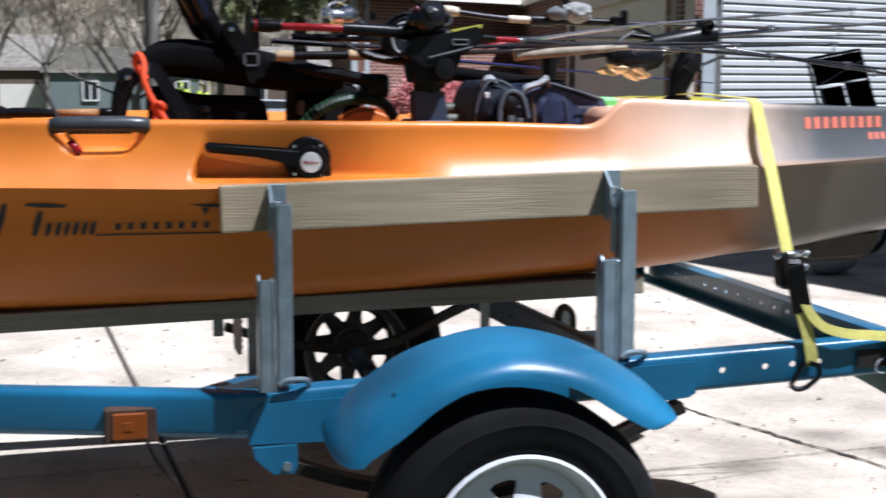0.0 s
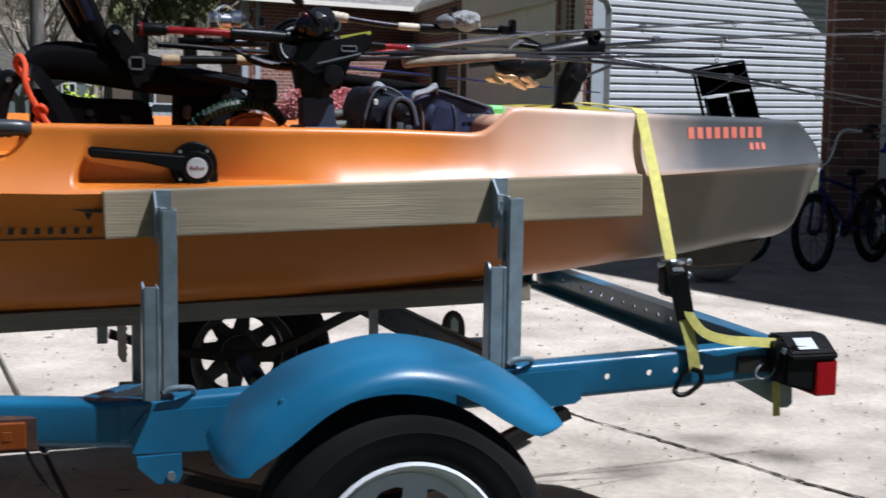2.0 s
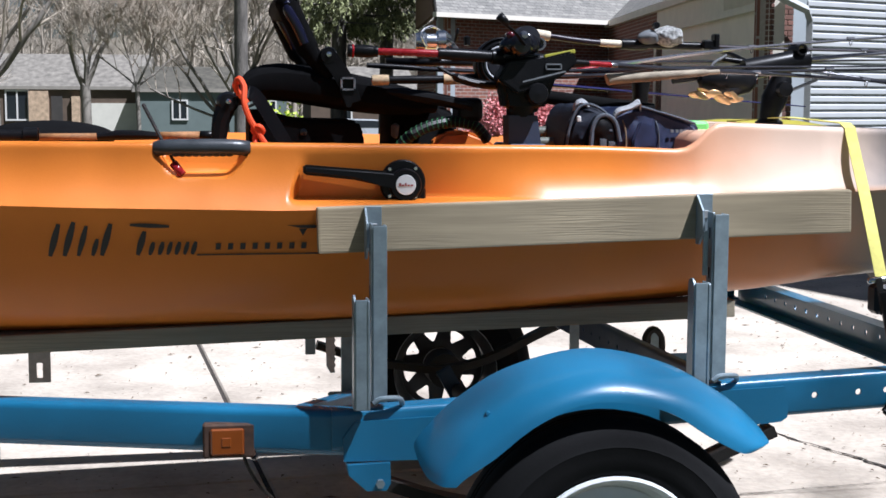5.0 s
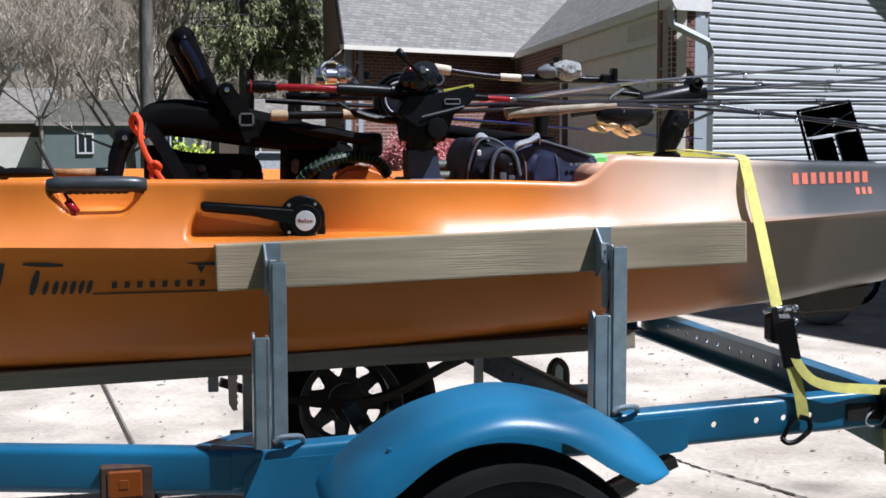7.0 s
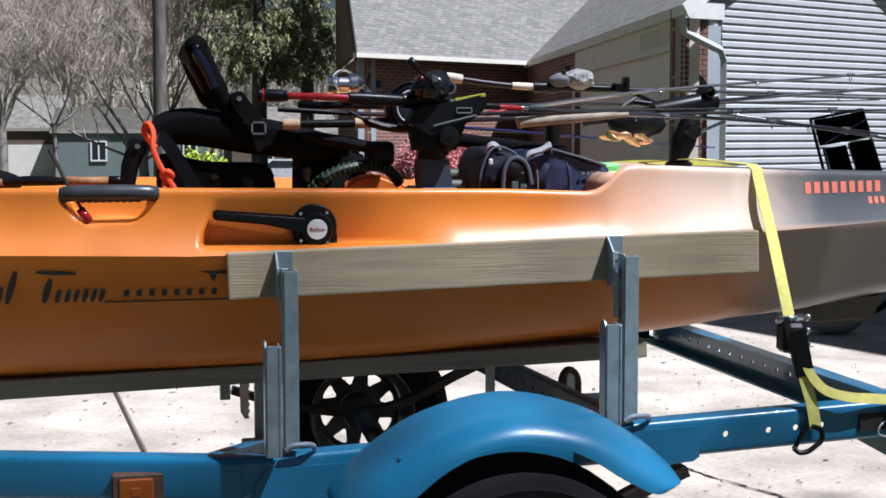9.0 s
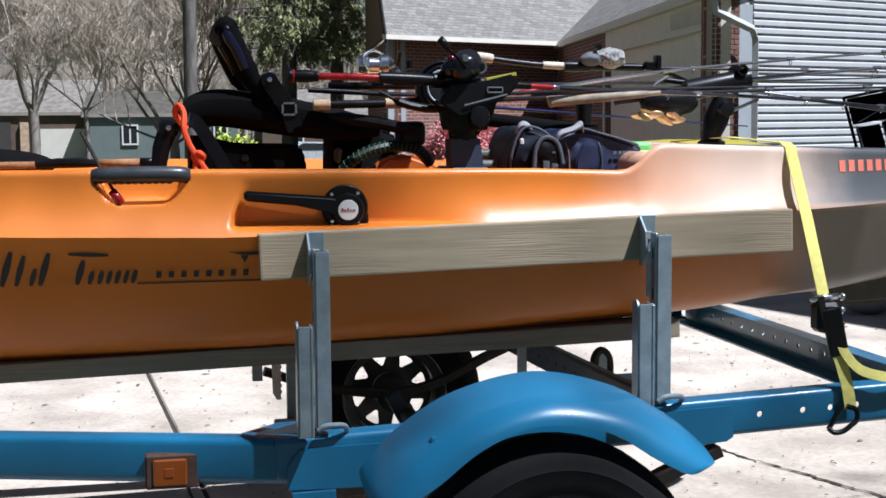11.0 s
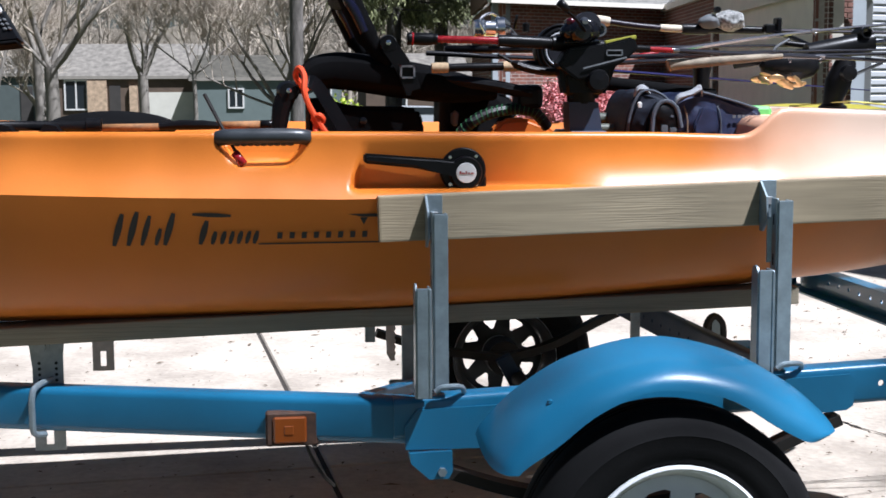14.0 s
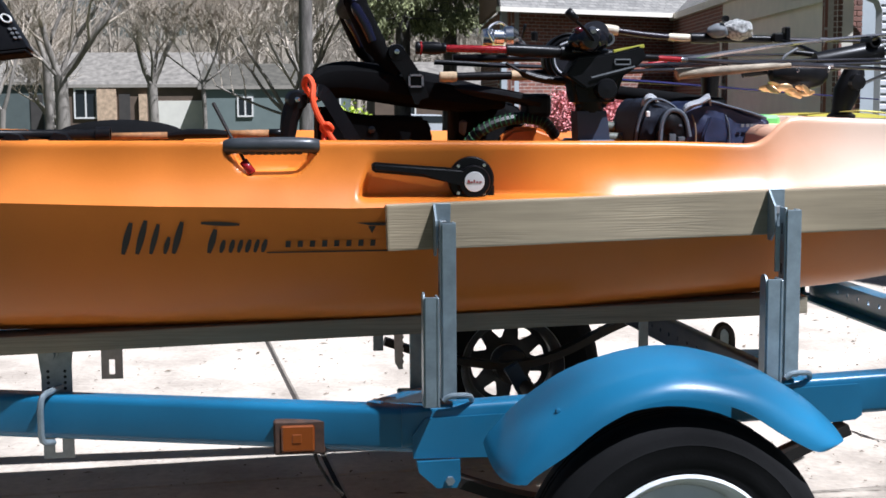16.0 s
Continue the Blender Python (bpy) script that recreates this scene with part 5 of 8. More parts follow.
fishing_rod("thin dark rod sloping down past the stern", [(1.05, 0.64, 1.24), (1.255, 0.62, 1.214), (1.52, 0.61, 1.178), (1.80, 0.60, 1.138), (2.1, 0.60, 1.094)], [(0.0, 0.10, 0.007, M_BLACK), (0.22, 0.40, 0.0050, M_SILVER)], M_GRAPH, guides_at=(0.48, 0.66, 0.85))
fishing_rod("indigo rod lying low across the far side", [(0.50, 0.80, 1.184), (0.70, 0.80, 1.172), (1.02, 0.80, 1.147), (1.35, 0.80, 1.122)], [(0.0, 0.06, 0.008, M_INDIGO)], M_INDIGO, base_r=0.005)
fishing_rod("thin dark rod beside the casting rod", [(0.14, 0.40, 1.212), (0.45, 0.42, 1.20), (0.9, 0.50, 1.214), (1.6, 0.60, 1.225)], [(0.0, 0.12, 0.006, M_BLACK)], M_GRAPH)


def spinning_reel():
    root = thing("spinning_reel", (0.34, 0.70, 1.25), "silver spinning reel with an open bail", "fishing reel", "reels on the rods")
    c = Vector((0.335, 0.70, 1.278))
    part("spool", lathe([(0.0, -0.045), (0.020, -0.043), (0.024, -0.02), (0.019, -0.015), (0.019, 0.008), (0.026, 0.012), (0.028, 0.03), (0.016, 0.045), (0.0, 0.047)], c, "X", 20), M_CHROME, root, smooth=True)
    part("bail", tube(smooth_path([c + Vector((-0.02, -0.03, -0.01)), c + Vector((-0.03, -0.02, 0.02)), c + Vector((0.0, 0.0, 0.036)), c + Vector((0.03, 0.01, 0.02))], 5), 0.0034, 6), M_CHROME, root, smooth=True)
    part("reel_foot", tube([c + Vector((0.03, 0, 0)), c + Vector((0.055, 0, -0.02)), c + Vector((0.06, 0, -0.045))], [0.015, 0.011, 0.009], 10), M_SILVER, root, smooth=True)
    part("crank", tube([c + Vector((0.055, -0.01, 0.0)), c + Vector((0.058, -0.03, 0.03))], 0.004, 8), M_BLACK, root, smooth=True)
    part("knob", lathe([(0.0, 0.0), (0.008, 0.0), (0.009, 0.02), (0.0, 0.024)], c + Vector((0.080, -0.03, -0.010)), "Z", 12), M_BLACK, root, smooth=True)
    root = thing("fishing_rod", (0.42, 0.7, 1.225), "dark rod that carries the spinning reel", "fishing rod", "rods on the kayak")
    part("grip", tube([(0.22, 0.70, 1.228), (0.46, 0.70, 1.228)], 0.010, 10), M_BLACK, root, smooth=True)
    part("blank", tube([(0.46, 0.70, 1.228), (1.3, 0.72, 1.238), (1.8, 0.74, 1.25)], [0.005, 0.003, 0.0015], 8), M_GRAPH, root, smooth=True)


spinning_reel()


def wrapped_reel():
    root = thing("wrapped_reel", (0.93, 0.80, 1.27), "reel wrapped in a white speckled cloth", "fishing reel", "reels on the rods")
    m = mat("speckled_cloth", (0.72, 0.72, 0.69), 0.8, var=0.10, scale=130, second=(0.10, 0.10, 0.10), bump=0.001)
    for k, (c, r, mm, nm) in enumerate((((0.966, 0.80, 1.300), 0.042, m, "cloth"), ((0.912, 0.79, 1.298), 0.030, M_GREYN, "reel_body"))):
        bm = bmesh.new()
        bmesh.ops.create_icosphere(bm, subdivisions=3, radius=r, matrix=Matrix.Translation(c))
        for v in bm.verts:
            d = (v.co - Vector(c))
            v.co = Vector(c) + d * (1 + 0.30 * noise.noise(d * 38 + Vector((k, 3, 1)))) * 1.0
            v.co.z = c[2] + (v.co.z - c[2]) * 0.62
        part(nm, bm, mm, root, smooth=True)
    part("knob", lathe([(0.0, -0.008), (0.008, -0.008), (0.009, 0.006), (0.0, 0.008)], (0.925, 0.77, 1.327), "Y", 12), M_BLACK, root, smooth=True)
    root = thing("rod_clip", (1.08, 0.78, 1.26), "black rod clip beside a rod butt", "rod holder")
    bm = box(1.055, 1.092, 0.775, 0.795, 1.268, 1.292, 0.003)
    box(1.083, 1.097, 0.77, 0.80, 1.262, 1.308, 0.003, bm)
    part("clip_body", bm, M_BLACK, root)


wrapped_reel()


def wooden_handle():
    bm = tube(smooth_path([(0.645, 0.25, 1.180), (0.66, 0.25, 1.183), (0.75, 0.25, 1.189), (0.84, 0.25, 1.196), (0.90, 0.25, 1.20)], 5), [0.0115, 0.0135, 0.0135] + [0.013 - 0.0004 * q for q in range(15)] + [0.0055] * 3, 12)
    whole("net_handle", bm, M_WOODH, "bare pale wooden net handle lying over the rods", "net handle", smooth=True)


wooden_handle()


def front_holder():
    root = thing("rod_holder", (0.45, 0.16, 0.88), "black rod holder on a slate coloured base", "rod holder", "rod holders")
    bm = box(0.404, 0.488, 0.13, 0.30, 0.88, 1.046, 0.006)
    part("base_plate", bm, M_SLATE, root, "slate blue moulded foot")
    bm = prism([(0.410, 1.046), (0.478, 1.046), (0.470, 1.105), (0.408, 1.105)], "Y", 0.155, 0.215)
    part("base_post", bm, M_SLATE, root, "slate blue moulded post")
    part("swivel", tube([(0.440, 0.185, 1.10), (0.440, 0.18, 1.14), (0.450, 0.17, 1.185)], [0.030, 0.032, 0.032], 14), M_BLACK, root, smooth=True)
    bm = prism([(0.400, 1.112), (0.482, 1.112), (0.498, 1.150), (0.512, 1.190), (0.385, 1.190), (0.392, 1.150)], "Y", 0.150, 0.205)
    bmesh.ops.bevel(bm, geom=bm.edges[:], offset=0.012, segments=3, affect="EDGES")
    part("swivel_housing", bm, M_BLACK, root, smooth=True)
    part("lock_knob", lathe([(0.0, -0.022), (0.020, -0.020), (0.024, -0.006), (0.022, 0.01), (0.0, 0.012)], (0.462, 0.135, 1.150), "Y", 16), M_BLACK, root, smooth=True)
    bm = prism([(0.378, 1.180), (0.400, 1.215), (0.47, 1.222), (0.535, 1.238), (0.548, 1.215), (0.520, 1.190), (0.47, 1.160), (0.42, 1.150)], "Y", 0.125, 0.185)
    bmesh.ops.bevel(bm, geom=bm.edges[:], offset=0.004, segments=2, affect="EDGES")
    cr = part("cradle", bm, M_BLACK, root, "black open cradle")
    bm = bmesh.new()
    for q in ((0.478, 0.512, 1.199, 1.2015), (0.478, 0.512, 1.209, 1.2115), (0.478, 0.480, 1.199, 1.211), (0.510, 0.512, 1.199, 1.211)):
        box(q[0], q[1], 0.1215, 0.1235, q[2], q[3], 0, bm)
    part("label_outline", bm, M_GREYN, cr)
    part("cross_line", bar((0.43, 0.121, 1.174), (0.52, 0.121, 1.196), 0.002, 0.003), M_GREYN, root)
    part("strap_tip", bar((0.48, 0.145, 1.226), (0.545, 0.145, 1.238), 0.012, 0.008, 0.002), M_YELL, root, "yellow strap tip")
    part("lower_tray", tube(smooth_path([(0.27, 0.22, 1.205), (0.32, 0.22, 1.180), (0.38, 0.22, 1.168), (0.43, 0.21, 1.17)], 5), [0.006] * 4 + [0.016] * 12, 10, flat=0.6), M_BLACK, root, smooth=True)


def rear_holder():
    root = thing("rod_holder", (1.17, 0.62, 1.04), "black tube rod holder on a swivel post at the stern", "rod holder", "rod holders")
    bm = lathe([(0.034, 1.075), (0.034, 1.085), (0.024, 1.092), (0.018, 1.10)], (1.165, 0.60, 0), "Z", 20)
    part("foot", bm, M_BLACK, root, smooth=True)
    part("post", tube([(1.165, 0.60, 1.05), (1.165, 0.60, 1.10), (1.176, 0.60, 1.14), (1.196, 0.60, 1.19), (1.20, 0.60, 1.205)], [0.03, 0.024, 0.032, 0.026, 0.02], 14), M_BLACK, root, smooth=True)
    part("tube_holder", tube([(1.095, 0.60, 1.213), (1.12, 0.60, 1.216), (1.25, 0.60, 1.240), (1.262, 0.60, 1.242)], [0.024, 0.026, 0.026, 0.024], 16), M_BLACK, root, smooth=True)
    part("clamp_knob", lathe([(0.0, -0.02), (0.018, -0.018), (0.02, 0.0), (0.0, 0.004)], (1.185, 0.565, 1.165), "Y", 14), M_BLACK, root, smooth=True)
    part("lever", bar((1.19, 0.57, 1.155), (1.275, 0.57, 1.190), 0.008, 0.008, 0.002), M_GREYN, root)
    part("arm", tube([(1.12, 0.60, 1.225), (1.10, 0.69, 1.252), (1.077, 0.785, 1.272)], 0.006, 8), M_BLACK, root, smooth=True)
    part("end_notch", lathe([(0.010, -0.03), (0.014, -0.03), (0.014, 0.03), (0.010, 0.03)], (1.235, 0.60, 1.262), "Y", 14), M_BLACK, root, smooth=True)
    root = thing("fishing_reel", (1.04, 0.58, 1.15), "black casting reel hanging below its rod", "fishing reel", "reels on the rods")
    part("reel_body", lathe([(0.0, -0.078), (0.018, -0.07), (0.032, -0.045), (0.037, -0.012), (0.037, 0.02), (0.028, 0.055), (0.014, 0.07), (0.0, 0.074)], (1.050, 0.59, 1.184), "X", 22), M_BLACK, root, smooth=True)
    part("spool", lathe([(0.0, -0.034), (0.02, -0.033), (0.022, -0.028)], (1.055, 0.59, 1.182), "Y", 18), M_GRAPH, root, smooth=True)
    part("bail", tube(smooth_path([(1.0, 0.585, 1.195), (1.01, 0.585, 1.225), (1.045, 0.585, 1.247)], 5), 0.004, 6), M_GREYN, root, smooth=True)
    rnd = random.Random(7)
    root = thing("spinner_lure", (0.98, 0.55, 1.14), "bunch of gold lure blades hanging from a rod", "fishing lure")
    for k in range(16):
        c = Vector((0.948 + 0.007 * k, 0.54 + rnd.uniform(-0.015, 0.015), 1.160 + rnd.uniform(-0.010, 0.012) - 0.0013 * k))
        bm = bmesh.new()
        bmesh.ops.create_icosphere(bm, subdivisions=2, radius=0.0125, matrix=Matrix.Translation(c) @ Euler((rnd.uniform(-0.5, 0.5), rnd.uniform(-0.2, 0.7), rnd.uniform(-0.6, 0.6))).to_matrix().to_4x4() @ Matrix.Diagonal((1.5, 0.14, 0.55, 1)))
        part("blade", bm, M_GOLD, root, smooth=True)
    part("post", tube([(0.87, 0.72, 1.06), (0.87, 0.72, 1.15), (0.872, 0.72, 1.20)], [0.022, 0.02, 0.026], 12), M_BLACK, thing("rod_holder", (0.87, 0.72, 0.88), "black rod holder post beside the bags", "rod holder", "rod holders"), smooth=True)


front_holder()
rear_holder()


def tackle_bag(body, pocket, y0, y1, label, piping, strap_pts):
    """A soft bag: body and pocket are outlines in x and z; piping: heights of bindings along the front."""
    x0, x1 = min(p[0] for p in body), max(p[0] for p in body)
    root = thing("tackle_bag", ((x0 + x1) / 2, (y0 + y1) / 2, 0.885), label, "bag", "tackle bags in the rear well")

    def soft(poly, a, b, r):
        bm = prism([(p.x, p.z) for p in smooth_path([(x, 0, z) for x, z in poly], 3)], "Y", a, b)
        bmesh.ops.bevel(bm, geom=[e for e in bm.edges if abs(e.verts[0].co.y - e.verts[1].co.y) < 1e-6], offset=r, segments=3, affect="EDGES", clamp_overlap=True)
        bmesh.ops.triangulate(bm, faces=bm.faces[:])
        for q in range(3):
            bmesh.ops.subdivide_edges(bm, edges=[e for e in bm.edges if e.calc_length() > 0.018], cuts=1)
            bmesh.ops.triangulate(bm, faces=bm.faces[:])
        for v in bm.verts:
            p = v.co.copy()
            v.co.y += 0.010 * noise.noise(p * 19) + 0.004 * noise.noise(p * 55)
            v.co.z += 0.005 * noise.noise(p * 24 + Vector((5, 0, 0)))
        return bm
    part("bag_body", soft(body, y0, y1, 0.012), M_NAVY if pocket else M_ROYAL, root, smooth=True)
    if pocket:
        part("front_pocket", soft(pocket, y0 - 0.03, y0 + 0.02, 0.009), M_BLACK, root, "black front pocket", True)
        edge = smooth_path([(x + 0.004, y0 - 0.030, z) for x, z in pocket[:-1]], 4)
        part("binding", tube(edge, 0.0052, 8), M_BIND, root, "grey edge binding", True)
        part("zip_pull", box(pocket[0][0] - 0.020, pocket[0][0] - 0.010, y0 - 0.006, y0 - 0.001, 1.088, 1.102, 0.002), M_WHITEP, root)
        part("zip", ribbon([(pocket[0][0] + 0.016, y0 - 0.034, 1.076), (pocket[-1][0] - 0.016, y0 - 0.034, 1.070)], 0.005, 0.003, (0, 0, 1)), M_BIND, root)
    edge = smooth_path([(x + 0.003, y0 - 0.002, z) for x, z in body[:-2]], 4)
    part("binding", tube(edge, 0.0032, 6), M_BIND, root, "grey edge binding", True)
    for x, m in piping:
        part("piping", tube(smooth_path([(x, y0 - 0.003, 0.89), (x + 0.002, y0 - 0.004, 1.04), (x - 0.004, y0 - 0.001, 1.085), (x - 0.012, y0 + 0.02, 1.106)], 4), 0.0018, 6), m, root, smooth=True)
    part("carry_loop", ribbon(smooth_path(strap_pts, 5), 0.018, 0.004, (0.2, 1, 0.6)), M_WEB, root, "pale grey carrying strap")
    return root


M_WEB = mat("pale_webbing", (0.34, 0.35, 0.37), 0.8, var=0.2, scale=40, fine=600, bump=0.0006)
M_BIND = mat("grey_binding", (0.085, 0.10, 0.125), 0.8, var=0.2, scale=40, fine=600, bump=0.0005)
M_TANP = plain("tan_piping", (0.28, 0.20, 0.13), 0.6)
b1 = tackle_bag([(0.578, 0.885), (0.583, 1.03), (0.592, 1.085), (0.610, 1.120), (0.634, 1.128), (0.664, 1.116), (0.690, 1.092), (0.704, 1.05), (0.706, 0.885)], [(0.628, 0.885), (0.631, 1.05), (0.643, 1.094), (0.664, 1.104), (0.686, 1.088), (0.697, 1.045), (0.698, 0.885)], 0.36, 0.60, "navy tackle bag with grey binding and front pocket", [], [(0.606, 0.38, 1.116), (0.612, 0.37, 1.130), (0.624, 0.37, 1.134), (0.640, 0.38, 1.126)])
b2 = tackle_bag([(0.700, 0.885), (0.698, 1.075), (0.712, 1.106), (0.755, 1.122), (0.80, 1.112), (0.85, 1.098), (0.892, 1.084), (0.905, 1.058), (0.905, 0.885)], [], 0.38, 0.62, "longer navy tackle bag with a pale carrying strap", [(0.728, M_TANP), (0.806, M_BIND)], [(0.694, 0.37, 1.092), (0.705, 0.365, 1.112), (0.735, 0.365, 1.122), (0.756, 0.37, 1.132), (0.766, 0.39, 1.120)])
bm = prism([(0.742, 0.90), (0.744, 1.05), (0.760, 1.088), (0.798, 1.080), (0.800, 0.90)], "Y", 0.370, 0.384)
bmesh.ops.bevel(bm, geom=bm.edges[:], offset=0.004, segments=2, affect="EDGES")
part("side_panel", bm, M_ROYAL, b2, "royal blue nylon panel")
part("top_panel", ribbon(smooth_path([(0.755, 0.40, 1.125), (0.80, 0.395, 1.114), (0.85, 0.392, 1.100), (0.888, 0.392, 1.086)], 4), 0.026, 0.003, (0, 1, 0)), M_ROYAL, b2, "royal blue nylon panel")
for x, h in ((0.660, 1.052), (0.680, 1.046)):
    part("pouch", box(x - 0.008, x + 0.008, 0.318, 0.332, 0.94, h, 0.005, seg=2), M_VINYL, b1, "clear vinyl pouch", True)
for x in (0.834, 0.846, 0.856, 0.866):
    part("label_bar", box(x, x + 0.007, 0.373, 0.376, 1.064, 1.071), M_GREYN, b2)
for y, z, r in ((0.56, 1.062, 0.014), (0.48, 1.040, 0.012)):
    bm = tube([(0.49, y, z), (0.60, y, z - 0.001)], r, 12)
    whole("rod_tube", bm, M_OLIVE, "grey olive tube lying beside the bags", "tube", "tubes beside the bags", smooth=True)
bm = tube([(0.60, 0.645, 1.145), (0.88, 0.645, 1.112)], 0.017, 12)
whole("rolled_mat", bm, M_FOAM, "black rolled cover lying behind the bags", "rolled cover", smooth=True)
bm = box(0.898, 0.945, 0.42, 0.56, 0.95, 1.090, 0.008)
whole("lime_box", bm, M_LIME, "lime green plastic box behind the bags", "tackle box")


def hose():
    root = thing("coiled_hose", (0.3, 0.3, 0.9), "black coiled leash with green stripes", "leash")
    P = smooth_path([(0.185, 0.28, 1.0), (0.205, 0.28, 1.045), (0.245, 0.29, 1.073), (0.29, 0.30, 1.086), (0.33, 0.31, 1.089), (0.37, 0.32, 1.080), (0.40, 0.34, 1.05)], 8)
    part("core", tube(P, 0.0125, 10), M_BLACK, root, smooth=True)
    for k in range(3, len(P) - 3, 2):
        d = (P[k + 1] - P[k - 1]).normalized()
        side = Vector((0, 1, 0))
        up = d.cross(side).normalized()
        ring = [P[k] + (side * math.cos(a) + up * math.sin(a)) * 0.0127 + d * 0.005 * math.cos(a) for a in [i * math.pi / 5 for i in range(11)]]
        part("coil", tube(ring, 0.0013, 6), M_GREENS, root, smooth=True)


hose()
bm = prism([(0.27, 0.885), (0.43, 0.885), (0.43, 1.035), (0.40, 1.055), (0.36, 1.070), (0.31, 1.066), (0.28, 1.04)], "Y", 0.38, 0.62)
bmesh.ops.bevel(bm, geom=bm.edges[:], offset=0.010, segments=3, affect="EDGES")
M_ORANGE = mat("orange_console", (0.62, 0.16, 0.02), 0.45, var=0.08, scale=20)
whole("drive_console", bm, M_ORANGE, "orange moulded console in front of the bags", "console", smooth=True)
bm = box(0.20, 0.30, 0.42, 0.52, 1.05, 1.085, 0.006)
whole("grey_box", bm, M_GREYN, "small grey tackle tray on the console", "tackle box")

def fish_finder():
    root = thing("fish_finder", (-0.80, 0.42, 1.03), "black fish finder with dark screen and round keypad", "fish finder")
    lean = Matrix.Identity(4)
    lean[0][2] = -0.50
    tilt = Matrix.Translation((-0.847, 0.40, 1.284)) @ Matrix.Rotation(radians(-4), 4, "Y") @ Matrix.Rotation(radians(-14), 4, "X") @ Matrix.Rotation(radians(-8), 4, "Z") @ lean

    def place(bm):
        bmesh.ops.transform(bm, matrix=tilt, verts=bm.verts)
        return bm
    part("housing", place(box(-0.17, 0.095, -0.012, 0.04, -0.058, 0.085, 0.010, seg=2)), M_BLACK, root, smooth=True)
    part("screen", place(box(-0.155, 0.042, -0.0155, -0.0135, -0.042, 0.072)), M_SCREEN, root, "dark glossy screen")
    part("dial", place(lathe([(0.0070, -0.014), (0.008, -0.017), (0.0105, -0.017), (0.0115, -0.013)], (0.086, 0, 0.010), "Y", 18)), M_WHITEP, root, "pale ring button", True)
    for i in range(3):
        for j in range(2):
            part("button", place(lathe([(0.0, -0.016), (0.003, -0.0155), (0.0036, -0.012)], (0.080 + 0.010 * j, 0, -0.014 - 0.010 * i), "Y", 8)), M_GREYN, root, smooth=True)
    part("lower_lip", place(box(-0.165, 0.088, -0.011, 0.035, -0.067, -0.0585, 0.003)), M_FOAM, root)
    part("bracket", tube([(-0.84, 0.42, 1.21), (-0.835, 0.42, 1.17), (-0.84, 0.42, 1.12), (-0.84, 0.42, 1.05)], [0.03, 0.022, 0.02, 0.034], 12), M_BLACK, root, smooth=True)


fish_finder()


def bow_clutter():
    bm = bmesh.new()
    bmesh.ops.create_icosphere(bm, subdivisions=4, radius=1, matrix=Matrix.Translation((-0.58, 0.74, 1.045)) @ Matrix.Diagonal((0.155, 0.13, 0.040, 1)))
    whole("hatch_cover", bm, M_FOAM, "low black domed hatch cover on the foredeck", "hatch cover", smooth=True)
    root = thing("paddle", (-0.7, 0.36, 1.03), "black paddle shaft lying along the gunwale", "paddle")
    part("shaft", tube([(-1.5, 0.36, 1.066), (-0.57, 0.36, 1.060)], 0.011, 10), M_BLACK, root, smooth=True)
    part("drip_ring", lathe([(0.011, -0.02), (0.016, -0.02), (0.016, 0.01), (0.011, 0.01)], (-0.57, 0.36, 1.060), "X", 14), M_BLACK, root, smooth=True)
    for x in (-0.76, -0.665):
        r2 = thing("paddle_clip", (x, 0.33, 1.03), "black rubber paddle clip on the gunwale", "clip", "clips on the gunwale")
        part("clip", prism([(x - 0.03, 1.035), (x + 0.035, 1.035), (x + 0.018, 1.062), (x - 0.005, 1.066)], "Y", 0.31, 0.38), M_BLACK, r2)
    root = thing("fishing_rod", (-0.35, 0.42, 1.04), "rod with cork handle lying on the foredeck", "fishing rod", "rods on the kayak")
    part("grip", tube([(-0.315, 0.42, 1.056), (-0.225, 0.42, 1.057)], 0.0095, 10), M_CORKB, root, smooth=True)
    part("grip", tube([(-0.57, 0.42, 1.054), (-0.44, 0.42, 1.055)], 0.0080, 10), M_CORKB, root, smooth=True)
    part("reel_seat", tube([(-0.445, 0.42, 1.055), (-0.40, 0.42, 1.058), (-0.35, 0.42, 1.058), (-0.31, 0.42, 1.056)], [0.008, 0.0115, 0.011, 0.008], 10), M_BLACK, root, smooth=True)
    part("blank", tube([(-1.6, 0.42, 1.058), (-0.56, 0.42, 1.054)], [0.002, 0.005], 8), M_GRAPH, root, smooth=True)
    part("butt", tube([(-0.225, 0.42, 1.057), (-0.19, 0.42, 1.057)], 0.011, 10), M_BLACK, root, smooth=True)
    root = thing("hook_tool", (-0.27, 0.08, 0.985), "thin steel pick with a red grip behind the handle", "hand tool")
    part("rod", tube([(-0.335, 0.20, 1.125), (-0.30, 0.14, 1.06), (-0.268, 0.085, 1.005)], [0.004, 0.0035, 0.003], 8), M_STEEL, root, smooth=True)
    part("grip", tube([(-0.275, 0.088, 1.012), (-0.258, 0.080, 0.990)], 0.009, 8), M_RED2, root, smooth=True)


bow_clutter()

# ---- neighbouring house ----
M_SHING = None


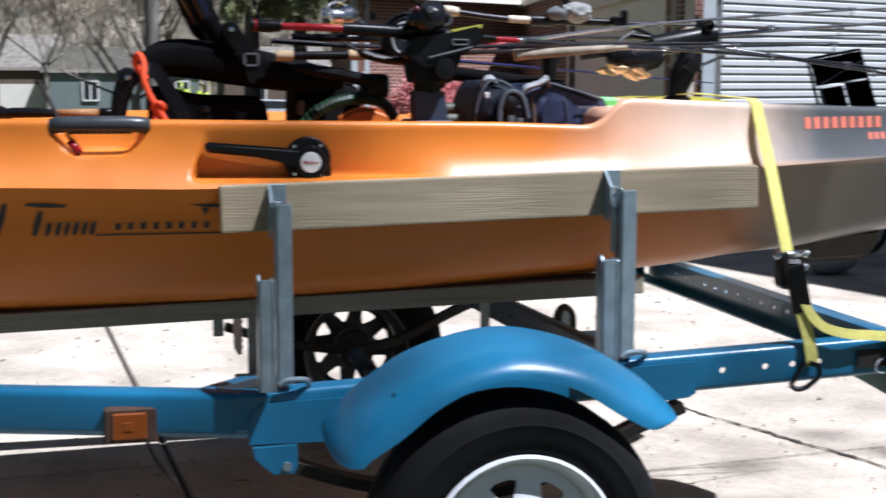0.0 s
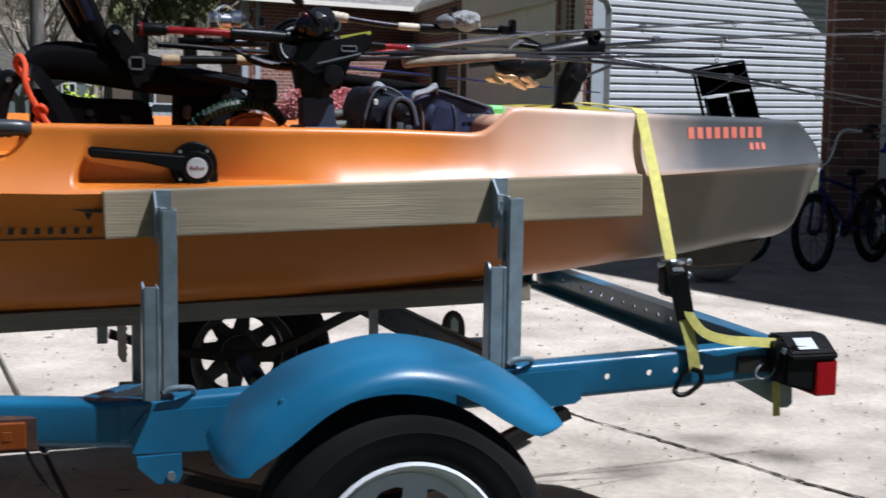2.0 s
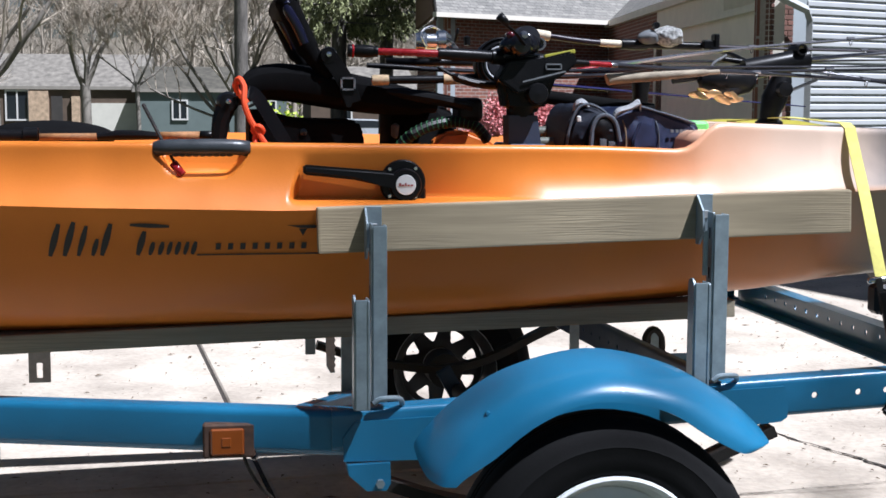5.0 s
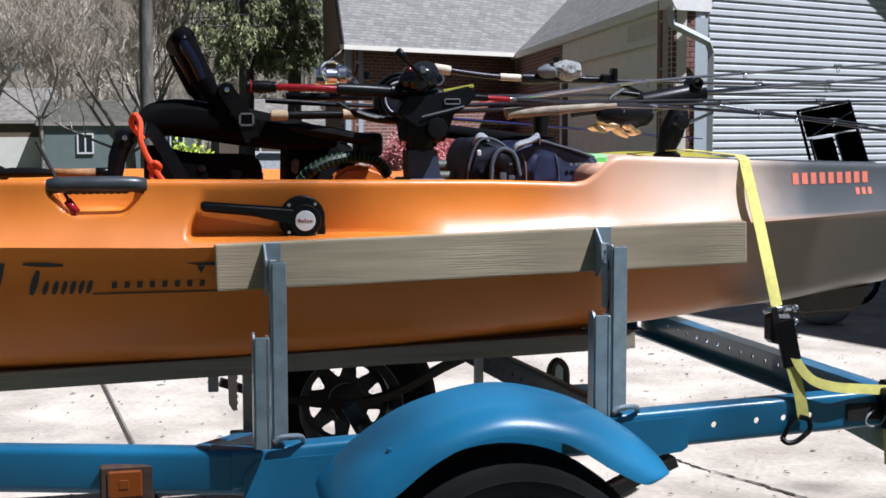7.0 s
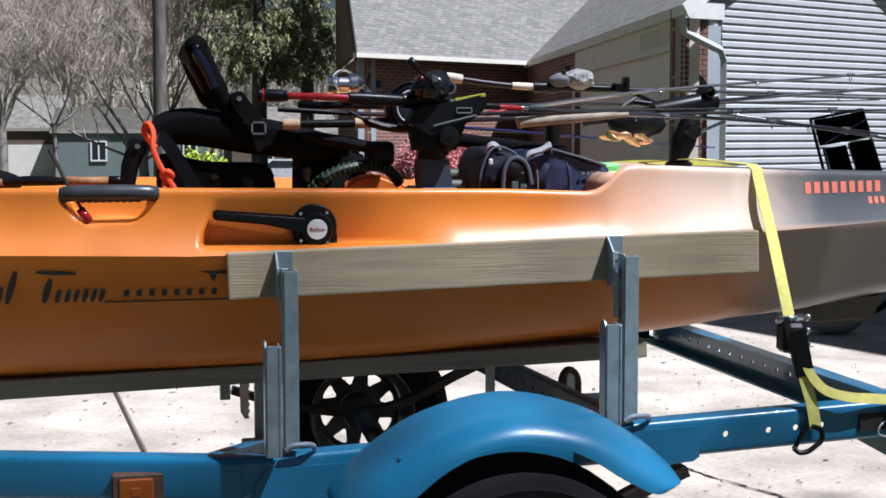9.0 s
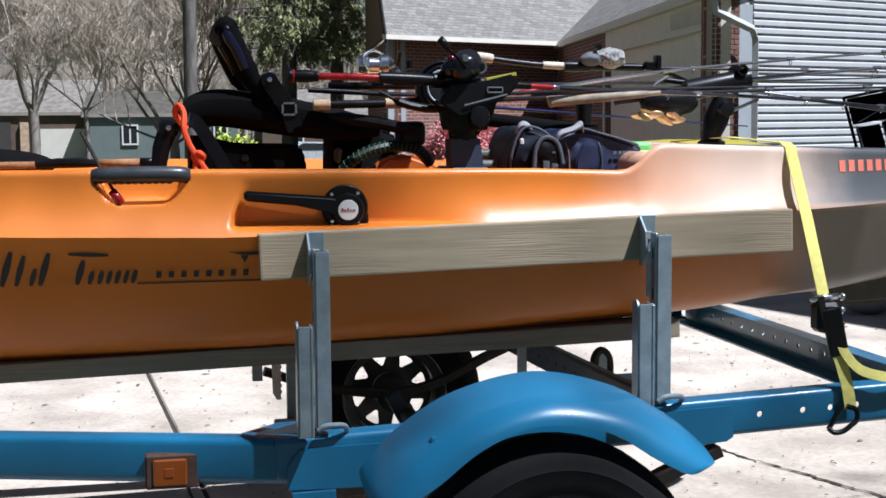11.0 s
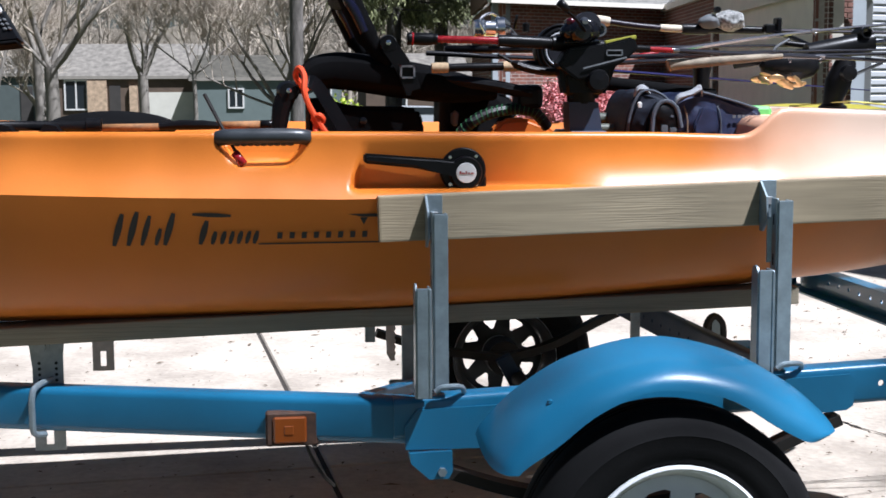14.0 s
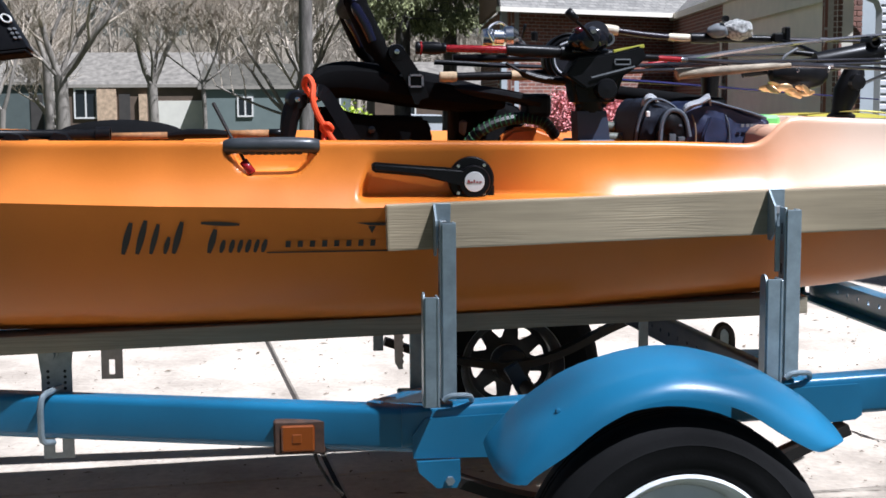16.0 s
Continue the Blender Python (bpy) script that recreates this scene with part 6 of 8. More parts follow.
def brick_material(name, a, b, mortar, sx=0.203, sz=0.0677, bump=0.006):
    m = bpy.data.materials.new(name)
    m.use_nodes = True
    n, k = m.node_tree.nodes, m.node_tree.links
    bs = n["Principled BSDF"]
    co = n.new("ShaderNodeTexCoord")
    mp = n.new("ShaderNodeMapping")
    k.new(co.outputs["UV"], mp.inputs[0])
    br = n.new("ShaderNodeTexBrick")
    br.inputs["Scale"].default_value = 1.0
    br.inputs["Brick Width"].default_value, br.inputs["Row Height"].default_value = sx, sz
    br.inputs["Mortar Size"].default_value = 0.006
    br.inputs["Color1"].default_value, br.inputs["Color2"].default_value, br.inputs["Mortar"].default_value = (*a, 1), (*b, 1), (*mortar, 1)
    br.offset = 0.5
    k.new(mp.outputs[0], br.inputs[0])
    nz = n.new("ShaderNodeTexNoise")
    nz.inputs["Scale"].default_value = 14
    k.new(mp.outputs[0], nz.inputs[0])
    x = n.new("ShaderNodeMix")
    x.data_type, x.blend_type = "RGBA", "OVERLAY"
    x.inputs[0].default_value = 0.45
    k.new(br.outputs[0], x.inputs[6])
    k.new(nz.outputs[0], x.inputs[7])
    k.new(x.outputs[2], bs.inputs["Base Color"])
    bs.inputs["Roughness"].default_value = 0.9
    bp = n.new("ShaderNodeBump")
    bp.inputs["Distance"].default_value = bump
    bp.invert = True
    k.new(br.outputs["Fac"], bp.inputs["Height"])
    k.new(bp.outputs[0], bs.inputs["Normal"])
    return m


def random_tint(name, base, rough=0.8, amount=0.35):
    """Pieces of one kind whose shade differs from piece to piece."""
    m = mat(name, base, rough, var=0.15, scale=25, bump=0.001)
    n, k = m.node_tree.nodes, m.node_tree.links
    b = n["Principled BSDF"]
    src = b.inputs["Base Color"].links[0].from_socket
    oi = n.new("ShaderNodeObjectInfo")
    r = n.new("ShaderNodeMapRange")
    r.inputs[3].default_value, r.inputs[4].default_value = 1 - amount, 1 + amount * 0.6
    k.new(oi.outputs["Random"], r.inputs[0])
    x = n.new("ShaderNodeMix")
    x.data_type, x.blend_type = "RGBA", "MULTIPLY"
    x.inputs[0].default_value = 1
    k.new(src, x.inputs[6])
    k.new(r.outputs[0], x.inputs[7])
    k.new(x.outputs[2], b.inputs["Base Color"])
    return m


M_BRICKW = brick_material("red_brick_wall", (0.25, 0.098, 0.066), (0.17, 0.072, 0.055), (0.40, 0.35, 0.31))
M_SHING = brick_material("grey_shingles", (0.225, 0.215, 0.195), (0.145, 0.14, 0.13), (0.09, 0.087, 0.08), 0.22, 0.11, 0.01)
M_BRICK = random_tint("red_brick", (0.165, 0.080, 0.060))
M_MORTAR = mat("mortar", (0.40, 0.35, 0.30), 0.9, var=0.1, scale=20)
M_DOWN = mat("pale_grey_aluminium", (0.42, 0.43, 0.43), 0.5, var=0.08, scale=6)
M_SIDING = mat("grey_vinyl_siding", (0.46, 0.47, 0.48), 0.5, var=0.05, scale=3)
M_DOORW = mat("cream_garage_door", (0.84, 0.78, 0.69), 0.55, var=0.05, scale=3)
M_SOFFIT = mat("cream_trim", (0.76, 0.71, 0.62), 0.6, var=0.05, scale=4)
M_GTRIM = mat("grey_trim", (0.33, 0.36, 0.38), 0.6, var=0.05, scale=4)
M_GLASSD = plain("dark_glass", (0.02, 0.025, 0.03), 0.06)
# near-black base colour carries the darkness of the unlit interior
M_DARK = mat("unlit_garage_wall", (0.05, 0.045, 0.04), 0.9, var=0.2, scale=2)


def uv_face(bm, corners, uvs):
    """A flat panel with its own measure in metres."""
    lay = bm.loops.layers.uv.verify()
    f = bm.faces.new([bm.verts.new(c) for c in corners])
    for l, uv in zip(f.loops, uvs):
        l[lay].uv = uv
    return f


def slab_panel(a, b, z0, z1, thick, z0b=None, z1b=None):
    """An upright wall panel from a to b, thick towards its back."""
    a, b = Vector((*a, 0)), Vector((*b, 0))
    d = (b - a)
    L = d.length
    d /= L
    back = Vector((-d.y, d.x, 0)) * thick
    bm = bmesh.new()
    z0b = z0 if z0b is None else z0b
    z1b = z1 if z1b is None else z1b
    F = [a + Vector((0, 0, z0)), b + Vector((0, 0, z0b)), b + Vector((0, 0, z1b)), a + Vector((0, 0, z1))]
    U = [(0, z0), (L, z0b), (L, z1b), (0, z1)]
    uv_face(bm, F, U)
    B = [p + back for p in F]
    uv_face(bm, B[::-1], U[::-1])
    for i in range(4):
        j = (i + 1) % 4
        uv_face(bm, [F[j], F[i], B[i], B[j]], [(0, 0), (1, 0), (1, thick), (0, thick)])
    return bm


def roof_panel(corners, thick):
    """A sloped roof panel, four corners in order: eave a, eave b, ridge b, ridge a."""
    c = [Vector(p) for p in corners]
    bm = bmesh.new()
    e = (c[1] - c[0]).normalized()
    nrm = (c[1] - c[0]).cross(c[3] - c[0]).normalized()
    if nrm.z < 0:
        nrm = -nrm
    s = nrm.cross(e)
    U = [((p - c[0]).dot(e), (p - c[0]).dot(s)) for p in c]
    uv_face(bm, c, U)
    lo = [p - nrm * thick for p in c]
    uv_face(bm, lo[::-1], U[::-1])
    for i in range(4):
        j = (i + 1) % 4
        uv_face(bm, [c[j], c[i], lo[i], lo[j]], [(0, 0), (0.3, 0), (0.3, 0.1), (0, 0.1)])
    return bm


def shared_pieces(name, mesh_bm, material, parent, places):
    me = bpy.data.meshes.new(name)
    mesh_bm.to_mesh(me)
    mesh_bm.free()
    me.materials.append(material)
    root = parent
    while root.parent:
        root = root.parent
    for m in places:
        ob = new(name, me)
        ob.parent = parent
        ob.matrix_basis = Matrix.Translation(-BASES[root.name]) @ m


def brick_pier(parent, a, d, width, z0, z1, face_out):
    """Courses of single bricks in front of a mortar core; a: left foot, d: along, face_out: towards the viewer."""
    a, d, o = Vector(a), Vector(d).normalized(), Vector(face_out).normalized()
    core = bmesh.new()
    rot = Matrix((d, -o, Vector((0, 0, 1)))).transposed().to_4x4()
    bmesh.ops.create_cube(core, size=1, matrix=Matrix.Translation(a + d * width / 2 - o * 0.10 + Vector((0, 0, (z0 + z1) / 2))) @ rot @ Matrix.Diagonal((width - 0.01, 0.18, z1 - z0, 1)))
    part("mortar_core", core, M_MORTAR, parent)
    bl = 0.194
    n = max(1, round(width / 0.203))
    step_x = width / n
    places = []
    row = 0
    z = z0
    while z < z1:
        off = 0.5 * (row % 2)
        for k in range(-1, n + 1):
            x0, x1 = max(0, (k + off) * step_x), min(width, (k + 1 + off) * step_x)
            if x1 - x0 > 0.03:
                mm = Matrix.Translation(a + d * (x0 + x1) / 2 - o * (0.045 + random.uniform(0, 0.003)) + Vector((0, 0, z + 0.029))) @ rot @ Matrix.Diagonal(((x1 - x0 - 0.009) / bl, 1, 1, 1))
                places.append(mm)
        z += 0.0677
        row += 1
    shared_pieces("brick", box(-bl / 2, bl / 2, -0.05, 0.05, -0.0285, 0.0285, 0.003), M_BRICK, parent, places)


P0, PC, PL, PR_ = Vector((6.74, 14.0)), Vector((8.40, 26.8)), Vector((4.29, 24.4)), Vector((11.9, 16.2))
UA = (PC - P0).normalized()
VA = (PR_ - P0).normalized()
EAVE = 2.80


def neighbour_house():
    root = thing("brick_house", (8.0, 17.0, -0.15), "single-storey brick house with grey shingles and vinyl gable", "house")

    def on(s, out=0.0):
        n = Vector((-UA.y, UA.x))
        return P0 + UA * s + n * out

    def front(s, out=0.0):
        n = Vector((VA.y, -VA.x))
        return P0 + VA * s + n * out
    # garage wing, wall with the door
    part("wall", slab_panel(on(12.9), on(7.4), -0.2, EAVE, 0.2), M_BRICKW, root, "red brick wall")
    part("wall", slab_panel(on(7.4), on(0.06), 2.34, EAVE, 0.2), M_SOFFIT, root, "cream header over the garage door")
    part("wall", slab_panel(on(0.06), on(0.0), -0.2, EAVE, 0.2), M_SOFFIT, root, "cream return beside the garage door")
    door = part("garage_door", slab_panel(on(7.4, -0.10), on(0.06, -0.10), -0.2, 2.34, 0.05), M_DOORW, root, "cream panelled garage door")
    n = Vector((-UA.y, UA.x))
    for r in range(4):
        z0 = -0.14 + r * 0.61
        bm = slab_panel(on(7.3, -0.082), on(0.10, -0.082), z0, z0 + 0.585, 0.018)
        bmesh.ops.bevel(bm, geom=bm.edges[:], offset=0.012, segments=1, affect="EDGES")
        part("panel", bm, M_DOORW, door)
    for k in range(34):
        s0 = 0.5 + k * 0.055
        part("louvre", slab_panel(on(s0 + 0.02, 0.02), on(s0, 0.02), 2.40, 2.62, 0.02), M_SOFFIT, root)
    part("door_frame", slab_panel(on(7.55, 0.02), on(7.40, 0.02), -0.2, 2.40, 0.1), M_SOFFIT, root)
    part("door_frame", slab_panel(on(7.5, 0.015), on(0.04, 0.015), 2.30, 2.38, 0.06), M_SOFFIT, root)
    # far wall of the main wing
    part("wall", slab_panel(PL, PC, -0.2, EAVE, 0.2), M_BRICKW, root, "red brick wall under the eave")
    w = (PC - PL).normalized()
    part("corner_trim", slab_panel(PL - w * 0.1 + Vector((w.y, -w.x)) * 0.03, PL + w * 0.35 + Vector((w.y, -w.x)) * 0.03, -0.2, EAVE, 0.05), M_GTRIM, root, "grey corner board")
    back = Vector((0.09, 0.996))
    part("wall", slab_panel(PL + back * 8, PL, -0.2, EAVE, 0.2), M_BRICKW, root, "red brick end wall")
    # gable of the wing: brick pier, grey trim, siding
    fo = Vector((VA.y, -VA.x, 0))
    brick_pier(root, (*front(0.0, 0.03), 0), (VA.x, VA.y, 0), 0.406, -0.15, EAVE, fo)
    part("wall", slab_panel(front(0.02, -0.17), front(0.42, -0.17), -0.2, EAVE, 0.1), M_BRICKW, root)
    part("corner_trim", slab_panel(front(0.41, 0.02), front(0.66, 0.02), -0.2, 2.6, 0.1), M_GTRIM, root, "grey corner board")
    part("wall", slab_panel(front(0.41, -0.02), front(5.6, -0.02), -0.2, 2.74, 0.15), M_SIDING, root)
    courses = []
    rot = Matrix((Vector((VA.x, VA.y, 0)), -fo, Vector((0, 0, 1)))).transposed().to_4x4()
    bm = prism([(-0.004, 0.0), (-0.036, 0.0), (-0.038, 0.006), (-0.036, 0.056), (-0.014, 0.076), (-0.009, 0.1016), (0.0, 0.1016)], "X", 0.0, 4.94)
    for k in range(29):
        p = front(0.66)
        courses.append(Matrix.Translation((p.x, p.y, -0.2 + 0.1016 * k)) @ rot)
    shared_pieces("siding_board", bm, M_SIDING, root, courses)
    gz = 2.74
    for k in range(14):
        z = gz + 0.1016 * k
        s0, s1 = 0.2 + 0.1016 * k / 0.62, 5.4 - 0.1016 * k / 0.62
        if s1 - s0 > 0.2:
            bm = prism([(-0.004, 0.0), (-0.036, 0.0), (-0.038, 0.006), (-0.036, 0.056), (-0.014, 0.076), (-0.009, 0.1016), (0.0, 0.1016)], "X", s0, s1)
            p = front(0.0)
            bmesh.ops.transform(bm, matrix=Matrix.Translation((p.x, p.y, z)) @ rot, verts=bm.verts)
            part("siding_board", bm, M_SIDING, root)
    # downspout and gutters
    P = [Vector((6.60, 13.72, 2.68)), Vector((6.63, 13.72, 2.47)), Vector((6.90, 13.80, 2.37)), Vector((7.20, 13.92, 2.27)), Vector((7.27, 13.97, 2.14)), Vector((7.27, 13.97, -0.1))]
    bm = tube(P, 0.055, 4, caps=True)
    part("downspout", bm, M_DOWN, root, "pale grey bent downspout")
    gut = [Vector((*on(s, 0.05), EAVE - 0.05)) for s in (-0.35, 12.9)]
    part("gutter", bar(gut[0], gut[1], 0.12, 0.13), M_SOFFIT, root, "cream eave gutter")
    g2 = PL - w * 0.5 + Vector((w.y, -w.x)) * 0.42
    g3 = PC + w * 0.1 + Vector((w.y, -w.x)) * 0.42
    part("gutter", bar((g2.x, g2.y, EAVE - 0.05), (g3.x, g3.y, EAVE - 0.035), 0.12, 0.09), M_SOFFIT, root, "cream eave gutter")
    # roofs
    mid = 2.8
    rz = EAVE + 0.62 * (mid + 0.4)
    e0, e1 = on(-0.4, 0.10), on(16.0, 0.10)
    r0, r1 = on(-0.4, 0) + VA * mid, on(16.0, 0) + VA * mid
    part("roof", roof_panel([(*e0, EAVE), (*e1, EAVE), (*r1, rz), (*r0, rz)], 0.06), M_SHING, root, "grey shingled roof")
    f0, f1 = on(-0.4, 0) + VA * 6.0, on(16.0, 0) + VA * 6.0
    part("roof", roof_panel([(*f1, EAVE), (*f0, EAVE), (*r0, rz), (*r1, rz)], 0.06), M_SHING, root, "grey shingled roof")
    for p, q in ((e0, r0), (f0, r0)):
        part("rake_board", bar((*(p - UA * 0.01), EAVE - 0.08), (*(q - UA * 0.01), rz - 0.08), 0.03, 0.19), M_WHITE, root, "white rake board")
    bm = bar((*on(-0.39, 0.10), EAVE - 0.06), (*(on(-0.39, 0) + VA * 0.55), EAVE - 0.06), 0.04, 0.20)
    part("eave_return", bm, M_WHITE, root, "white boxed eave return")
    o = Vector((w.y, -w.x))
    m0, m1 = PL - w * 0.45 + o * 0.42, PC + w * 4 + o * 0.42
    q0, q1 = m0 + back * 6.5, m1 + back * 6.5
    part("roof", roof_panel([(*m0, EAVE), (*m1, EAVE), (*q1, EAVE + 3.9), (*q0, EAVE + 3.9)], 0.06), M_SHING, root, "grey shingled main roof")
    part("rake_board", bar((*(m0 - w * 0.01), EAVE - 0.08), (*(q0 - w * 0.01), EAVE + 3.82), 0.03, 0.2), M_STEEL, root, "brown rake board")
    bm = prism([(0, EAVE), (6.3, EAVE), (6.3, EAVE + 3.7)], "X", -0.05, 0.05)
    bmesh.ops.transform(bm, matrix=Matrix.Translation((PL.x - 0.1, PL.y, 0)) @ Matrix((Vector((w.x, w.y, 0)), Vector((back.x, back.y, 0)), Vector((0, 0, 1)))).transposed().to_4x4(), verts=bm.verts)
    part("gable_wall", bm, mat("brown_gable", (0.21, 0.12, 0.085), 0.8, var=0.1, scale=4), root, "brown gable end")


neighbour_house()


# ---- garage with the open door ----
def own_garage():
    root = thing("garage", (7.2, 4.0, -0.15), "brick garage with a wide open door in its own shade", "garage")
    w = Vector((0.29, -0.957)).normalized()
    o = Vector((-0.957, -0.29)).normalized()
    a = Vector((6.06, 6.93))
    brick_pier(root, (*a, 0), (0.42, -0.16, 0), 0.39, -0.12, 2.9, (-0.36, -0.93, 0))
    e = a + Vector((0.42, -0.16)).normalized() * 0.39
    part("door_jamb", slab_panel(e + Vector((-0.01, -0.02)), e + Vector((0.13, -0.05)), -0.12, 2.7, 0.10), M_WHITE, root, "white door jamb")
    # walls behind and round the opening
    part("wall", slab_panel(a + Vector((5.5, 2.2)), a + Vector((0.02, 0.16)), -0.12, 2.9, 0.2), M_BRICKW, root, "red brick side wall")
    b0 = e + Vector((0.14, -0.05))
    part("header", slab_panel(b0, b0 + w * 5.0, 2.5, 3.4, 0.2), M_SIDING, root, "header over the open door")
    part("wall", slab_panel(b0 + w * 5.0, b0 + w * 6.2, -0.12, 3.4, 0.2), M_BRICKW, root)
    inn = -o
    c0, c1 = b0 + inn * 6.0, b0 + w * 6.2 + inn * 6.0
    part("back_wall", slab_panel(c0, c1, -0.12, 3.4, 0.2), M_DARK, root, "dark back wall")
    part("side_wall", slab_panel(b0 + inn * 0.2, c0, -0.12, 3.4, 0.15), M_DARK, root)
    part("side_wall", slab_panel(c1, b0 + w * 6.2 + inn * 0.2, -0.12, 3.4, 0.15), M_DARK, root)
    bm = bmesh.new()
    mid = (b0 + c1) / 2
    uv_face(bm, [(*(b0 - w * 0.6 + o * 0.1), 3.42), (*(b0 + w * 6.8 + o * 0.1), 3.42), (*(c1 + w * 0.6), 3.42), (*(c0 - w * 0.6), 3.42)], [(0, 0)] * 4)
    bmesh.ops.solidify(bm, geom=bm.faces[:], thickness=0.1)
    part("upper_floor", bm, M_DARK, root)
    # upper storey and eave, out of view, added and sized to shade the drive
    part("upper_wall", slab_panel(b0 - w * 0.8, b0 + w * 6.4, 3.4, 7.2, 0.2), M_SIDING, root, "grey sided upper storey, out of view, added to shade the drive")
    part("upper_wall", slab_panel(c0 - w * 0.8, b0 - w * 0.8, 3.4, 7.2, 0.2), M_SIDING, root, "grey sided upper storey, out of view, added to shade the drive")
    p0, p1 = b0 - w * 0.9 + o * 1.25, b0 + w * 7.2 + o * 1.25
    q0, q1 = p0 + inn * 5.5, p1 + inn * 5.5
    part("roof", roof_panel([(*p0, 7.1), (*p1, 7.1), (*q1, 9.6), (*q0, 9.6)], 0.12), M_SHING, root, "grey shingled roof")
    part("garage_floor", prism([(*b0,), (*(b0 + w * 6.2),), (*c1,), (*c0,)], "Z", -0.1, 0.012), M_CONC, root)


own_garage()


def bicycle(base, heading, frame_m, label, scale=1.0, lean=0.0, rise=0.0):
    root = thing("bicycle", base, label, "bicycle", "bicycles at the garage")
    T = Matrix.Translation(base) @ Matrix.Rotation(radians(heading), 4, "Z") @ Matrix.Rotation(radians(lean), 4, "X") @ Matrix.Diagonal((scale, scale, scale, 1))

    def place(bm):
        bmesh.ops.transform(bm, matrix=T, verts=bm.verts)
        return bm
    R = 0.31
    for x in (-0.48, 0.48):
        bm = lathe([(R - 0.05, -0.022), (R - 0.02, -0.030), (R - 0.004, -0.018), (R, 0.0), (R - 0.004, 0.018), (R - 0.02, 0.030), (R - 0.05, 0.022)], (x, 0, R), "Y", 40)
        wheel = part("wheel", place(bm), M_TYRE, root, "knobbly black tyre", True)
        bm = lathe([(R - 0.065, -0.014), (R - 0.046, -0.016), (R - 0.046, 0.016), (R - 0.065, 0.014), (R - 0.065, -0.014)], (x, 0, R), "Y", 40)
        part("rim", place(bm), M_STEEL, wheel, smooth=True)
        bm = tube([(x, -0.03, R), (x, 0.03, R)], 0.025, 10)
        for k in range(14):
            an = k * 2 * math.pi / 14
            tube([(x, 0.02 * (-1) ** k, R), (x + (R - 0.04) * math.cos(an), 0, R + (R - 0.04) * math.sin(an))], 0.0022, 4, bm)
        part("spokes", place(bm), M_STEEL, wheel)
    fr = [((-0.48, 0, R), (-0.08, 0, 0.30)), ((-0.48, 0, R), (-0.16, 0, 0.62)), ((-0.08, 0, 0.30), (-0.18, 0, 0.72)), ((-0.08, 0, 0.30), (0.36, 0, 0.66)), ((-0.16, 0, 0.62), (0.34, 0, 0.74)), ((0.33, 0, 0.80), (0.37, 0, 0.62))]
    bm = bmesh.new()
    for a, b in fr:
        tube([a, b], 0.019, 8, bm)
    part("frame", place(bm), frame_m, root, smooth=True)
    bm = bmesh.new()
    for y in (-0.05, 0.05):
        tube([(0.37, y, 0.62), (0.48, y, R)], 0.015, 8, bm)
    tube([(0.37, -0.05, 0.62), (0.37, 0.05, 0.62)], 0.018, 8, bm)
    part("fork", place(bm), frame_m, root, smooth=True)
    bm = tube(smooth_path([(0.24, -0.30, 0.95 + rise), (0.31, -0.16, 0.95 + rise), (0.34, -0.06, 0.86), (0.34, 0.06, 0.86), (0.31, 0.16, 0.95 + rise), (0.24, 0.30, 0.95 + rise)], 5), 0.011, 8)
    tube([(0.335, 0, 0.78), (0.34, 0, 0.87)], 0.014, 8, bm)
    part("handlebar", place(bm), M_GALV, root, smooth=True)
    for s in (-1, 1):
        part("bar_grip", place(tube([(0.24, 0.30 * s, 0.95 + rise), (0.19, 0.37 * s, 0.945 + rise)], 0.016, 8)), M_BLACK, root, smooth=True)
    bm = bmesh.new()
    bmesh.ops.create_icosphere(bm, subdivisions=2, radius=1, matrix=Matrix.Translation((-0.20, 0, 0.76)) @ Matrix.Diagonal((0.13, 0.07, 0.035, 1)))
    part("saddle", place(bm), M_BLACK, root, smooth=True)
    part("crank_set", place(lathe([(0.0, -0.006), (0.07, -0.006), (0.07, 0.006), (0.0, 0.006)], (-0.08, -0.05, 0.30), "Y", 20)), M_CHROME, root)
    part("pedal_arm", place(bar((-0.08, -0.07, 0.30), (0.03, -0.08, 0.19), 0.018, 0.012)), M_CHROME, root)


M_BIKE = mat("blue_bicycle_paint", (0.004, 0.007, 0.075), 0.3, var=0.1, scale=20)
M_BIKE2 = mat("light_blue_paint", (0.008, 0.035, 0.14), 0.3, var=0.1, scale=20)
bicycle((4.99, 5.06, 0.012), 208, M_BIKE, "dark blue childrens bicycle standing before the garage", 0.80, 4, 0.14)
bicycle((5.62, 5.47, 0.012), 250, M_BIKE2, "light blue bicycle turned towards the drive", 0.84, -5, 0.10)
bicycle((6.15, 5.75, 0.012), 228, M_BIKE, "blue bicycle parked against another one", 0.90, 7)
bicycle((4.25, 5.35, 0.012), 15, M_STEEL, "black bicycle partly hidden behind the stern", 0.55, 4)


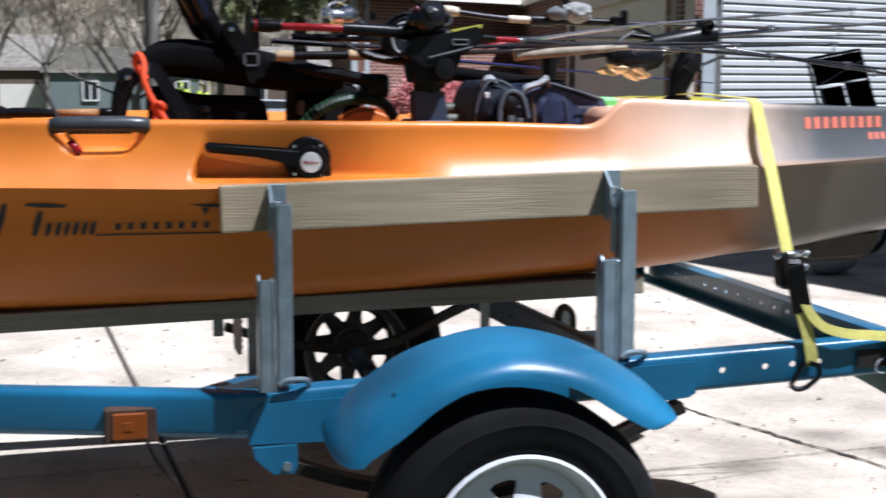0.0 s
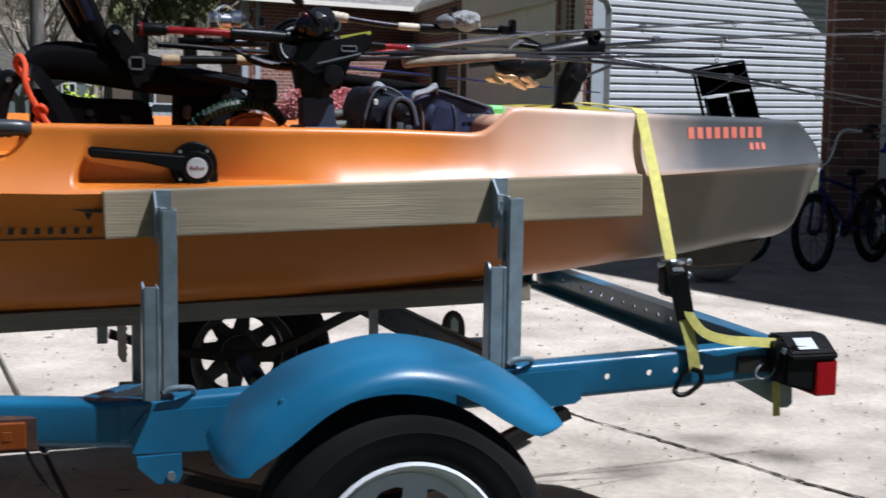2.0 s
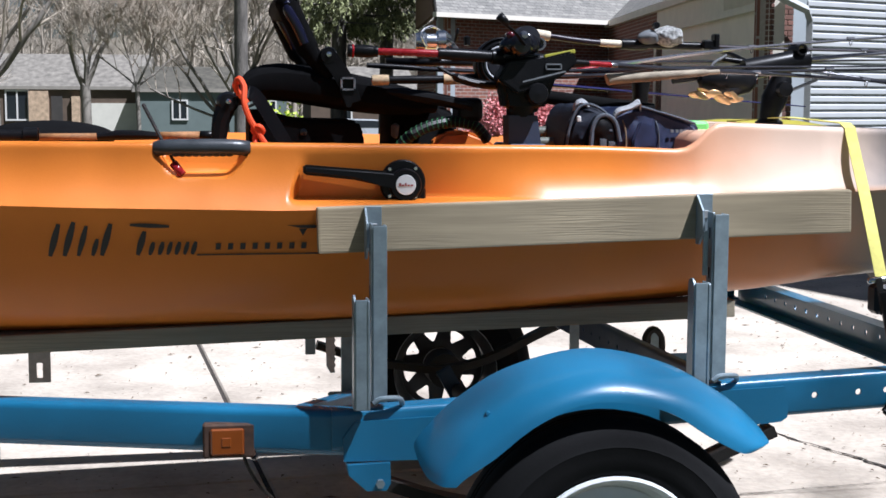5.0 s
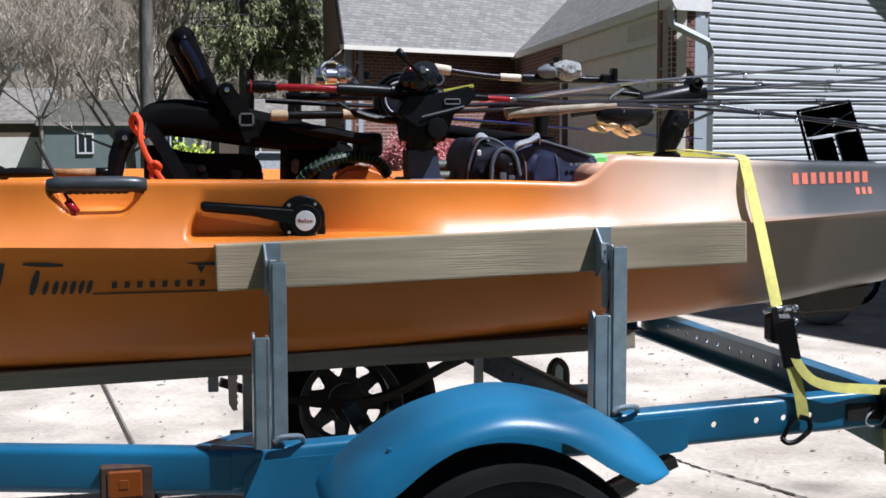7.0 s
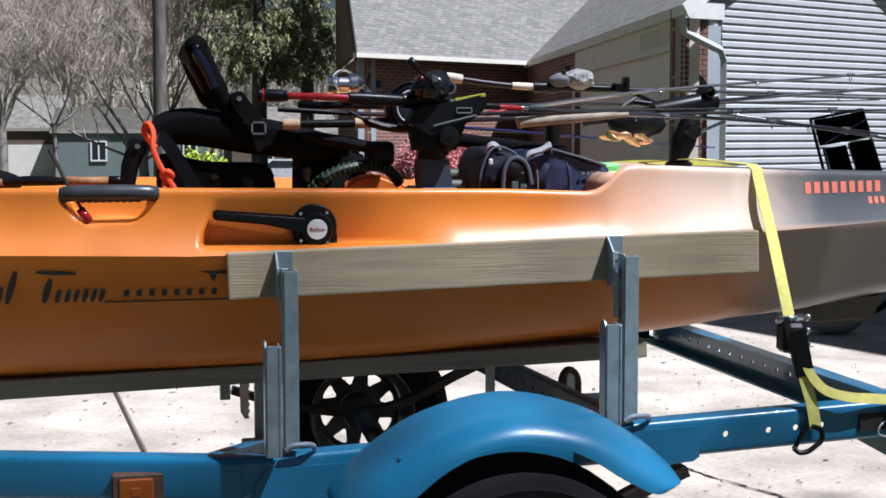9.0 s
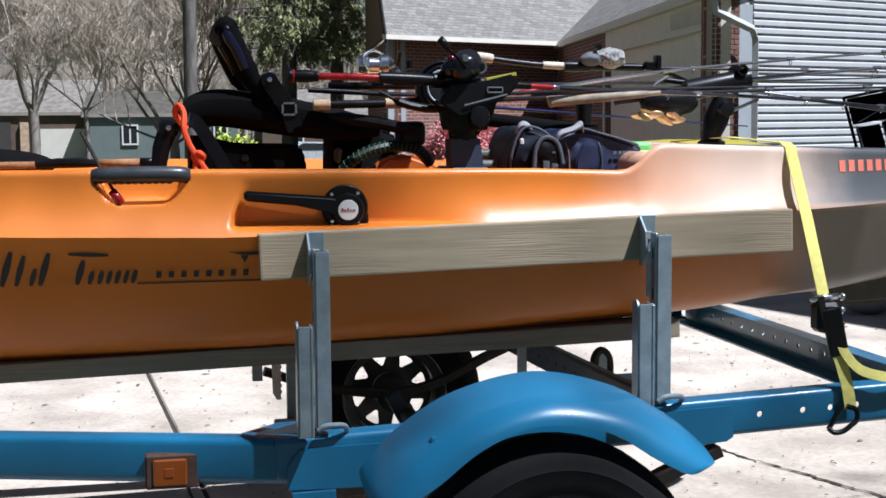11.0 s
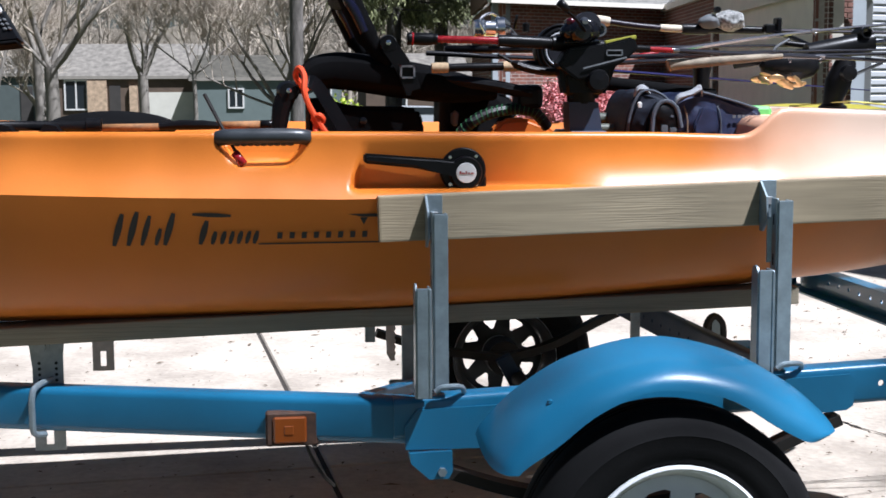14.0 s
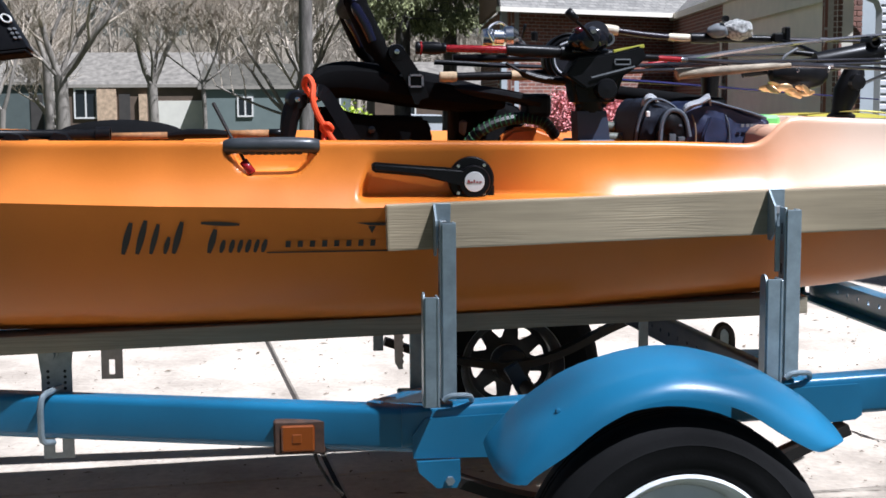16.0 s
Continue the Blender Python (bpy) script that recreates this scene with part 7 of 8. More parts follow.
def garage_clutter():
    rnd = random.Random(12)
    for k in range(7):
        x, y = 6.9 + rnd.uniform(0, 1.6), 5.8 - k * 0.55 + rnd.uniform(-0.2, 0.2)
        h = rnd.uniform(0.25, 0.7)
        m = (M_GREYN, M_NAVY, M_BLACK, M_WHITEP)[k % 4]
        bm = box(x, x + rnd.uniform(0.3, 0.6), y, y + rnd.uniform(0.3, 0.5), 0.012, h, 0.02, seg=2)
        whole("storage_box", bm, m, "plastic storage box on the garage floor", "storage box", "boxes in the garage")
    bm = bmesh.new()
    bmesh.ops.create_icosphere(bm, subdivisions=3, radius=1, matrix=Matrix.Translation((3.85, 4.7, 0.09)) @ Matrix.Diagonal((0.17, 0.10, 0.09, 1)))
    whole("sports_bag", bm, M_GREYN, "dark sports bag with pale stripes on the drive", "bag", smooth=True)
    # blue jacket or cover over a handlebar
    bm = bmesh.new()
    bmesh.ops.create_icosphere(bm, subdivisions=4, radius=1)
    for v in bm.verts:
        d = v.co.copy()
        v.co = Vector((5.46 + d.x * 0.17, 5.1 + d.y * 0.10, 0.86 + d.z * 0.045)) + d * 0.06 * noise.noise(d * 2.3)
        v.co.z += 0.10 * d.x
    whole("blue_cover", bm, mat("bright_blue_cloth", (0.008, 0.02, 0.20), 0.8, var=0.15, scale=15), "bright blue cover thrown over a handlebar", "cover", smooth=True)


garage_clutter()


def folding_chair():
    tl, tr, bl, br = Vector((5.296, 7.832, 1.302)), Vector((5.908, 8.09, 1.392)), Vector((5.81, 8.05, 0.0)), Vector((6.585, 8.383, 0.0))
    root = thing("folding_chair", (bl + br) / 2, "black folding lounge chair leaning before grey siding", "chair")
    out = Vector((0.39, -0.92, 0))

    def at(u, v, d=0.0):
        return tl.lerp(tr, u).lerp(bl.lerp(br, u), v) + out * d
    for u in (0.0, 1.0):
        part("frame_tube", tube([at(u, 0.0), at(u, 0.5), at(u, 1.0)], 0.013, 8), M_BLACK, root, smooth=True)
    for v in (0.0, 0.46, 0.80):
        part("cross_bar", tube([at(0, v), at(1, v)], 0.012, 8), M_BLACK, root, smooth=True)
    for u0, u1, v0, v1 in ((0.02, 0.98, 0.01, 0.17), (0.05, 0.49, 0.19, 0.455), (0.53, 0.97, 0.18, 0.455), (0.04, 0.96, 0.50, 0.78)):
        bm = bmesh.new()
        bm.faces.new([bm.verts.new(at(u, v, 0.012)) for u, v in ((u0, v0), (u1, v0), (u1, v1), (u0, v1))])
        bmesh.ops.solidify(bm, geom=bm.faces[:], thickness=0.008)
        part("fabric_panel", bm, M_FOAM, root, "black fabric panel")
    for a, b in (((0.06, 0.18), (0.10, 0.60)), ((0.51, 0.19), (0.53, 0.60)), ((0.10, 0.16), (0.95, 0.06)), ((0.30, 0.50), (0.98, 0.42))):
        part("frame_strut", tube([at(*a, 0.026), at(*b, 0.026)], 0.007, 8), M_SILVER, root, smooth=True)


folding_chair()

# ---- shrubs and trees ----
M_BARK = mat("grey_bark", (0.24, 0.215, 0.185), 0.9, var=0.25, scale=9, bump=0.01, stretch=(1, 1, 0.25))
M_TWIG = mat("pale_twigs", (0.47, 0.40, 0.32), 0.9, var=0.2, scale=3)
M_DBARK = mat("dark_bark", (0.088, 0.080, 0.072), 0.95, var=0.5, scale=14, bump=0.02, stretch=(1, 1, 0.25))
M_TALLB = mat("furrowed_bark", (0.135, 0.122, 0.108), 0.95, var=0.5, scale=10, bump=0.03, stretch=(1, 1, 0.2))
M_FAR = mat("far_bare_woods", (0.36, 0.31, 0.25), 0.95, var=0.4, scale=0.5)


def leaf_material(name, base, amount=0.4):
    m = bpy.data.materials.new(name)
    m.use_nodes = True
    n, k = m.node_tree.nodes, m.node_tree.links
    b = n["Principled BSDF"]
    g = n.new("ShaderNodeNewGeometry")
    r = n.new("ShaderNodeMapRange")
    r.inputs[3].default_value, r.inputs[4].default_value = 1 - amount, 1 + amount
    k.new(g.outputs["Random Per Island"], r.inputs[0])
    x = n.new("ShaderNodeMix")
    x.data_type, x.blend_type = "RGBA", "MULTIPLY"
    x.inputs[0].default_value = 1
    x.inputs[6].default_value = (*base, 1)
    k.new(r.outputs[0], x.inputs[7])
    k.new(x.outputs[2], b.inputs["Base Color"])
    b.inputs["Roughness"].default_value = 0.7
    return m


M_NEEDLE = leaf_material("spruce_needles", (0.21, 0.225, 0.10), 0.65)
M_PINK = leaf_material("pink_blossom", (0.62, 0.235, 0.235), 0.22)
M_LIMEL = leaf_material("young_lime_leaves", (0.40, 0.50, 0.06), 0.3)
M_BROWNL = leaf_material("buds", (0.26, 0.19, 0.10), 0.4)


class Soup:
    """Loose tubes and leaves gathered into one mesh."""

    def __init__(self):
        self.v, self.f = [], []

    def limb(self, pts, rs, seg):
        start = len(self.v)
        for i, p in enumerate(pts):
            d = (pts[min(i + 1, len(pts) - 1)] - pts[max(i - 1, 0)]).normalized()
            s = d.cross(Vector((0.3, 0.2, 1)))
            s = s.normalized() if s.length > 1e-3 else Vector((1, 0, 0))
            u = s.cross(d)
            for k in range(seg):
                a = 2 * math.pi * k / seg
                self.v.append(tuple(p + (s * math.cos(a) + u * math.sin(a)) * rs[i]))
        for i in range(len(pts) - 1):
            for k in range(seg):
                a, b = start + i * seg + k, start + i * seg + (k + 1) % seg
                self.f.append((a, b, b + seg, a + seg))

    def leaf(self, p, d, w, length):
        s = d.cross(Vector((random.uniform(-1, 1), random.uniform(-1, 1), random.uniform(-1, 1)))).normalized() * w / 2
        i = len(self.v)
        self.v += [tuple(p), tuple(p + d * length * 0.45 + s), tuple(p + d * length), tuple(p + d * length * 0.45 - s)]
        self.f.append((i, i + 1, i + 2, i + 3))

    def mesh(self, name, material, parent=None, base=Vector((0, 0, 0)), smooth=True):
        me = bpy.data.meshes.new(name)
        me.from_pydata([tuple(Vector(v) - base) for v in self.v], [], self.f)
        if smooth:
            me.polygons.foreach_set("use_smooth", [True] * len(me.polygons))
        me.materials.append(material)
        ob = new(name, me)
        ob.parent = parent
        return ob


def grow(trunk, twigs, rnd, p, d, r, length, level, top, spread, low=0.35, fine=0.0055):
    n = 5 if level < 2 else 3 if level < 4 else 2
    pts, rs = [p], [r]
    q = p.copy()
    for k in range(n):
        d = (d + Vector((rnd.uniform(-1, 1), rnd.uniform(-1, 1), rnd.uniform(-0.5, 0.9))) * (0.12 + 0.05 * level)).normalized()
        q = q + d * length / n
        pts.append(q.copy())
        rs.append(r * (1 - 0.45 * (k + 1) / n))
    (trunk if level < 2 else twigs).limb(pts, rs, 8 if level == 0 else 6 if level < 2 else 4 if level < 3 else 3)
    if level >= top:
        return
    kids = (4, 4, 5, 6, 5, 4)[level]
    for k in range(kids):
        t = 1.0 if k == 0 else rnd.uniform(low if level == 0 else 0.35, 0.95)
        i = min(n - 1, int(t * n))
        b = pts[i].lerp(pts[i + 1], t * n - i if t < 1 else 1.0)
        out = Vector((rnd.uniform(-1, 1), rnd.uniform(-1, 1), rnd.uniform(0.0, 0.7))).normalized()
        nd = (d * (1 - spread) + out * spread).normalized()
        grow(trunk, twigs, rnd, b, nd, max(fine, rs[i] * rnd.uniform(0.42, 0.66)), length * rnd.uniform(0.58, 0.8), level + 1, top, spread, low, fine)


def bare_tree(base, r, stem, seed, label, top=5, spread=0.5, lean=(0, 0), bark=None, twig=None, buds=0, bud=0.10, low=0.35):
    rnd = random.Random(seed)
    trunk, twigs = Soup(), Soup()
    b = Vector(base)
    grow(trunk, twigs, rnd, b + Vector((0, 0, -0.3)), Vector((lean[0], lean[1], 1)).normalized(), r, stem, 0, top, spread, low, 0.0055 if buds else 0.0095)
    root = thing("tree", base, label, "tree", "bare trees")
    trunk.mesh("trunk", bark or M_BARK, root, b)
    twigs.mesh("crown", twig or M_TWIG, root, b)
    if buds:
        s = Soup()
        for k in range(buds):
            v = Vector(rnd.choice(twigs.v))
            s.leaf(v + Vector((rnd.uniform(-0.1, 0.1), rnd.uniform(-0.1, 0.1), rnd.uniform(-0.1, 0.1))), Vector((rnd.uniform(-1, 1), rnd.uniform(-1, 1), rnd.uniform(-1, 1))).normalized(), bud, bud * 1.5)
        s.mesh("buds", M_BROWNL, root, b, False)


def forked_tree(base, r, fork, limbs, seed, label, lean=0.0, top=5, spread=0.5, twig=None, bark=None):
    """A trunk that parts at a height into limbs, each (slope x, slope y, rise, radius, length), with twigs grown on."""
    rnd = random.Random(seed)
    trunk, twigs = Soup(), Soup()
    b = Vector(base)
    head = b + Vector((lean, 0, fork))
    trunk.limb([b + Vector((0, 0, -0.3)), b + Vector((0, 0, 0.15)), b.lerp(head, 0.5) + Vector((0.03, 0, 0)), head], [r * 1.35, r * 1.08, r, r * 0.95], 10)
    for sx, sy, up, rr, L in limbs:
        grow(trunk, twigs, rnd, head - Vector((0, 0, 0.1)), Vector((sx, sy, up)).normalized(), rr, L, 1, top, spread, 0.3, 0.0075)
    root = thing("tree", base, label, "tree", "bare trees")
    trunk.mesh("trunk", bark or M_BARK, root, b)
    twigs.mesh("crown", twig or M_TWIG, root, b)


def spruce(base, height, reach, seed, label, low=1.7):
    rnd = random.Random(seed)
    random.seed(seed)
    b = Vector(base)
    trunk, needles = Soup(), Soup()
    trunk.limb([b + Vector((0, 0, -0.3)), b + Vector((0.05, 0, height * 0.5)), b + Vector((0, 0, height))], [0.22, 0.13, 0.02], 8)
    z = low
    while z < height:
        L = reach * (1 - z / height) ** 0.7 * rnd.uniform(0.75, 1.1)
        for k in range(6):
            a = rnd.uniform(0, 2 * math.pi)
            d = Vector((math.cos(a), math.sin(a), 0.10))
            pts = [b + Vector((0, 0, z)) + d * L * t + Vector((0, 0, -0.35 * L * t * t * (1.3 - t))) for t in (0, 0.25, 0.5, 0.75, 1.0)]
            trunk.limb(pts, [0.028, 0.020, 0.014, 0.009, 0.004], 4)
            side = Vector((-d.y, d.x, 0))
            for j in range(int(9 * L) + 2):
                # a hanging spray of short needle tufts
                t = rnd.uniform(0.15, 1.0)
                i = min(3, int(t * 4))
                p = pts[i].lerp(pts[i + 1], t * 4 - i) + side * rnd.uniform(-0.30, 0.30) * (1.15 - t)
                drop = rnd.uniform(0.16, 0.55) * (1.25 - 0.5 * t)
                sway = Vector((d.x * 0.25 + rnd.uniform(-0.2, 0.2), d.y * 0.25 + rnd.uniform(-0.2, 0.2), -1)).normalized()
                for q in range(int(drop * 62)):
                    u = rnd.random()
                    dd = (sway + Vector((rnd.uniform(-0.8, 0.8), rnd.uniform(-0.8, 0.8), rnd.uniform(-0.3, 0.3)))).normalized()
                    needles.leaf(p + sway * drop * u, dd, rnd.uniform(0.022, 0.045), rnd.uniform(0.09, 0.20) * (1.15 - 0.5 * u))
        z += rnd.uniform(0.20, 0.46)
    root = thing("spruce", base, label, "tree", "spruces")
    trunk.mesh("trunk", M_DBARK, root, b)
    needles.mesh("crown", M_NEEDLE, root, b, False)


def shrub(base, rx, rz, count, material, label, seed, leafsize):
    rnd = random.Random(seed)
    random.seed(seed)
    b = Vector(base)
    stems, leaves = Soup(), Soup()
    for k in range(26):
        a, u = rnd.uniform(0, 6.28), rnd.uniform(0.2, 1)
        tip = b + Vector((math.cos(a) * rx * u, math.sin(a) * rx * u, rz * (1.9 - 0.9 * u * u) * rnd.uniform(0.8, 1)))
        stems.limb([b, b.lerp(tip, 0.5) + Vector((0, 0, 0.1)), tip], [0.02, 0.012, 0.005], 4)
        for j in range(count // 26):
            p = b.lerp(tip, rnd.uniform(0.45, 1.02)) + Vector((rnd.gauss(0, 0.10), rnd.gauss(0, 0.10), rnd.gauss(0, 0.09)))
            leaves.leaf(p, Vector((rnd.uniform(-1, 1), rnd.uniform(-1, 1), rnd.uniform(-0.6, 1))).normalized(), leafsize * 0.7, leafsize * rnd.uniform(0.7, 1.3))
    root = thing("shrub", base, label, "shrub")
    stems.mesh("stems", M_BARK, root, b)
    leaves.mesh("foliage", material, root, b, False)


shrub((4.93, 20.0, -0.25), 0.95, 0.80, 44000, M_PINK, "pink flowering azalea by the brick house", 3, 0.05)
shrub((0.95, 20.0, -0.25), 0.44, 0.66, 3200, M_LIMEL, "lime green young bush on the lawn", 4, 0.07)
shrub((-3.2, 22.0, -0.3), 0.40, 0.50, 900, M_LIMEL, "small fresh green bush on the lawn", 5, 0.07)

forked_tree((0.43, 26.0, -0.4), 0.14, 7.5, [(0.3, 0.1, 1.0, 0.09, 3.0), (-0.35, 0.1, 1.0, 0.08, 3.0), (0.1, -0.4, 1.0, 0.07, 2.6)], 11, "tall bare tree with a straight dark trunk", bark=M_TALLB)
bare_tree((-9.2, 41.0, -0.8), 0.24, 2.4, 24, "bare maple on the far lawn", 5, 0.45)
bare_tree((-7.4, 46.0, -0.8), 0.18, 2.6, 25, "bare spreading tree behind a forked maple", 5, 0.55)
forked_tree((-6.22, 38.0, -0.7), 0.20, 2.4, [(-0.27, 0.0, 1.0, 0.11, 2.6), (0.62, 0.0, 0.85, 0.12, 2.8), (0.12, 0.4, 1.0, 0.09, 2.4), (-0.75, -0.2, 0.8, 0.06, 1.8)], 21, "bare maple forking low above the lawn")
forked_tree((-7.22, 42.0, -0.7), 0.14, 2.9, [(-0.4, 0.0, 1.0, 0.09, 2.6), (0.3, 0.2, 1.0, 0.09, 2.6)], 27, "bare maple beside a forked one")
forked_tree((-3.84, 40.0, -0.7), 0.155, 2.2, [(-0.50, 0.0, 0.9, 0.095, 2.6), (0.40, 0.0, 0.95, 0.095, 2.6), (0.24, 0.4, 0.9, 0.07, 2.4), (-0.1, -0.3, 1.0, 0.05, 2.0)], 22, "bare maple with a wide low fork")
forked_tree((-1.88, 31.0, -0.5), 0.055, 2.0, [(-0.85, 0.1, 0.55, 0.030, 1.2), (0.85, 0.0, 0.5, 0.030, 1.2), (-0.35, 0.2, 1.0, 0.032, 1.3), (0.35, -0.2, 1.0, 0.032, 1.3)], 23, "slim bare street tree with level branches")
forked_tree((-7.62, 36.0, -0.6), 0.085, 1.4, [(0.35, 0.0, 1.0, 0.06, 2.2), (-0.5, 0.0, 0.9, 0.05, 2.0)], 29, "leaning slim bare tree", lean=0.15)
forked_tree((0.16, 33.0, -0.6), 0.13, 1.3, [(-0.85, 0.1, 0.7, 0.055, 2.6), (-0.5, 0.0, 0.95, 0.055, 2.8), (0.6, 0.0, 0.85, 0.055, 2.8), (0.9, 0.1, 0.45, 0.045, 2.4), (0.15, 0.1, 1.0, 0.05, 2.8), (-0.95, 0.0, 0.25, 0.04, 2.0), (0.4, -0.2, 1.0, 0.045, 2.6)], 34, "many-stemmed bare tree fanning out behind the tall trunk", spread=0.42)
spruce((2.88, 31.0, -0.55), 12.5, 2.3, 31, "drooping green spruce with a bare lower trunk", 3.5)
spruce((4.35, 33.5, -0.6), 12.0, 1.7, 32, "drooping green spruce behind the brick house", 3.7)
bare_tree((0.74, 42.0, -0.8), 0.17, 3.4, 37, "tall bare tree with a dense crown", 5, 0.55)
bare_tree((0.88, 48.0, -0.9), 0.19, 4.6, 38, "tall bare tree behind the others", 5, 0.55)
# unseen tree behind the camera, placed for its soft dappled shade
bare_tree((3.4, -5.4, -0.1), 0.17, 9.5, 52, "tall budding tree added out of view to dapple the kayak", 5, 0.5, low=0.75, buds=700, bud=0.13)


# ---- houses across the street ----
M_FASCIA = mat("weathered_fascia", (0.30, 0.27, 0.23), 0.8, var=0.1, scale=3)
def far_house(name_label, x0, x1, y, zb, ze, zr, wall_m, roof_m, openings):
    root = thing("house", ((x0 + x1) / 2, y + 4, zb), name_label, "house", "houses across the street")
    bm = box(x0, x1, y, y + 8, zb - 0.5, ze)
    part("wall", bm, wall_m, root)
    xm = (x0 + x1) / 2
    part("roof", roof_panel([(x0 - 0.5, y - 0.15, ze - 0.05), (x1 + 0.5, y - 0.15, ze - 0.05), (x1 + 0.2, y + 4, zr), (x0 - 0.2, y + 4, zr)], 0.12), roof_m, root)
    part("roof", roof_panel([(x1 + 0.5, y + 8.6, ze - 0.05), (x0 - 0.5, y + 8.6, ze - 0.05), (x0 - 0.2, y + 4, zr), (x1 + 0.2, y + 4, zr)], 0.12), roof_m, root)
    part("fascia", box(x0 - 0.5, x1 + 0.5, y - 0.20, y - 0.15, ze - 0.24, ze - 0.03), M_FASCIA, root)
    for kind, a, b, z0, z1, m in openings:
        d = 0.06 if kind != "pier" else 0.25
        ob = part({"window": "window", "door": "door", "garage": "garage_door", "pier": "wall_panel"}[kind], box(a, b, y - d, y + 0.02, z0, z1), m, root)
        if kind == "window":
            for q in ((a - 0.1, a, z0 - 0.1, z1 + 0.1), (b, b + 0.1, z0 - 0.1, z1 + 0.1), (a, b, z1, z1 + 0.1), (a, b, z0 - 0.1, z0), ((a + b) / 2 - 0.05, (a + b) / 2 + 0.05, z0, z1)):
                part("frame", box(q[0], q[1], y - 0.10, y, q[2], q[3]), M_WHITE, ob)
    return root


def hx(px):
    return -11.2 + (px - 200) * 0.0362


def hz(py):
    return 0.87 - (py - 160) * 0.037


M_TANROOF = mat("tan_shingles", (0.165, 0.150, 0.128), 0.9, var=0.35, scale=3, fine=40)
M_DKROOF = mat("dark_brown_shingles", (0.070, 0.064, 0.050), 0.9, var=0.4, scale=3, fine=40)
M_BROWNW = mat("brown_wall", (0.12, 0.085, 0.06), 0.85, var=0.15, scale=2)
M_STONE = mat("tan_stone", (0.50, 0.36, 0.24), 0.9, var=0.3, scale=4, fine=20)
M_GREENW = mat("sage_siding", (0.145, 0.18, 0.17), 0.7, var=0.06, scale=2)
M_GARW = mat("white_garage_door", (0.70, 0.67, 0.58), 0.6, var=0.05, scale=2)
far_house("low brown house with a white garage door across the street", hx(125), hx(395), 90, hz(232), hz(132), hz(74), M_BROWNW, M_TANROOF,
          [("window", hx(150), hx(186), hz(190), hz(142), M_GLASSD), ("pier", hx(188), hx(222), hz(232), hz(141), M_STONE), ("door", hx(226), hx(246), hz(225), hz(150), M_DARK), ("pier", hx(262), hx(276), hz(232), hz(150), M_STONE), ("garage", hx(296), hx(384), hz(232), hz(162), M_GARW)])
far_house("sage green sided house with a white window", hx(384), hx(640), 88, hz(232), hz(136), hz(96), M_GREENW, M_DKROOF,
          [("window", hx(441), hx(464), hz(188), hz(158), M_GLASSD), ("window", hx(600), hx(620), hz(188), hz(158), M_GLASSD)])
far_house("dark green house behind bare trees", hx(-160), hx(105), 92, hz(232), hz(126), hz(70), mat("dark_green_siding", (0.085, 0.105, 0.10), 0.8, var=0.1, scale=2), M_TANROOF,
          [("door", hx(62), hx(84), hz(225), hz(150), M_DARK)])
far_house("pale house seen between the trees", hx(680), hx(860), 86, hz(232), hz(140), hz(95), M_BROWNW, M_TANROOF, [("window", hx(720), hx(750), hz(190), hz(155), M_GLASSD)])


def parked_car(base, heading, m, label):
    root = thing("car", base, label, "car", "cars at the street")
    T = Matrix.Translation(base) @ Matrix.Rotation(radians(heading), 4, "Z")

    def place(bm):
        bmesh.ops.transform(bm, matrix=T, verts=bm.verts)
        return bm
    bm = prism([(-2.2, 0.3), (2.2, 0.3), (2.25, 0.62), (2.1, 0.82), (1.2, 0.92), (0.6, 1.38), (-1.0, 1.42), (-1.8, 0.98), (-2.2, 0.9)], "Y", -0.88, 0.88)
    bmesh.ops.bevel(bm, geom=bm.edges[:], offset=0.08, segments=2, affect="EDGES")
    part("body", place(bm), m, root, smooth=True)
    part("side_window", place(prism([(-1.5, 0.98), (1.0, 0.96), (0.55, 1.32), (-0.95, 1.35)], "Y", -0.895, -0.87)), M_GLASSD, root)
    for x in (-1.4, 1.4):
        for y in (-0.85, 0.85):
            w = part("wheel", place(lathe([(0.18, -0.1), (0.3, -0.1), (0.33, -0.05), (0.33, 0.05), (0.3, 0.1), (0.18, 0.1)], (x, y, 0.33), "Y", 20)), M_TYRE, root, smooth=True)
            part("rim", place(lathe([(0.0, -0.09), (0.17, -0.1), (0.2, -0.08)], (x, y, 0.33), "Y", 16)), M_CHROME, w, smooth=True)


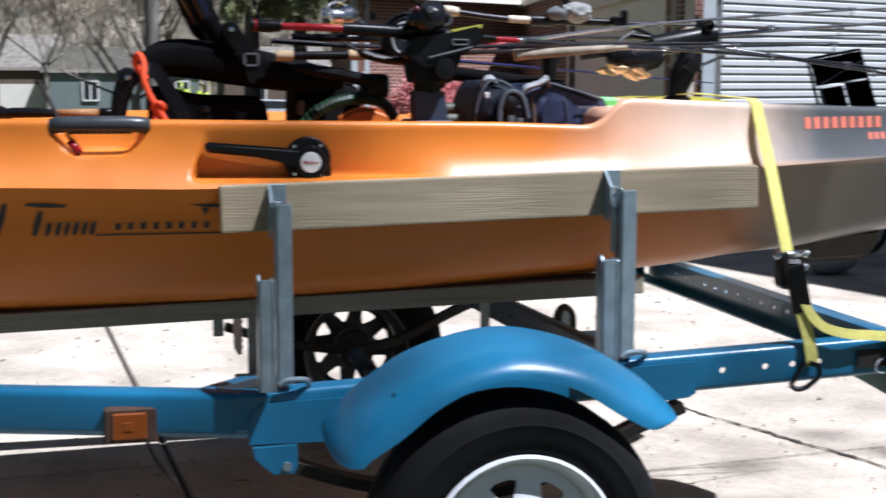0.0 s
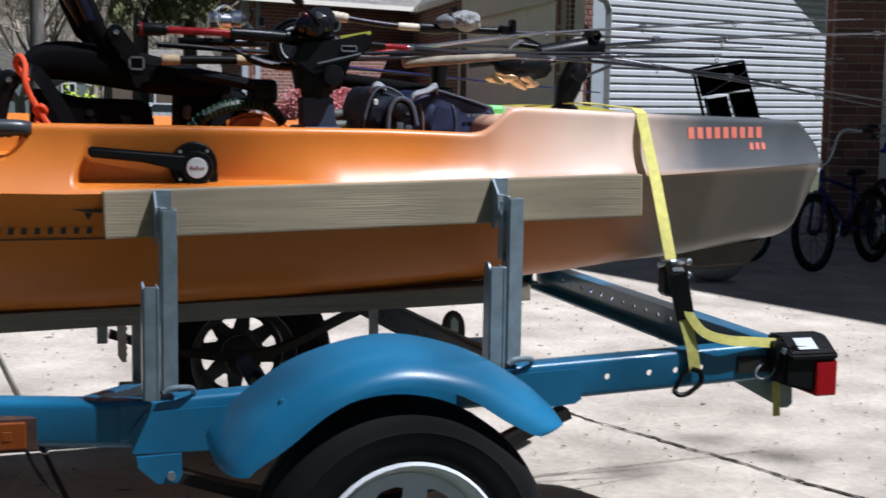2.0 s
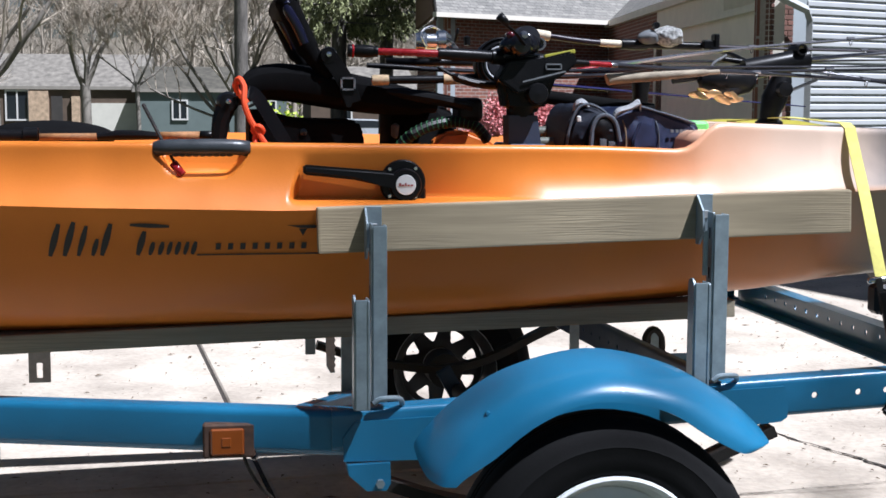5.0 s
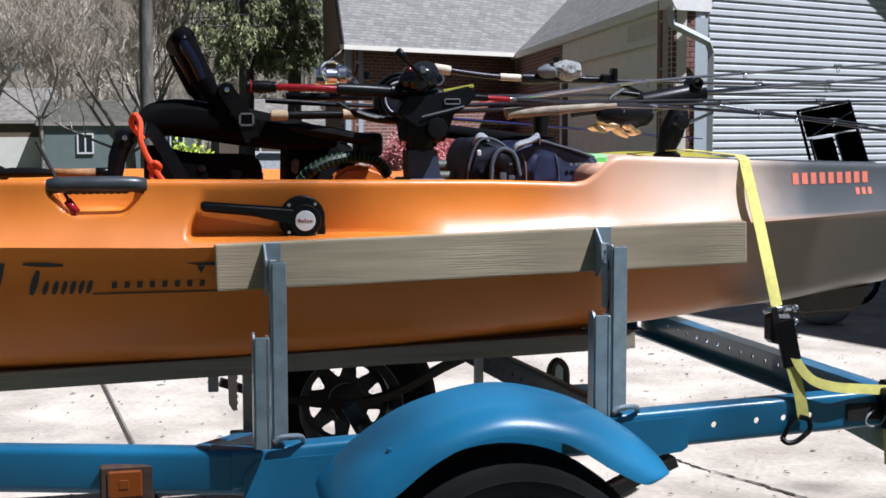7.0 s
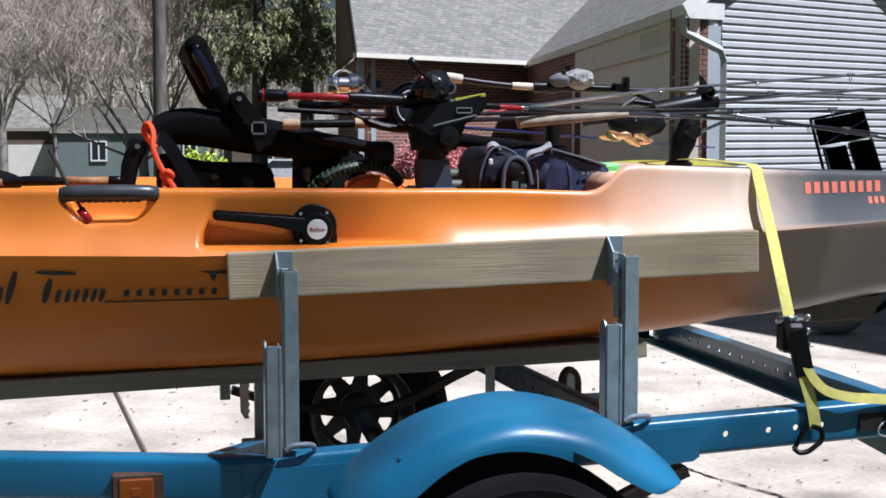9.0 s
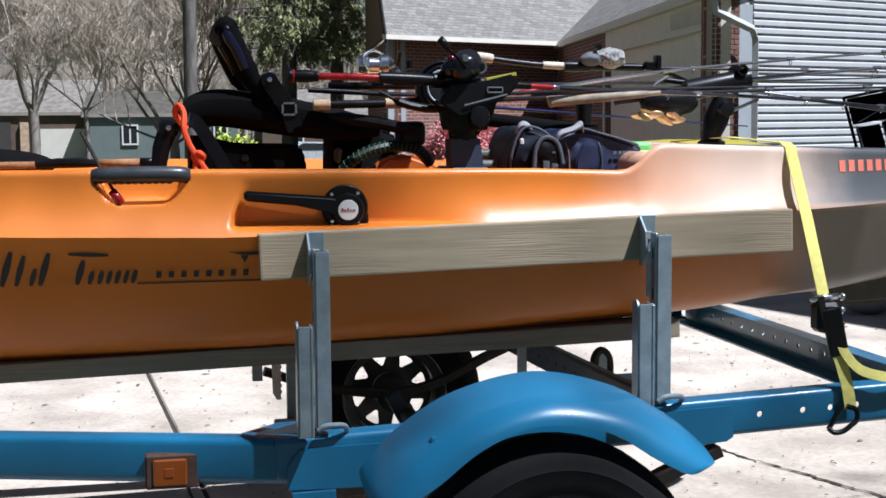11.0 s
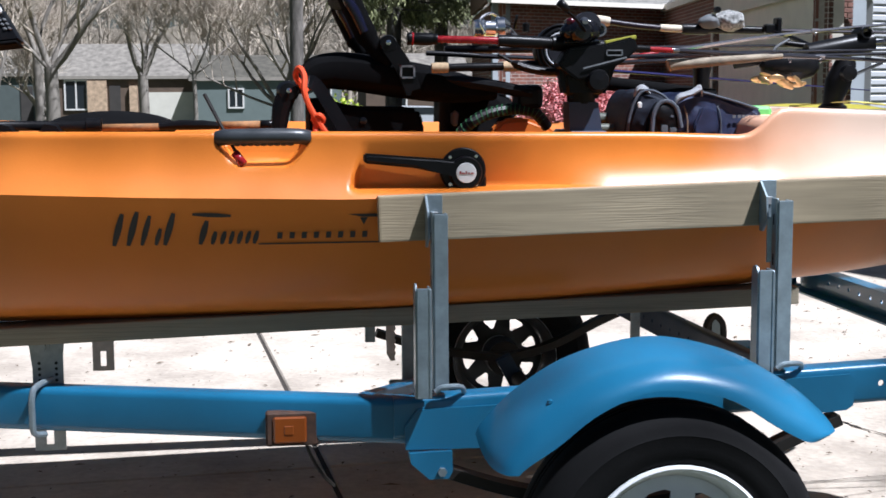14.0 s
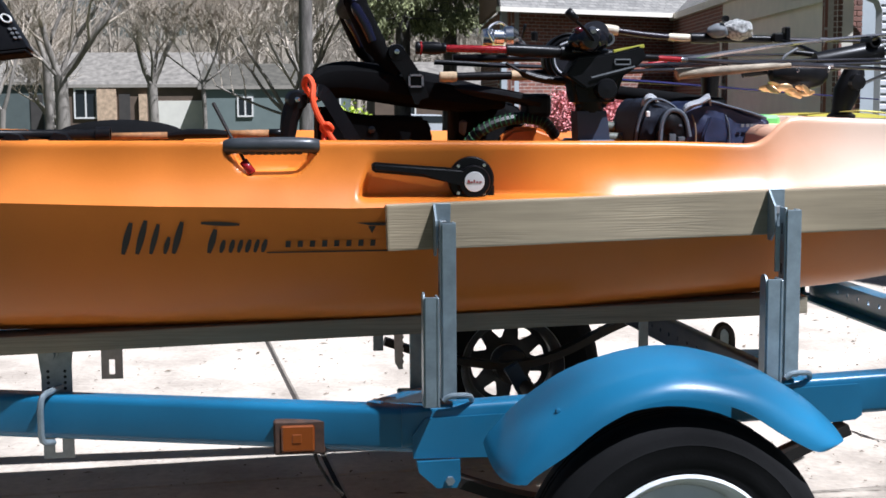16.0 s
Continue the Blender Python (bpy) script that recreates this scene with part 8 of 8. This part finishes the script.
parked_car((8.1, 72.0, -1.35), 4, mat("silver_car_paint", (0.62, 0.64, 0.66), 0.3, metal=0.3, var=0.04, scale=3), "silver car parked along the street")
parked_car((13.5, 74.0, -1.38), 0, mat("white_car_paint", (0.75, 0.75, 0.74), 0.3, var=0.04, scale=3), "white car parked along the street")


def far_woods():
    rnd = random.Random(77)
    s = Soup()
    for k in range(150):
        x = rnd.uniform(-55, 60)
        y = rnd.uniform(100, 150)
        h = rnd.uniform(9, 16)
        b = Vector((x, y, -2.0))
        tip = b + Vector((rnd.uniform(-1, 1), rnd.uniform(-1, 1), h))
        s.limb([b, b.lerp(tip, 0.5), tip], [0.25, 0.16, 0.03], 5)
        for j in range(70):
            t = rnd.uniform(0.12, 0.95)
            p = b.lerp(tip, t)
            d = Vector((rnd.uniform(-1, 1), rnd.uniform(-0.4, 0.4), rnd.uniform(0.1, 1.0))).normalized()
            L = rnd.uniform(1.2, 3.8) * (1.1 - t * 0.6)
            m = p + d * L * 0.5 + Vector((0, 0, rnd.uniform(-0.1, 0.3)))
            s.limb([p, m, p + d * L + Vector((0, 0, rnd.uniform(0, 0.8)))], [0.05, 0.035, 0.012], 3)
            for q in range(3):
                d2 = (d + Vector((rnd.uniform(-1, 1), 0, rnd.uniform(-0.4, 1)))).normalized()
                s.limb([m, m + d2 * rnd.uniform(0.6, 1.6)], [0.022, 0.008], 3)
    ob = s.mesh("far_woods", M_FAR)
    tagged(ob, "tan bare spring woods behind the houses", "woods", kind="stuff")
    bm = bmesh.new()
    n = 60
    lo = [bm.verts.new((160 * math.cos(a), 20 + 160 * math.sin(a), -3)) for a in [math.pi * (0.08 + 0.84 * k / n) for k in range(n + 1)]]
    hi = [bm.verts.new((160 * math.cos(a), 20 + 160 * math.sin(a), 9 + 2.2 * noise.noise(Vector((k * 0.7, 0, 0))) + 1.2 * noise.noise(Vector((k * 2.3, 5, 0))))) for k, a in enumerate([math.pi * (0.08 + 0.84 * k / n) for k in range(n + 1)])]
    for k in range(n):
        bm.faces.new((lo[k], lo[k + 1], hi[k + 1], hi[k]))
    whole("backdrop", bm, M_FAR, "hazy tan line of far woods", "woods", kind="structure")


far_woods()
